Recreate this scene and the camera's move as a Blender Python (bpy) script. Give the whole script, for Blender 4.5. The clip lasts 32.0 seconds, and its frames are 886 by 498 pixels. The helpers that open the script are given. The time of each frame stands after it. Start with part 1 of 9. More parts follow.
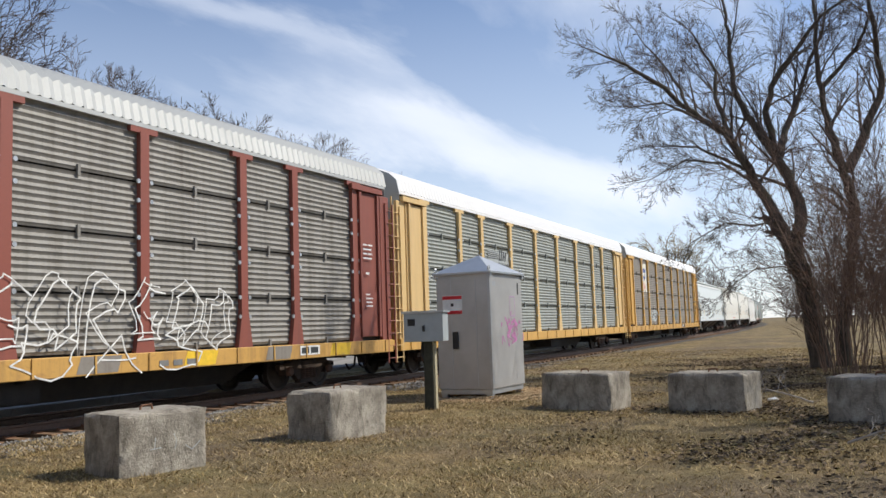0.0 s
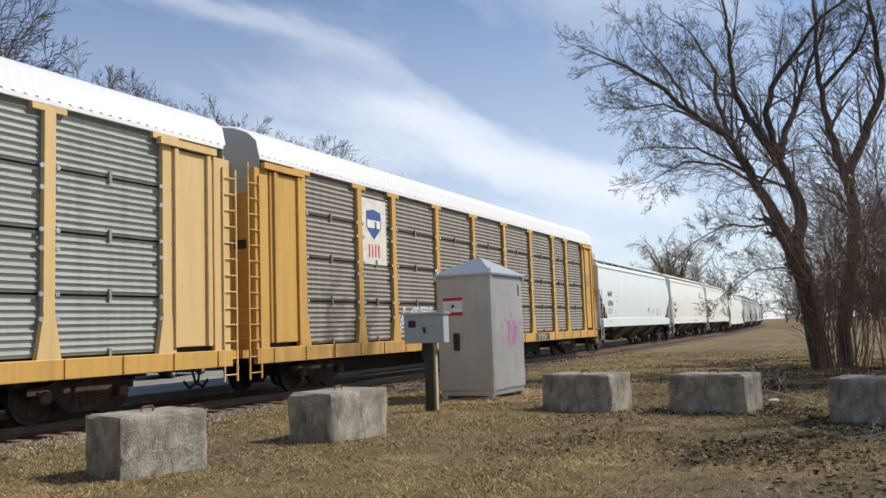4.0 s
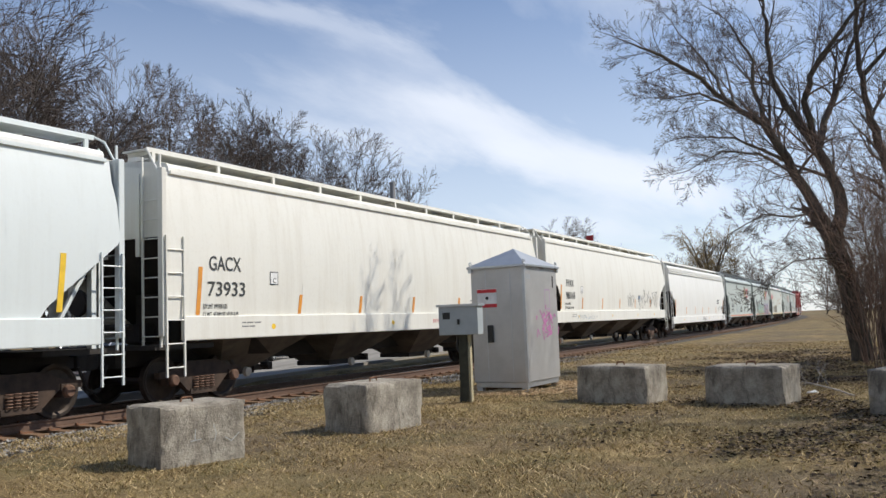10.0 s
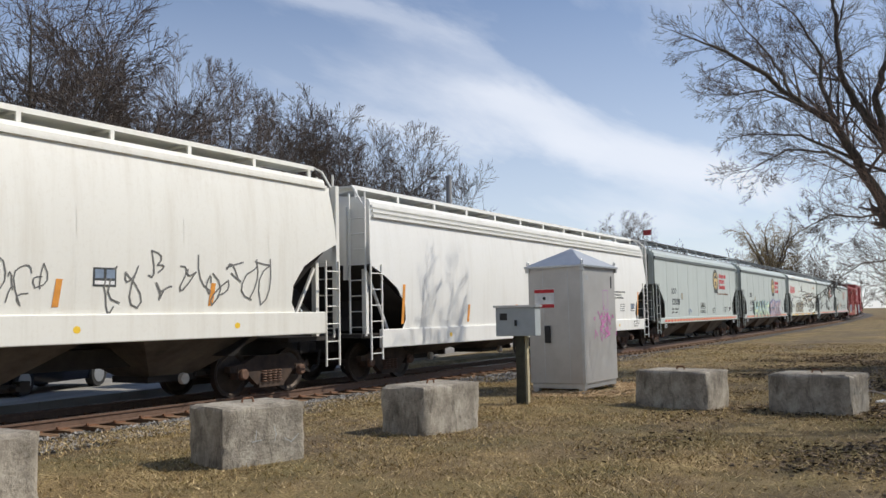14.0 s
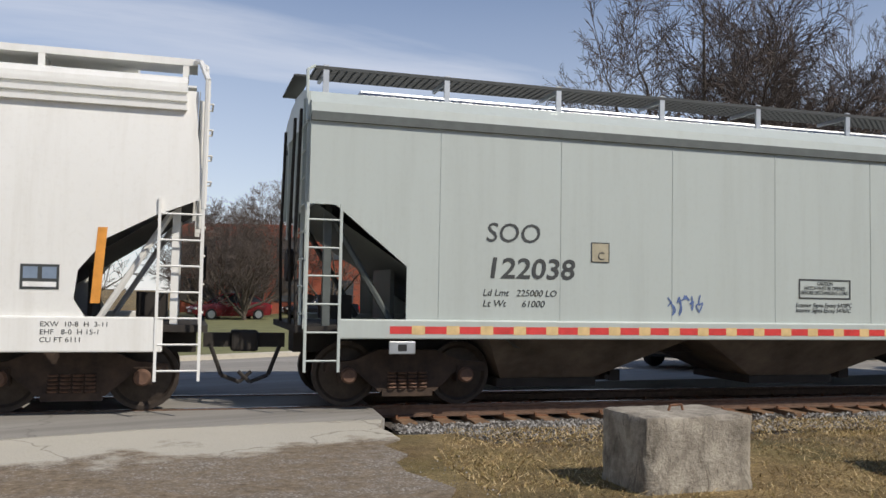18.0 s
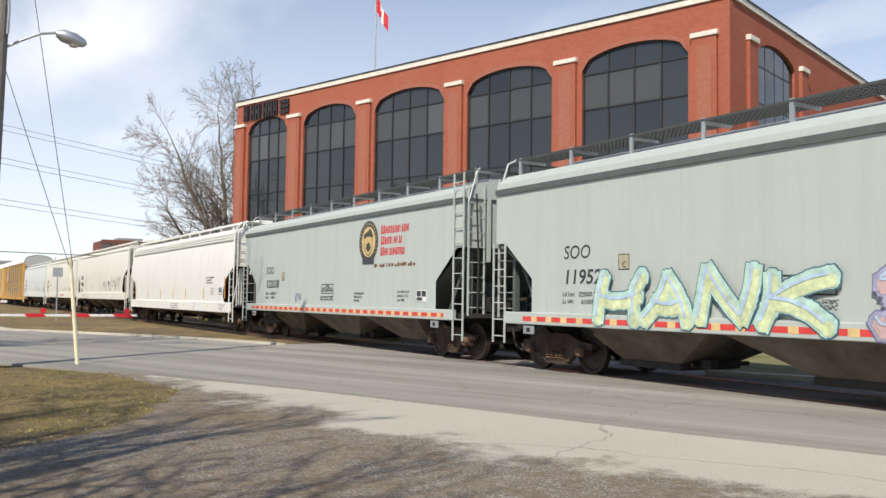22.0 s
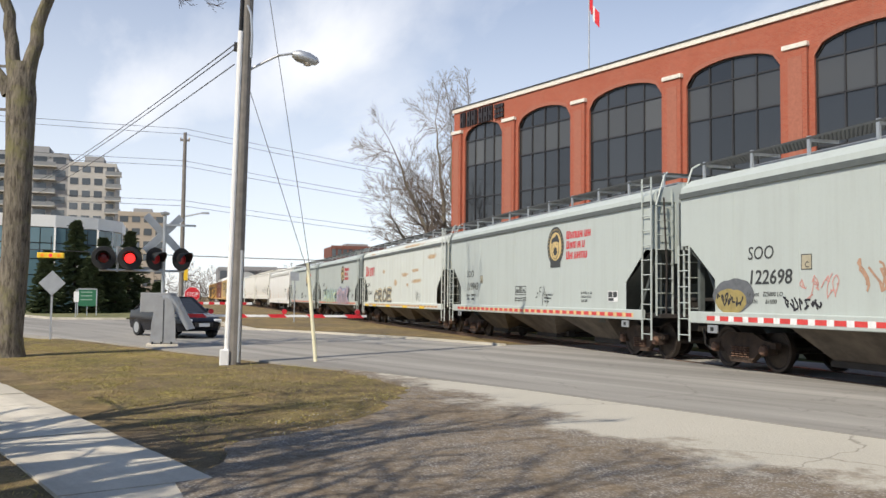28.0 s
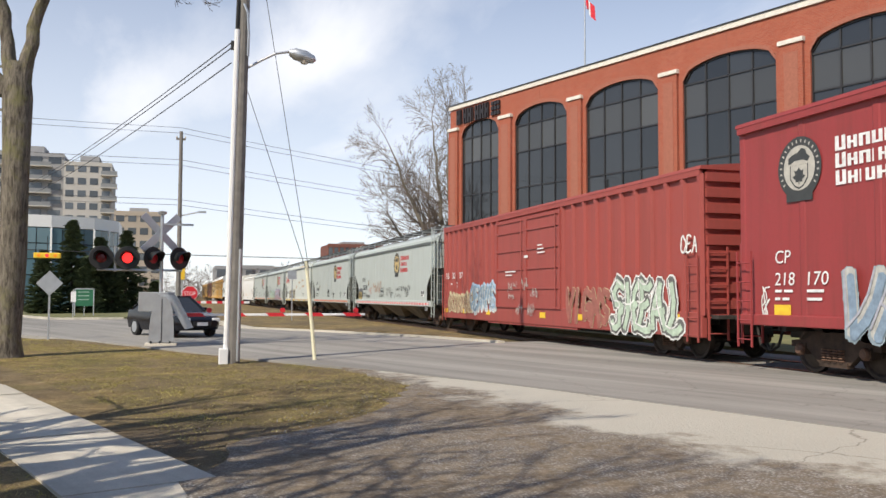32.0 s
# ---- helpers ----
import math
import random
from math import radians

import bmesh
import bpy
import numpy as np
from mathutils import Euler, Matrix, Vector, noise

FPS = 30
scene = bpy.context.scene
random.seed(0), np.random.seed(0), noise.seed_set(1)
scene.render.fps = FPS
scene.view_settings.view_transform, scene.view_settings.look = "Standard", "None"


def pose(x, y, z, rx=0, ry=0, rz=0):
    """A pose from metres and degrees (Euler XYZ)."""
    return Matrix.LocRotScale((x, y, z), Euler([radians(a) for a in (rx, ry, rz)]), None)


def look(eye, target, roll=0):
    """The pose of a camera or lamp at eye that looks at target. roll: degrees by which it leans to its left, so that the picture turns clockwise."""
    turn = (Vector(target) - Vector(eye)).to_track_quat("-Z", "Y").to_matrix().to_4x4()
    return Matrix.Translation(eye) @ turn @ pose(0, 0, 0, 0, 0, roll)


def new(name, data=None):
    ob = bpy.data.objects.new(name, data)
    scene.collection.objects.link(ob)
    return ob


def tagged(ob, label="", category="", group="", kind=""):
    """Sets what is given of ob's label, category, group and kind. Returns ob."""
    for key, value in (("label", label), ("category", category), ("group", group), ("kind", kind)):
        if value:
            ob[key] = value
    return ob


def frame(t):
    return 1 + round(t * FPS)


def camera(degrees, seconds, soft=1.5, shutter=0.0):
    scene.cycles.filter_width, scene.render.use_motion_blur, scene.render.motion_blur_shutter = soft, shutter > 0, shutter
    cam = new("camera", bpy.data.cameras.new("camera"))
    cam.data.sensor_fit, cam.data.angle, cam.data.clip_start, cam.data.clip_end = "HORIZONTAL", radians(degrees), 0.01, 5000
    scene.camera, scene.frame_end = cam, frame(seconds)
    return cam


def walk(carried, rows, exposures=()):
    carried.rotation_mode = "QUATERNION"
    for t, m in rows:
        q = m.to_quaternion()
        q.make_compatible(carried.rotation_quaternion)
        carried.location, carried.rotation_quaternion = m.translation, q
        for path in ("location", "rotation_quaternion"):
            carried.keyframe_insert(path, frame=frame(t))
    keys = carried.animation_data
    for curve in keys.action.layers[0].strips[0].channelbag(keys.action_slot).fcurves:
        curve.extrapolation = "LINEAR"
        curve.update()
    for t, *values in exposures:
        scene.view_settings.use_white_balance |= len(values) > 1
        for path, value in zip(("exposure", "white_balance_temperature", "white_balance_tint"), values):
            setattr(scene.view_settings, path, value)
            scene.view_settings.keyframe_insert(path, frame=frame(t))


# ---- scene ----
cam = camera(53.98, 32.0, 1.5, 0.0)
# seconds, place, yaw, pitch, roll
ROWS = (
    (0.0, 0.00, -0.01, 1.37, -63.93, 5.18, 1.90),
    (0.5, 0.00, -0.01, 1.37, -64.11, 5.04, 1.54),
    (1.0, -0.00, -0.01, 1.37, -64.05, 5.28, 1.67),
    (1.5, -0.00, -0.01, 1.37, -64.26, 5.23, 1.73),
    (2.0, -0.01, -0.01, 1.37, -64.34, 5.29, 1.91),
    (2.5, -0.01, -0.01, 1.37, -64.06, 5.29, 1.91),
    (3.0, -0.01, -0.01, 1.37, -63.95, 5.20, 1.96),
    (3.5, -0.01, -0.01, 1.37, -63.96, 5.27, 1.95),
    (5.5, -0.02, -0.02, 1.37, -63.59, 5.27, 2.12),
    (6.0, -0.02, -0.02, 1.37, -63.43, 5.43, 2.40),
    (6.5, -0.02, -0.02, 1.37, -62.73, 5.52, 2.78),
    (7.0, -0.02, -0.02, 1.37, -62.53, 5.46, 2.90),
    (7.5, -0.03, -0.03, 1.37, -62.29, 5.40, 3.00),
    (8.0, -0.03, -0.03, 1.37, -62.27, 5.38, 2.94),
    (8.5, -0.03, -0.03, 1.37, -62.29, 5.32, 2.77),
    (9.0, -0.03, -0.03, 1.37, -61.93, 5.18, 2.45),
    (9.5, -0.03, -0.03, 1.36, -61.85, 4.94, 2.26),
    (10.0, -0.03, -0.03, 1.36, -61.62, 4.86, 2.06),
    (10.5, -0.04, -0.03, 1.36, -61.46, 4.84, 2.14),
    (11.0, -0.04, -0.03, 1.36, -61.15, 4.90, 1.98),
    (11.5, -0.04, -0.04, 1.36, -60.86, 5.04, 2.06),
    (12.0, -0.04, -0.04, 1.36, -60.36, 4.86, 2.16),
    (12.5, -0.04, -0.04, 1.36, -60.06, 4.63, 2.11),
    (13.0, -0.05, -0.04, 1.36, -58.52, 4.74, 1.89),
    (13.5, -0.04, -0.01, 1.43, -58.48, 4.51, 1.58),
    (15.5, -0.03, 0.10, 1.62, -54.07, 4.31, -0.26),
    (16.0, -0.04, 0.14, 1.60, -51.61, 4.40, -0.13),
    (16.5, -0.06, 0.18, 1.59, -47.95, 4.13, -0.46),
    (17.0, -0.06, 0.23, 1.61, -41.11, 3.97, -0.47),
    (17.5, -0.08, 0.37, 1.61, -30.93, 3.54, -1.11),
    (18.0, -0.09, 0.60, 1.58, -16.41, 3.01, -1.03),
    (18.5, -0.55, 1.00, 1.46, -3.11, 3.95, -0.36),
    (19.0, -0.91, 0.86, 1.48, 11.13, 3.86, 0.01),
    (19.5, -0.81, 0.84, 1.52, 24.46, 4.30, -0.47),
    (20.0, -0.86, 0.79, 1.58, 36.29, 4.09, 0.84),
    (20.5, -1.02, 0.79, 1.54, 43.96, 3.97, 0.60),
    (21.0, -1.18, 0.79, 1.49, 49.43, 3.81, -0.12),
    (21.5, -1.21, 0.79, 1.49, 54.53, 3.53, -0.75),
    (22.0, -1.25, 0.78, 1.48, 58.77, 3.33, -0.78),
    (22.5, -1.29, 0.77, 1.48, 62.87, 3.47, 0.16),
    (23.0, -1.33, 0.77, 1.48, 67.01, 3.77, 0.49),
    (23.5, -1.32, 0.76, 1.47, 69.56, 3.79, 0.58),
    (24.0, -1.32, 0.76, 1.47, 70.67, 3.52, 0.42),
    (24.5, -1.32, 0.75, 1.47, 71.50, 3.71, 0.42),
    (25.0, -1.32, 0.74, 1.47, 71.90, 3.73, -0.02),
    (25.5, -1.32, 0.74, 1.46, 72.59, 3.75, -0.18),
    (27.5, -1.32, 0.71, 1.46, 73.08, 3.31, -0.53),
    (28.0, -1.32, 0.70, 1.46, 72.90, 3.28, -0.62),
    (28.5, -1.32, 0.70, 1.46, 72.76, 3.34, -0.66),
    (29.0, -1.32, 0.69, 1.46, 72.56, 3.48, -0.72),
    (29.5, -1.33, 0.69, 1.46, 72.43, 3.43, -0.52),
    (30.0, -1.33, 0.68, 1.46, 72.62, 3.29, -0.39),
    (30.5, -1.33, 0.67, 1.46, 72.78, 2.94, -0.21),
    (31.0, -1.33, 0.67, 1.46, 72.87, 2.71, -0.25),
    (31.5, -1.33, 0.66, 1.46, 72.77, 2.95, -0.32),
    (32.0, -1.33, 0.66, 1.46, 72.70, 3.11, -0.22),
)
EXPOSURES = ((0.0, -0.13, 6650, 10), (3.5, -0.21, 6650, 10), (6.0, -0.25, 6670, 10), (8.0, -0.18, 6670, 10), (10.0, -0.2, 6680, 10), (12.0, -0.3, 6700, 11), (15.5, -0.33, 6710, 10), (18.0, -0.43, 6800, 12), (19.2, -0.3, 6900, 14), (20.5, -0.14, 7000, 12), (23.0, -0.06, 7050, 10), (32.0, -0.08, 7070, 11))
walk(cam, [(t, pose(x, y, z, 90 + p, r, a)) for t, x, y, z, a, p, r in ROWS], EXPOSURES)

# ---------------------------------------------------------------- light
SUN_AZ = math.atan2(0.594, -0.805)       # clockwise from +y
SUN_EL = radians(45)
world = bpy.data.worlds.new("sky")
scene.world = world
world.use_nodes = True
wt = world.node_tree
wt.nodes.clear()


def wnode(kind, **kw):
    n = wt.nodes.new(kind)
    for k, v in kw.items():
        n.inputs[k].default_value = v
    return n


def build_sky():
    out = wt.nodes.new("ShaderNodeOutputWorld")
    bg = wnode("ShaderNodeBackground", Strength=0.121)
    sky = wt.nodes.new("ShaderNodeTexSky")
    sky.sky_type, sky.sun_disc = "NISHITA", False
    sky.sun_elevation, sky.sun_rotation = SUN_EL, SUN_AZ
    sky.air_density, sky.dust_density, sky.ozone_density = 1.0, 0.05, 3.2
    tc = wt.nodes.new("ShaderNodeTexCoord")
    sep = wt.nodes.new("ShaderNodeSeparateXYZ")
    wt.links.new(tc.outputs["Generated"], sep.inputs[0])
    # the cloud layer: the view ray meets a flat sheet high above
    zc = wt.nodes.new("ShaderNodeMath")
    zc.operation, zc.inputs[1].default_value = "MAXIMUM", 0.03
    wt.links.new(sep.outputs["Z"], zc.inputs[0])
    zadd = wt.nodes.new("ShaderNodeMath")
    zadd.operation, zadd.inputs[1].default_value = "ADD", 0.12
    wt.links.new(zc.outputs[0], zadd.inputs[0])
    div = wt.nodes.new("ShaderNodeVectorMath")
    div.operation = "DIVIDE"
    comb = wt.nodes.new("ShaderNodeCombineXYZ")
    for k in "XYZ":
        wt.links.new(zadd.outputs[0], comb.inputs[k])
    wt.links.new(tc.outputs["Generated"], div.inputs[0])
    wt.links.new(comb.outputs[0], div.inputs[1])
    mp = wt.nodes.new("ShaderNodeMapping")
    mp.inputs["Rotation"].default_value = (0, 0, radians(-50))
    mp.inputs["Scale"].default_value = (0.42, 1.15, 0)
    mp.inputs["Location"].default_value = CLOUD_AT
    wt.links.new(div.outputs[0], mp.inputs["Vector"])
    nz = wnode("ShaderNodeTexNoise", Scale=1.25, Detail=9.0, Roughness=0.56, Distortion=0.35)
    wt.links.new(mp.outputs[0], nz.inputs["Vector"])

    def calc(op, a, b, c=None):
        n = wt.nodes.new("ShaderNodeMath")
        n.operation = op
        for i, v in enumerate((a, b, c)):
            if isinstance(v, (int, float)):
                n.inputs[i].default_value = v
            elif v is not None:
                wt.links.new(v, n.inputs[i])
        return n.outputs[0]

    # drawn-out banks of thin cloud, their edges torn by noise
    def torn(scale, amount, seed):
        n = wnode("ShaderNodeTexNoise", Scale=scale, Detail=8.0, Roughness=0.6, Distortion=0.3)
        m = wt.nodes.new("ShaderNodeMapping")
        m.inputs["Location"].default_value = (seed, seed * 0.7, 0)
        m.inputs["Rotation"].default_value = (0, 0, radians(24))
        m.inputs["Scale"].default_value = (0.55, 1.3, 0)
        wt.links.new(div.outputs[0], m.inputs["Vector"])
        wt.links.new(m.outputs[0], n.inputs["Vector"])
        return calc("MULTIPLY", calc("SUBTRACT", n.outputs["Fac"], 0.5), amount)

    sp2 = wt.nodes.new("ShaderNodeSeparateXYZ")
    wt.links.new(div.outputs[0], sp2.inputs[0])
    px = calc("ADD", sp2.outputs["X"], torn(1.1, 0.9, 1.3))
    py = calc("ADD", sp2.outputs["Y"], torn(1.4, 0.8, 5.1))
    cloud = calc("MULTIPLY", calc("MAXIMUM", calc("SUBTRACT", nz.outputs["Fac"], 0.44), 0.0), 2.0)
    for cx, cy, ang, ra, rb, full in CLOUDS:
        ca, sa = math.cos(radians(ang)), math.sin(radians(ang))
        dx, dy = calc("SUBTRACT", px, cx), calc("SUBTRACT", py, cy)
        u = calc("DIVIDE", calc("ADD", calc("MULTIPLY", dx, ca), calc("MULTIPLY", dy, sa)), ra)
        v = calc("DIVIDE", calc("SUBTRACT", calc("MULTIPLY", dy, ca), calc("MULTIPLY", dx, sa)), rb)
        r2 = calc("ADD", calc("MULTIPLY", u, u), calc("MULTIPLY", v, v))
        bank = calc("MULTIPLY", calc("DIVIDE", full, calc("ADD", 1.0, calc("MULTIPLY", r2, calc("ADD", 0.6, r2)))), calc("ADD", 0.55, calc("MULTIPLY", nz.outputs["Fac"], 0.9)))
        cloud = calc("SUBTRACT", calc("ADD", cloud, bank), calc("MULTIPLY", cloud, bank))
    clear = wt.nodes.new("ShaderNodeMapRange")
    clear.inputs["From Min"].default_value, clear.inputs["From Max"].default_value = 0.36, 0.62
    clear.inputs["To Min"].default_value, clear.inputs["To Max"].default_value = 1.0, 0.05
    wt.links.new(sep.outputs["Z"], clear.inputs["Value"])
    cloud = calc("MULTIPLY", cloud, clear.outputs[0])
    # thin haze towards the horizon
    hz = wt.nodes.new("ShaderNodeMapRange")
    hz.inputs["From Min"].default_value, hz.inputs["From Max"].default_value = 0.0, 0.42
    hz.inputs["To Min"].default_value, hz.inputs["To Max"].default_value = 0.72, 0.0
    wt.links.new(sep.outputs["Z"], hz.inputs["Value"])
    # milky veil over the far left of the track
    side = wt.nodes.new("ShaderNodeMapRange")
    side.inputs["From Min"].default_value, side.inputs["From Max"].default_value = 0.15, -1.0
    side.inputs["To Min"].default_value, side.inputs["To Max"].default_value = 0.0, 0.16
    wt.links.new(sep.outputs["X"], side.inputs["Value"])
    mx = wt.nodes.new("ShaderNodeMath")
    mx.operation = "MAXIMUM"
    wt.links.new(cloud, mx.inputs[0])
    wt.links.new(hz.outputs[0], mx.inputs[1])
    ad = wt.nodes.new("ShaderNodeMath")
    ad.operation, ad.use_clamp = "ADD", True
    wt.links.new(mx.outputs[0], ad.inputs[0])
    wt.links.new(side.outputs[0], ad.inputs[1])
    mul = wt.nodes.new("ShaderNodeMath")
    mul.operation, mul.inputs[1].default_value = "MULTIPLY", 0.9
    wt.links.new(ad.outputs[0], mul.inputs[0])
    mix = wt.nodes.new("ShaderNodeMix")
    mix.data_type = "RGBA"
    mix.inputs["B"].default_value = (9.0, 9.6, 10.7, 1)
    wt.links.new(mul.outputs[0], mix.inputs["Factor"])
    tint = wt.nodes.new("ShaderNodeMix")
    tint.data_type, tint.blend_type = "RGBA", "MULTIPLY"
    tint.inputs["Factor"].default_value = 1.0
    tint.inputs["B"].default_value = (1.0, 1.06, 1.16, 1)
    wt.links.new(sky.outputs[0], tint.inputs["A"])
    wt.links.new(tint.outputs["Result"], mix.inputs["A"])
    wt.links.new(mix.outputs["Result"], bg.inputs["Color"])
    wt.links.new(bg.outputs[0], out.inputs["Surface"])


CLOUD_AT = (0.35, 0.1, 0)
# place on the cloud sheet, bearing, half length, half width, thickness
CLOUDS = ((1.75, 1.25, -18, 0.5, 0.1, 0.5), (2.45, 1.2, -30, 0.4, 0.18, 0.8), (2.8, 1.28, -20, 0.6, 0.24, 0.9), (3.5, 0.98, -18, 0.8, 0.24, 0.8), (4.4, 1.5, -10, 1.2, 0.5, 0.6), (-2.5, 0.36, 20, 0.6, 0.2, 0.75), (-3.1, -0.15, 10, 0.7, 0.25, 0.7), (-3.3, 0.8, 0, 0.9, 0.35, 0.6), (0.4, 2.6, 10, 1.1, 0.22, 0.4), (-1.3, 2.0, 20, 0.7, 0.2, 0.45))
build_sky()
sun = new("sun", bpy.data.lights.new("sun", "SUN"))
sun.data.energy, sun.data.angle, sun.data.color = 5.0, radians(0.53), (1.0, 0.95, 0.87)
sun.matrix_world = look((0, 0, 30), (-0.594 * 30, 0.805 * 30, 0))
scene.view_settings.exposure = 0.0

# ---------------------------------------------------------------- materials
class Mat:
    """A node material in the making."""

    def __init__(self, name, rough=0.8, metal=0.0, spec=0.5):
        self.m = bpy.data.materials.new(name)
        self.m.use_nodes = True
        self.t = self.m.node_tree
        self.b = self.t.nodes["Principled BSDF"]
        self.b.inputs["Roughness"].default_value = rough
        self.b.inputs["Metallic"].default_value = metal
        self.b.inputs["Specular IOR Level"].default_value = spec
        self.co = self.t.nodes.new("ShaderNodeTexCoord").outputs["Object"]

    def link(self, a, b):
        self.t.links.new(a, b)

    def scaled(self, s):
        mp = self.t.nodes.new("ShaderNodeMapping")
        mp.inputs["Scale"].default_value = s
        self.link(self.co, mp.inputs["Vector"])
        return mp.outputs[0]

    def noise(self, scale, detail=4, rough=0.6, stretch=None, distort=0.0):
        n = self.t.nodes.new("ShaderNodeTexNoise")
        n.inputs["Scale"].default_value, n.inputs["Detail"].default_value = scale, detail
        n.inputs["Roughness"].default_value, n.inputs["Distortion"].default_value = rough, distort
        self.link(self.scaled(stretch) if stretch else self.co, n.inputs["Vector"])
        return n.outputs["Fac"]

    def ramp(self, fac, stops):
        r = self.t.nodes.new("ShaderNodeValToRGB")
        els = r.color_ramp.elements
        while len(els) < len(stops):
            els.new(0.5)
        for e, (p, c) in zip(els, stops):
            e.position = p
            e.color = (c, c, c, 1) if isinstance(c, (int, float)) else (*c, 1)
        self.link(fac, r.inputs[0])
        return r.outputs[0]

    def mix(self, fac, a, b, mode="MIX"):
        n = self.t.nodes.new("ShaderNodeMix")
        n.data_type, n.blend_type = "RGBA", mode
        for key, v in (("Factor", fac), ("A", a), ("B", b)):
            if isinstance(v, (int, float)):
                n.inputs[key].default_value = v if key == "Factor" else (v, v, v, 1)
            elif isinstance(v, tuple):
                n.inputs[key].default_value = (*v, 1)
            else:
                self.link(v, n.inputs[key])
        return n.outputs["Result"]

    def rand(self):
        return self.t.nodes.new("ShaderNodeObjectInfo").outputs["Random"]

    def colour(self, c):
        if isinstance(c, tuple):
            self.b.inputs["Base Color"].default_value = (*c, 1)
        else:
            self.link(c, self.b.inputs["Base Color"])
        return self

    def bump(self, fac, dist, strength=1.0):
        n = self.t.nodes.new("ShaderNodeBump")
        n.inputs["Distance"].default_value, n.inputs["Strength"].default_value = dist, strength
        self.link(fac, n.inputs["Height"])
        self.link(n.outputs[0], self.b.inputs["Normal"])
        return self

    def rough(self, fac, lo, hi):
        self.link(self.ramp(fac, [(0, lo), (1, hi)]), self.b.inputs["Roughness"])
        return self


def paint(name, c, dirt=(0.16, 0.13, 0.1), amount=0.5, rough=0.5, streak=True, metal=0.0, rust=0.0, rust_tone=(0.3, 0.14, 0.06)):
    """Weathered paint: broad fading, streaks that run down, fine grain, and rust spots."""
    k = Mat(name, rough, metal)
    broad = k.noise(0.55, 5, 0.6)
    col = k.mix(k.ramp(broad, [(0.3, 0.0), (0.75, 0.35)]), c, tuple(min(1, v * 0.86 + 0.02) for v in c))
    if streak:
        run = k.noise(1.0, 6, 0.7, (3.2, 3.2, 0.22))
        col = k.mix(k.ramp(run, [(0.46, 0.0), (0.8, amount)]), col, dirt)
    fine = k.noise(14, 3, 0.7)
    col = k.mix(k.ramp(fine, [(0.52, 0.0), (0.85, amount * 0.5)]), col, dirt)
    if rust:
        sp = k.noise(1.7, 7, 0.72, (1.0, 1.0, 2.2), 0.4)
        col = k.mix(k.ramp(sp, [(0.63 - 0.1 * rust, 0.0), (0.7, min(1, rust))]), col, rust_tone)
    k.colour(col).rough(broad, rough - 0.1, rough + 0.18).bump(k.noise(2.2, 3, 0.5), 0.01, 0.25)
    return k.m


def plain(name, c, rough=0.6, metal=0.0, vary=0.18, scale=6.0, bump=0.0):
    k = Mat(name, rough, metal)
    n = k.noise(scale, 5, 0.65)
    k.colour(k.mix(k.ramp(n, [(0.3, 0.0), (0.75, 1.0)]), tuple(v * (1 - vary) for v in c), tuple(min(1, v * (1 + vary)) for v in c)))
    k.rough(n, max(0.02, rough - 0.08), min(1, rough + 0.1))
    if bump:
        k.bump(k.noise(scale * 4, 4, 0.6), bump, 0.6)
    return k.m


M = {}
M["cp_grey"] = paint("cp_grey", (0.47, 0.52, 0.49), (0.25, 0.25, 0.22), 0.22, 0.42)
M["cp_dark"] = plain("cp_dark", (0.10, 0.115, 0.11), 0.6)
M["white"] = paint("white_paint", (0.80, 0.80, 0.76), (0.42, 0.38, 0.3), 0.25, 0.42)
M["white_blue"] = paint("white_blue", (0.70, 0.75, 0.74), (0.42, 0.42, 0.38), 0.2, 0.42)
M["cream"] = paint("cream_paint", (0.78, 0.77, 0.70), (0.4, 0.33, 0.22), 0.3, 0.45)


def rusted(name, c, spots):
    """Worn pale paint with rust patches at places along the car's side (x, z, half length, half height)."""
    k = Mat(name, 0.5)
    broad = k.noise(0.55, 5, 0.6)
    col = k.mix(k.ramp(broad, [(0.3, 0.0), (0.75, 0.4)]), c, tuple(v * 0.84 for v in c))
    col = k.mix(k.ramp(k.noise(1.0, 6, 0.7, (3.2, 3.2, 0.22)), [(0.46, 0.0), (0.8, 0.3)]), col, (0.36, 0.3, 0.2))
    sep = k.t.nodes.new("ShaderNodeSeparateXYZ")
    k.link(k.co, sep.inputs[0])

    def calc(op, a, b):
        n = k.t.nodes.new("ShaderNodeMath")
        n.operation = op
        for i, q in enumerate((a, b)):
            if isinstance(q, (int, float)):
                n.inputs[i].default_value = q
            else:
                k.link(q, n.inputs[i])
        return n.outputs[0]

    most = 0.0
    for x, z, rx, rz in spots:
        u = calc("DIVIDE", calc("SUBTRACT", sep.outputs["X"], x), rx)
        v = calc("DIVIDE", calc("SUBTRACT", sep.outputs["Z"], z), rz)
        most = calc("MAXIMUM", most, calc("DIVIDE", 1.0, calc("ADD", 1.0, calc("ADD", calc("MULTIPLY", u, u), calc("MULTIPLY", v, v)))))
    torn = calc("ADD", most, calc("MULTIPLY", calc("SUBTRACT", k.noise(3.2, 8, 0.75, (0.6, 0.6, 1.6), 0.5), 0.5), 1.5))
    tone = k.ramp(k.noise(6, 5, 0.7), [(0.3, (0.34, 0.17, 0.06)), (0.7, (0.58, 0.4, 0.2))])
    col = k.mix(k.ramp(torn, [(0.5, 0.0), (0.78, 0.85)]), col, tone)
    k.colour(col).rough(broad, 0.38, 0.62).bump(k.noise(2.2, 3, 0.5), 0.01, 0.25)
    return k.m


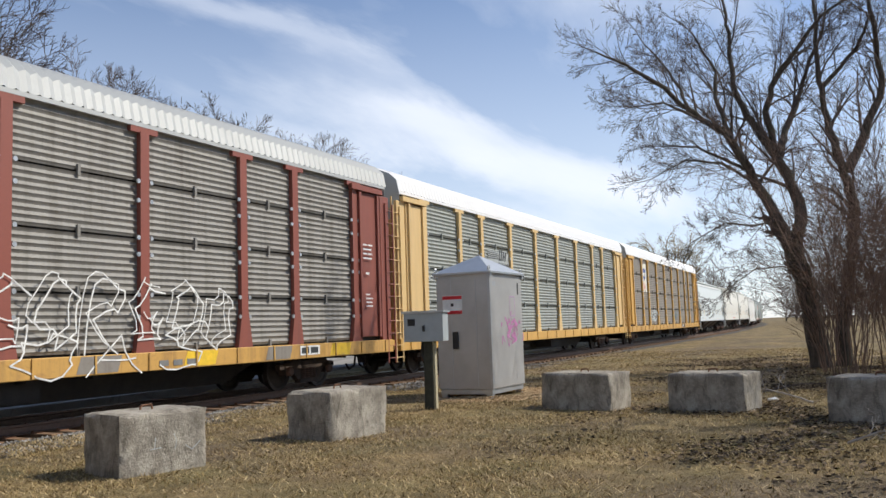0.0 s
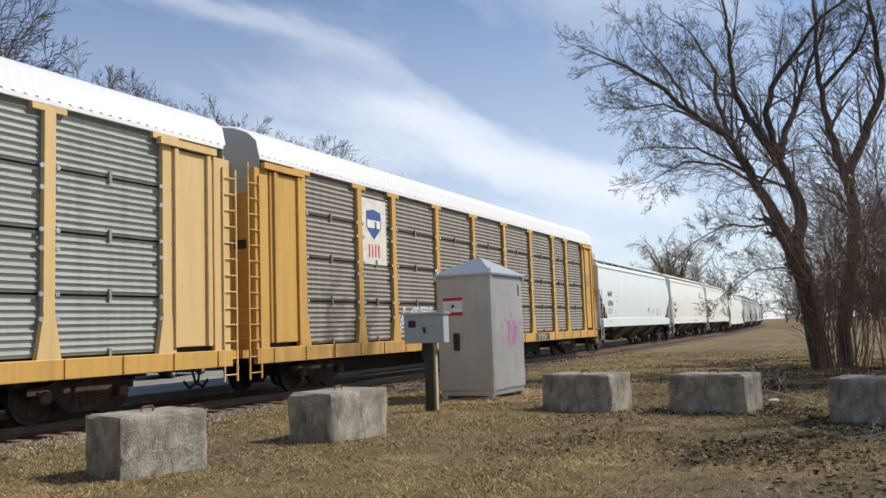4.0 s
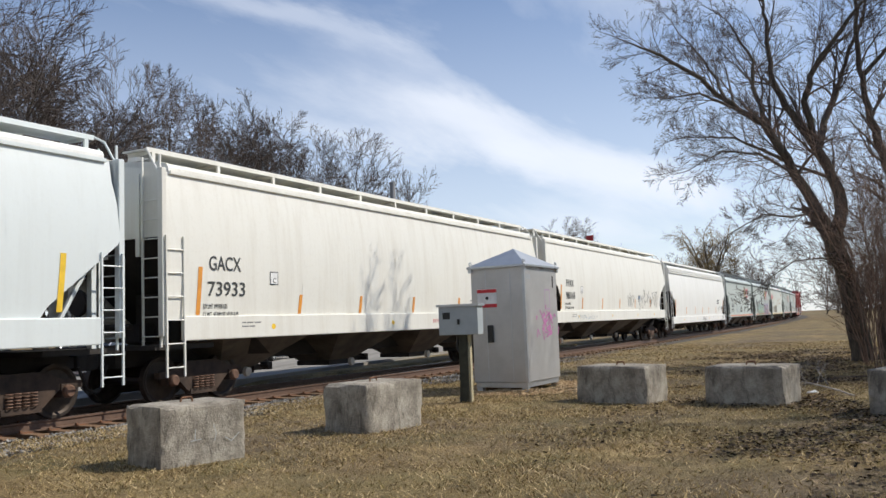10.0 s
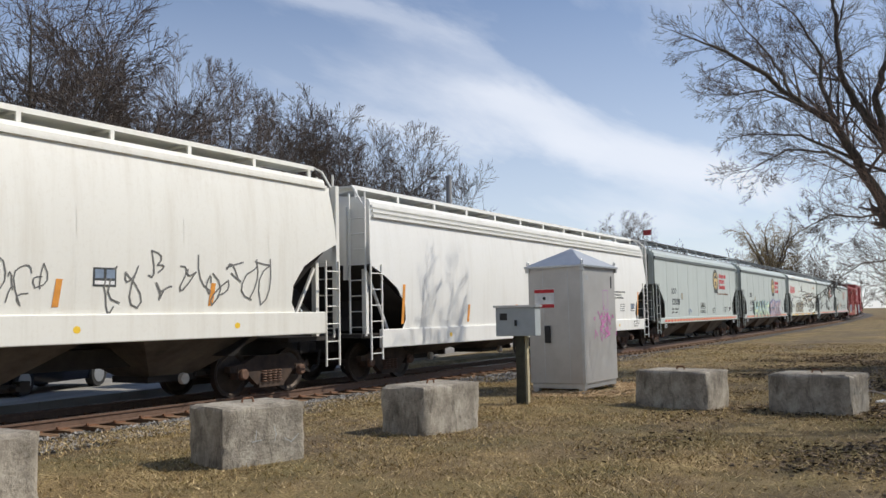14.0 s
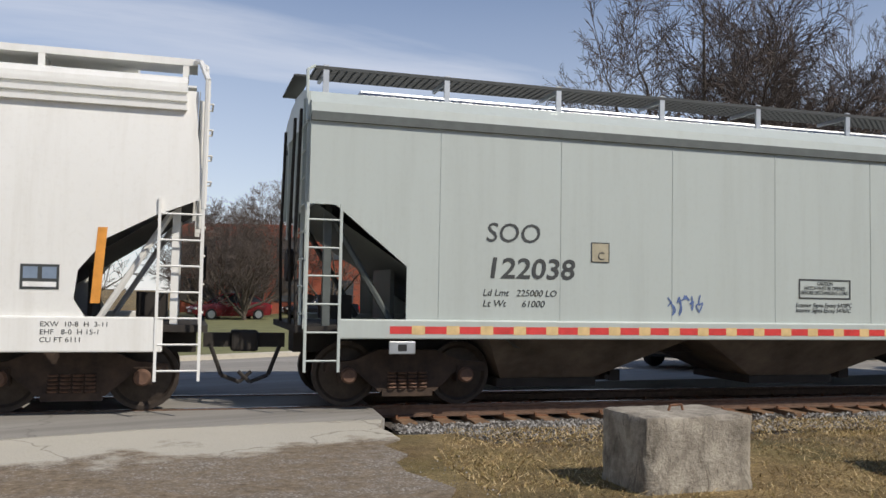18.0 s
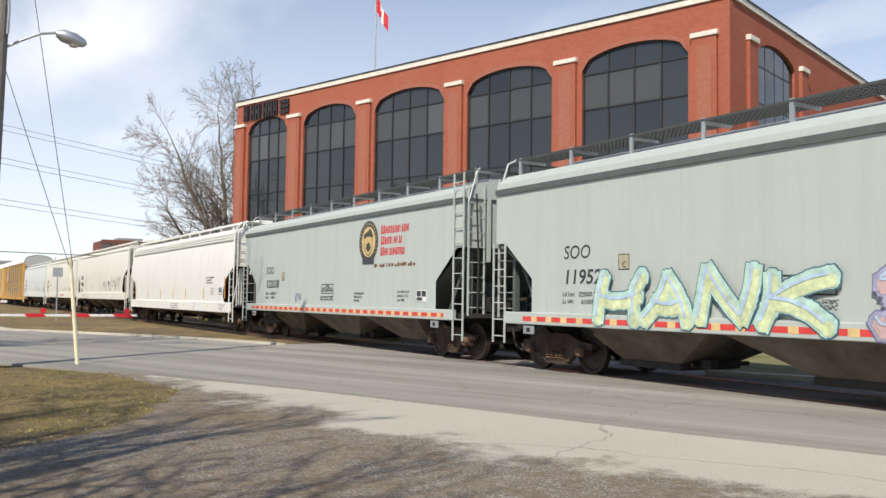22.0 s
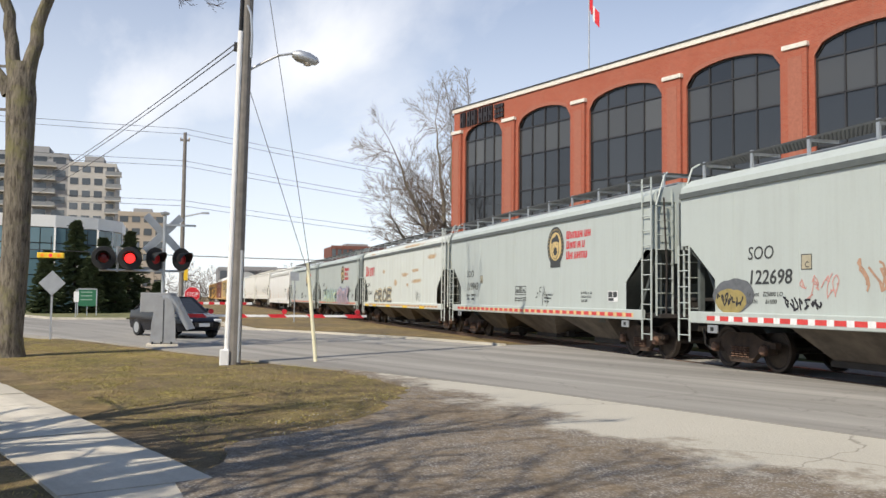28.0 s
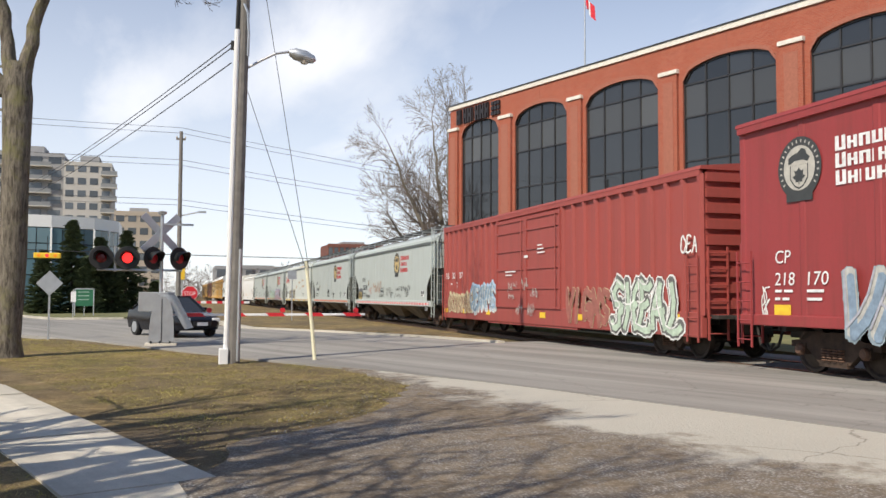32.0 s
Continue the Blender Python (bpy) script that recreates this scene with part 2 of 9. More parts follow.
M["cp_white"] = rusted("pale_worn_paint", (0.63, 0.67, 0.62), ((-0.4, 2.3, 0.4, 0.22), (1.6, 2.68, 0.75, 0.14), (3.6, 2.85, 0.8, 0.1), (3.9, 2.32, 1.2, 0.12), (2.1, 2.15, 0.3, 0.12), (-3.2, 2.95, 0.35, 0.12), (3.0, 4.1, 2.6, 0.09), (6.5, 3.4, 0.8, 0.14), (-6.0, 4.05, 0.8, 0.06)))
# underframe, truck and wheel tones hold under-car shade besides grime and rust
M["under"] = plain("underframe_grime_shade", (0.034, 0.029, 0.025), 0.85, 0, 0.4, 3.0, 0.004)
M["truck"] = plain("truck_rust", (0.06, 0.038, 0.026), 0.85, 0, 0.6, 3.5, 0.004)
M["steel"] = plain("wheel_steel", (0.065, 0.05, 0.04), 0.55, 0.6, 0.35, 8)
M["spring"] = plain("rusty_spring", (0.16, 0.09, 0.06), 0.75, 0.2, 0.4, 9)
M["rust"] = plain("rust", (0.2, 0.095, 0.05), 0.85, 0, 0.5, 9, 0.003)
# black iron; also colours the added blocks that stand for unlit interiors
M["black"] = plain("black_iron_and_fill", (0.02, 0.02, 0.02), 0.6, 0, 0.3)
M["galv"] = plain("galvanised", (0.52, 0.54, 0.55), 0.42, 0.75, 0.1, 5)
M["roof_white"] = paint("roof_white", (0.86, 0.86, 0.84), (0.5, 0.48, 0.44), 0.14, 0.4, False)
M["roof_galv"] = paint("roof_galvanised", (0.47, 0.48, 0.46), (0.3, 0.29, 0.27), 0.3, 0.5, False, 0.2)
M["rack_panel"] = paint("rack_panel", (0.25, 0.24, 0.215), (0.1, 0.085, 0.065), 0.8, 0.62, True, 0.1)
M["rack_panel_brown"] = paint("rack_panel_brown", (0.27, 0.245, 0.21), (0.12, 0.09, 0.065), 0.75, 0.62, True, 0.1)
M["rack_panel_green"] = paint("rack_panel_green", (0.28, 0.3, 0.275), (0.13, 0.13, 0.115), 0.6, 0.6, True, 0.1)
M["maroon"] = paint("maroon", (0.27, 0.075, 0.05), (0.08, 0.05, 0.04), 0.4, 0.55)
M["yellow"] = paint("yellow", (0.64, 0.37, 0.09), (0.25, 0.14, 0.06), 0.5, 0.5)
M["yellow_sill"] = paint("yellow_sill", (0.6, 0.34, 0.085), (0.2, 0.11, 0.05), 0.8, 0.55, rust=0.55, rust_tone=(0.3, 0.15, 0.06))
M["yellow_pale"] = paint("yellow_pale", (0.72, 0.50, 0.22), (0.3, 0.2, 0.1), 0.35, 0.5)
M["box_red"] = paint("box_red", (0.35, 0.068, 0.055), (0.14, 0.055, 0.045), 0.4, 0.55)
M["box_red_deep"] = paint("box_red_deep", (0.33, 0.045, 0.045), (0.12, 0.04, 0.03), 0.5, 0.5, rust=0.15)
M["ink"] = plain("ink_dark", (0.05, 0.055, 0.055), 0.6)
M["ink_soft"] = plain("worn_ink", (0.2, 0.2, 0.19), 0.6)
M["far_redbrick"] = plain("far_dark_brick", (0.19, 0.075, 0.055), 0.9, 0, 0.15, 0.5)
M["ink_red"] = plain("ink_red", (0.62, 0.04, 0.05), 0.5)
M["ink_white"] = plain("ink_white", (0.8, 0.8, 0.78), 0.55)
M["tan"] = plain("crest_tan", (0.62, 0.46, 0.2), 0.55)
M["orange"] = plain("orange_mark", (0.72, 0.3, 0.05), 0.55)
M["yel_mark"] = plain("yellow_mark", (0.85, 0.55, 0.04), 0.5)
M["refl_red"] = plain("tape_red", (0.66, 0.06, 0.055), 0.35)
M["refl_yel"] = plain("tape_yellow", (0.72, 0.52, 0.25), 0.35)
M["conc"] = None


def concrete():
    k = Mat("old_concrete", 0.92, 0, 0.25)
    a, b = k.noise(2.6, 9, 0.74, None, 0.4), k.noise(38, 4, 0.7)
    col = k.ramp(a, [(0.28, (0.1, 0.088, 0.07)), (0.42, (0.27, 0.24, 0.195)), (0.56, (0.42, 0.38, 0.31)), (0.76, (0.56, 0.51, 0.43))])
    col = k.mix(k.ramp(k.noise(2.1, 8, 0.8, (1.6, 1.6, 0.7), 0.8), [(0.48, 0.0), (0.68, 0.65)]), col, (0.12, 0.105, 0.083))
    col = k.mix(k.ramp(b, [(0.55, 0.0), (0.8, 0.5)]), col, (0.2, 0.185, 0.16))
    col = k.mix(k.ramp(k.noise(5.5, 8, 0.8, (1.4, 1.4, 0.5), 1.0), [(0.52, 0.0), (0.62, 0.6)]), col, (0.07, 0.06, 0.047))
    k.colour(col).bump(k.mix(0.5, a, b), 0.03, 0.9)
    return k.m


def ground_mat():
    """Dry spring lawn with bare soil, a worn track and gravel, mixed by place."""
    k = Mat("dry_grass", 0.95, 0, 0.2)
    big, mid, fine = k.noise(0.22, 6, 0.62), k.noise(1.6, 6, 0.7), k.noise(26, 5, 0.75)
    grass = k.ramp(mid, [(0.3, (0.13, 0.088, 0.04)), (0.5, (0.3, 0.21, 0.095)), (0.7, (0.5, 0.37, 0.18))])
    grass = k.mix(k.ramp(k.noise(0.5, 4, 0.6), [(0.42, 0.0), (0.66, 0.65)]), grass, (0.115, 0.115, 0.04))
    soil = k.ramp(mid, [(0.3, (0.09, 0.065, 0.045)), (0.7, (0.2, 0.155, 0.11))])
    col = k.mix(k.ramp(big, [(0.44, 0.0), (0.6, 0.8)]), grass, soil)
    col = k.mix(k.ramp(fine, [(0.3, 0.8), (0.6, 0.0)]), col, (0.06, 0.045, 0.025))
    col = k.mix(k.ramp(k.noise(70, 3, 0.7), [(0.55, 0.0), (0.72, 0.55)]), col, (0.62, 0.5, 0.3))
    k.colour(col).bump(k.mix(0.6, mid, fine), 0.06, 0.9)
    return k.m


def gravel_mat(name, c0, c1, scale=60, bump=0.02):
    k = Mat(name, 0.92, 0, 0.3)
    v = k.t.nodes.new("ShaderNodeTexVoronoi")
    v.inputs["Scale"].default_value = scale
    k.link(k.co, v.inputs["Vector"])
    big = k.noise(0.8, 5, 0.65)
    col = k.mix(k.ramp(v.outputs["Distance"], [(0.1, 0.0), (0.6, 1.0)]), c1, c0)
    col = k.mix(k.ramp(big, [(0.35, 0.0), (0.7, 0.6)]), col, tuple(v_ * 0.62 for v_ in c0))
    k.colour(col).bump(v.outputs["Distance"], -bump, 0.9)
    return k.m


def road_mat(name, c, patch=0.35, crack=0.75, dirt=0.0):
    k = Mat(name, 0.93, 0, 0.22)
    way = k.t.nodes.new("ShaderNodeMapping")
    way.inputs["Rotation"].default_value = (0, 0, radians(-21))
    k.link(k.co, way.inputs["Vector"])
    flat, k.co = k.co, way.outputs[0]
    s = k.noise(0.7, 5, 0.62, (0.07, 1.5, 1))
    k.co = flat
    a, b = k.noise(0.35, 6, 0.62), k.noise(55, 4, 0.7)
    col = k.mix(k.ramp(a, [(0.3, 0.0), (0.7, patch)]), c, tuple(v * 0.72 for v in c))
    col = k.mix(k.ramp(s, [(0.42, 0.0), (0.68, 0.75)]), col, tuple(v * 1.45 for v in c))
    col = k.mix(k.ramp(s, [(0.3, 0.55), (0.46, 0.0)]), col, tuple(v * 0.68 for v in c))
    col = k.mix(k.ramp(b, [(0.45, 0.0), (0.8, 0.5)]), col, tuple(v * 0.55 for v in c))
    w = k.t.nodes.new("ShaderNodeTexVoronoi")
    w.feature = "DISTANCE_TO_EDGE"
    w.inputs["Scale"].default_value = 0.3
    mp = k.t.nodes.new("ShaderNodeVectorMath")
    mp.operation = "ADD"
    wob = k.t.nodes.new("ShaderNodeTexNoise")
    wob.inputs["Scale"].default_value, wob.inputs["Detail"].default_value = 1.4, 6
    k.link(k.co, wob.inputs["Vector"])
    k.link(k.co, mp.inputs[0])
    k.link(wob.outputs["Color"], mp.inputs[1])
    k.link(mp.outputs[0], w.inputs["Vector"])
    col = k.mix(k.ramp(w.outputs["Distance"], [(0.0, crack), (0.006, 0.0)]), col, (0.05, 0.045, 0.04))
    if dirt:
        col = k.mix(k.ramp(k.mix(0.5, k.noise(0.55, 6, 0.68), k.noise(4, 5, 0.7)), [(0.45, 0.0), (0.6, dirt)]), col, (0.3, 0.26, 0.205))
    k.colour(col).bump(b, 0.006, 0.6)
    return k.m


def apron_mat():
    """Pale cracked concrete that breaks up into crushed stone and trodden soil along an uneven line."""
    k = Mat("broken_apron", 0.94, 0, 0.2)
    base = (0.50, 0.472, 0.40)
    col = k.mix(k.ramp(k.noise(0.5, 6, 0.62), [(0.3, 0.0), (0.7, 0.35)]), base, tuple(v * 0.74 for v in base))
    col = k.mix(k.ramp(k.noise(60, 4, 0.7), [(0.42, 0.0), (0.8, 0.55)]), col, tuple(v * 0.55 for v in base))
    w = k.t.nodes.new("ShaderNodeTexVoronoi")
    w.feature = "DISTANCE_TO_EDGE"
    w.inputs["Scale"].default_value = 0.32
    wob = k.t.nodes.new("ShaderNodeTexNoise")
    wob.inputs["Scale"].default_value, wob.inputs["Detail"].default_value = 1.4, 7
    add = k.t.nodes.new("ShaderNodeVectorMath")
    k.link(k.co, wob.inputs["Vector"])
    k.link(k.co, add.inputs[0])
    k.link(wob.outputs["Color"], add.inputs[1])
    k.link(add.outputs[0], w.inputs["Vector"])
    col = k.mix(k.ramp(w.outputs["Distance"], [(0.0, 0.6), (0.008, 0.0)]), col, (0.1, 0.085, 0.07))
    # crushed stone and soil
    v = k.t.nodes.new("ShaderNodeTexVoronoi")
    v.inputs["Scale"].default_value = 34
    k.link(k.co, v.inputs["Vector"])
    stone = k.ramp(v.outputs["Distance"], [(0.05, (0.52, 0.49, 0.45)), (0.55, (0.17, 0.15, 0.125))])
    soil = k.ramp(k.noise(11, 7, 0.78), [(0.3, (0.085, 0.063, 0.042)), (0.55, (0.21, 0.165, 0.115)), (0.75, (0.36, 0.3, 0.23))])
    m = k.mix(0.45, k.noise(0.5, 7, 0.7, (0.7, 1.6, 1)), k.noise(4.5, 6, 0.75))
    loose = k.mix(k.ramp(m, [(0.41, 0.0), (0.56, 1.0)]), stone, soil)
    # the line where the concrete ends, as a height y over x
    sep = k.t.nodes.new("ShaderNodeSeparateXYZ")
    k.link(k.co, sep.inputs[0])

    def calc(op, a, b):
        n = k.t.nodes.new("ShaderNodeMath")
        n.operation = op
        for i, q in enumerate((a, b)):
            if isinstance(q, (int, float)):
                n.inputs[i].default_value = q
            else:
                k.link(q, n.inputs[i])
        return n.outputs[0]

    along = calc("DIVIDE", calc("ADD", sep.outputs["X"], 20.0), 22.0)
    edge = calc("MULTIPLY", k.ramp(along, [(0.0, 0.45), (0.2, 0.5), (0.5, 0.56), (0.62, 0.66), (0.76, 0.86), (0.9, 0.97), (1.0, 1.0)]), 10.0)
    gap = calc("SUBTRACT", sep.outputs["Y"], edge)
    gap = calc("ADD", gap, calc("MULTIPLY", calc("SUBTRACT", k.noise(0.8, 8, 0.72), 0.5), 4.2))
    k.colour(k.mix(k.ramp(calc("ADD", calc("MULTIPLY", gap, 0.5), 0.5), [(0.34, 0.0), (0.62, 1.0)]), loose, col))
    k.bump(k.mix(0.5, v.outputs["Distance"], k.noise(24, 5, 0.7)), 0.012, 0.8)
    return k.m


def scatter_mat(name, stops, rough=0.9):
    """Small loose pieces, each of its own tone."""
    k = Mat(name, rough, 0, 0.2)
    g = k.t.nodes.new("ShaderNodeNewGeometry")
    k.colour(k.ramp(g.outputs["Random Per Island"], stops))
    return k.m


M["conc"] = concrete()
M["straw"] = scatter_mat("straw_and_grass", [(0.0, (0.09, 0.058, 0.026)), (0.28, (0.26, 0.17, 0.075)), (0.4, (0.2, 0.165, 0.05)), (0.65, (0.44, 0.315, 0.15)), (1.0, (0.68, 0.54, 0.31))])
M["turf"] = scatter_mat("short_turf", [(0.0, (0.14, 0.125, 0.035)), (0.35, (0.27, 0.24, 0.065)), (0.65, (0.38, 0.32, 0.105)), (1.0, (0.56, 0.46, 0.2))])
M["litter"] = scatter_mat("dead_leaves", [(0.0, (0.022, 0.017, 0.012)), (0.6, (0.075, 0.052, 0.032)), (1.0, (0.3, 0.22, 0.14))])
M["stone"] = scatter_mat("ballast_stone", [(0.0, (0.05, 0.045, 0.04)), (0.5, (0.17, 0.16, 0.145)), (1.0, (0.42, 0.41, 0.385))])
M["pebble"] = scatter_mat("pale_pebble", [(0.0, (0.12, 0.1, 0.085)), (0.6, (0.28, 0.26, 0.235)), (1.0, (0.48, 0.46, 0.43))])
M["chip"] = scatter_mat("wood_chip", [(0.0, (0.24, 0.15, 0.075)), (0.5, (0.46, 0.31, 0.165)), (1.0, (0.62, 0.46, 0.27))])
M["ground"] = ground_mat()
M["ballast"] = gravel_mat("ballast", (0.13, 0.115, 0.1), (0.04, 0.035, 0.03), 16, 0.05)
M["gravel"] = gravel_mat("roof_gravel", (0.4, 0.38, 0.35), (0.2, 0.18, 0.155), 42)
M["road"] = road_mat("asphalt_worn", (0.275, 0.262, 0.236), 0.35, 0.35)
M["apron"] = apron_mat()
M["walk"] = road_mat("sidewalk_concrete", (0.54, 0.5, 0.415), 0.2, 0.0, 0.25)
M["rail"] = plain("rail_steel", (0.16, 0.10, 0.07), 0.6, 0.3, 0.3, 12)
M["rail_top"] = plain("rail_worn_top", (0.5, 0.48, 0.46), 0.25, 1.0, 0.1, 12)
M["tie"] = plain("tie_wood", (0.21, 0.125, 0.07), 0.9, 0, 0.5, 5, 0.01)
M["brick"] = None
M["glass"] = None
M["bark"] = plain("bark", (0.115, 0.095, 0.075), 0.95, 0, 0.45, 7, 0.02)
M["bark_pale"] = plain("bark_pale", (0.19, 0.165, 0.125), 0.95, 0, 0.45, 6, 0.02)
M["twig"] = plain("twig", (0.115, 0.09, 0.075), 0.95, 0, 0.4, 2)
M["twig_red"] = plain("twig_reddish", (0.19, 0.125, 0.092), 0.95, 0, 0.4, 2)
M["alu"] = plain("brushed_aluminium", (0.5, 0.495, 0.48), 0.42, 0.45, 0.14, 1.3)
M["box_grey"] = plain("grey_enamel", (0.36, 0.4, 0.41), 0.45, 0, 0.08)
M["wood_dark"] = plain("creosoted_post", (0.045, 0.045, 0.03), 0.9, 0, 0.4, 8)
M["wood_pale"] = plain("weathered_lath", (0.42, 0.37, 0.24), 0.9, 0, 0.25, 8)
M["pole_wood"] = plain("grey_pole_wood", (0.2, 0.185, 0.165), 0.9, 0, 0.25, 4)
M["white_pvc"] = plain("white_conduit", (0.78, 0.78, 0.76), 0.5, 0, 0.06)
M["pink"] = plain("pink_spray", (0.5, 0.2, 0.4), 0.6)
M["sign_red"] = plain("sign_red", (0.6, 0.02, 0.03), 0.4)
M["green_sign"] = plain("green_sign", (0.02, 0.14, 0.07), 0.5)
M["fir"] = plain("fir_needles", (0.085, 0.115, 0.055), 0.9, 0, 0.5, 4)
M["car_paint"] = Mat("black_car_paint", 0.18, 0, 0.4).colour((0.004, 0.005, 0.009)).m
M["rubber"] = plain("rubber", (0.02, 0.02, 0.02), 0.85)
M["alum_trim"] = plain("trim_cream", (0.74, 0.69, 0.6), 0.6)

# ---------------------------------------------------------------- mesh tools
class Geo:
    """Vertices and faces gathered for one mesh."""

    def __init__(self):
        self.v, self.f = [], []

    def add(self, vs, fs):
        n = len(self.v)
        self.v += [tuple(p) for p in vs]
        self.f += [tuple(i + n for i in q) for q in fs]
        return self

    def box(self, x0, x1, y0, y1, z0, z1, m=None):
        vs = [(x, y, z) for x in (x0, x1) for y in (y0, y1) for z in (z0, z1)]
        if m is not None:
            vs = [tuple(m @ Vector(p)) for p in vs]
        return self.add(vs, [(0, 1, 3, 2), (4, 6, 7, 5), (0, 4, 5, 1), (2, 3, 7, 6), (0, 2, 6, 4), (1, 5, 7, 3)])

    def bev(self, x0, x1, y0, y1, z0, z1, b):
        """A box with chamfered edges all round."""
        cx, cy, cz = (x0 + x1) / 2, (y0 + y1) / 2, (z0 + z1) / 2
        hx, hy, hz = (x1 - x0) / 2, (y1 - y0) / 2, (z1 - z0) / 2
        bm = bmesh.new()
        bmesh.ops.create_cube(bm, size=2)
        for q in bm.verts:
            q.co = Vector((cx + q.co.x * hx, cy + q.co.y * hy, cz + q.co.z * hz))
        bmesh.ops.bevel(bm, geom=bm.edges[:], offset=b, segments=2, affect="EDGES", profile=0.5)
        bm.verts.index_update()
        self.add([q.co[:] for q in bm.verts], [[q.index for q in f.verts] for f in bm.faces])
        bm.free()
        return self

    def prism(self, pts, axis, a, b):
        """A closed outline in the plane across axis, drawn out from a to b. Outline in the two other axes' order."""
        n = len(pts)

        def at(p, q):
            return {"x": (q, p[0], p[1]), "y": (p[0], q, p[1]), "z": (p[0], p[1], q)}[axis]

        vs = [at(p, a) for p in pts] + [at(p, b) for p in pts]
        return self.add(vs, [tuple(range(n)), tuple(range(2 * n - 1, n - 1, -1))] + [(i, (i + 1) % n, n + (i + 1) % n, n + i) for i in range(n)])

    def rod(self, p, q, r, r2=None, n=6, caps=True):
        p, q = Vector(p), Vector(q)
        d = q - p
        if d.length < 1e-6:
            return self
        a = d.normalized().orthogonal().normalized()
        b = d.normalized().cross(a)
        r2 = r if r2 is None else r2
        ring = [(math.cos(t), math.sin(t)) for t in (2 * math.pi * i / n for i in range(n))]
        vs = [p + (a * c + b * s) * r for c, s in ring] + [q + (a * c + b * s) * r2 for c, s in ring]
        fs = [(i, (i + 1) % n, n + (i + 1) % n, n + i) for i in range(n)]
        if caps:
            fs += [tuple(range(n - 1, -1, -1)), tuple(range(n, 2 * n))]
        return self.add(vs, fs)

    def spike(self, p, q, r):
        """A twig's thin three-sided tip."""
        a = (q - p).orthogonal().normalized() * r
        b = (q - p).normalized().cross(a)
        return self.add([p + a, p - a * 0.5 + b * 0.87, p - a * 0.5 - b * 0.87, q], [(0, 1, 3), (1, 2, 3), (2, 0, 3)])

    def limb(self, pts, radii, n=8, bark=0.0, seed=0.0):
        """One unbroken tapering tube through the points, with lumpy bark."""
        pts = [Vector(q) for q in pts]
        side, base = None, len(self.v)
        for i, (q, r) in enumerate(zip(pts, radii)):
            d = (pts[min(i + 1, len(pts) - 1)] - pts[max(i - 1, 0)]).normalized()
            side = d.orthogonal().normalized() if side is None else (side - d * side.dot(d)).normalized()
            up = d.cross(side)
            for j in range(n):
                t = 2 * math.pi * j / n
                k = r * (1 + bark * noise.noise((math.cos(t) * 1.6 + seed, math.sin(t) * 1.6, q.z * 1.7 + q.x)))
                self.v.append(tuple(q + (side * math.cos(t) + up * math.sin(t)) * k))
        for i in range(len(pts) - 1):
            for j in range(n):
                a, b = base + i * n + j, base + i * n + (j + 1) % n
                self.f.append((a, b, b + n, a + n))
        return self

    def tube(self, pts, r, n=6):
        """A bent pipe through the points."""
        for p, q in zip(pts, pts[1:]):
            self.rod(p, q, r, n=n)
        return self

    def strip(self, pts, x0, x1, close=False):
        """An open section (y, z) drawn along x."""
        n = len(pts)
        vs = [(x0, *p) for p in pts] + [(x1, *p) for p in pts]
        return self.add(vs, [(i, i + 1, n + i + 1, n + i) for i in range(n - 1)])

    def lathe(self, prof, c, axis="y", n=20):
        """A turned body: (radius, along) pairs round the axis through c."""
        vs, fs, m = [], [], len(prof)
        for i in range(n):
            t = 2 * math.pi * i / n
            for r, h in prof:
                u, w = r * math.cos(t), r * math.sin(t)
                vs.append({"y": (c[0] + u, c[1] + h, c[2] + w), "z": (c[0] + u, c[1] + w, c[2] + h), "x": (c[0] + h, c[1] + u, c[2] + w)}[axis])
        for i in range(n):
            j = (i + 1) % n
            for k in range(m - 1):
                fs.append((i * m + k, j * m + k, j * m + k + 1, i * m + k + 1))
        return self.add(vs, fs)

    def mesh(self, name, mat, smooth=False, turn=True):
        me = bpy.data.meshes.new(name)
        me.from_pydata(self.v, [], self.f)
        me.materials.append(mat)
        if turn:
            bm = bmesh.new()
            bm.from_mesh(me)
            bmesh.ops.recalc_face_normals(bm, faces=bm.faces[:])
            bm.to_mesh(me)
            bm.free()
        if smooth:
            me.shade_smooth()
            me.set_sharp_from_angle(angle=radians(35))
        me.update()
        return me


def part(name, geo, mat, parent=None, label="", smooth=False):
    """Links a mesh as one object under a thing or a part."""
    ob = new(name, geo if isinstance(geo, bpy.types.Mesh) else geo.mesh(name, mat, smooth))
    ob.parent = parent
    return tagged(ob, label) if label else ob


def thing(name, label, category, group="", kind="", at=None):
    """An Empty at a thing's base."""
    ob = tagged(new(name), label, category, group, kind)
    ob.empty_display_size = 0.3
    if at is not None:
        ob.matrix_basis = at
    return ob


def structure(name, geo, mat, label, category, smooth=False):
    return tagged(part(name, geo, mat, None, "", smooth), label, category, "", "structure")


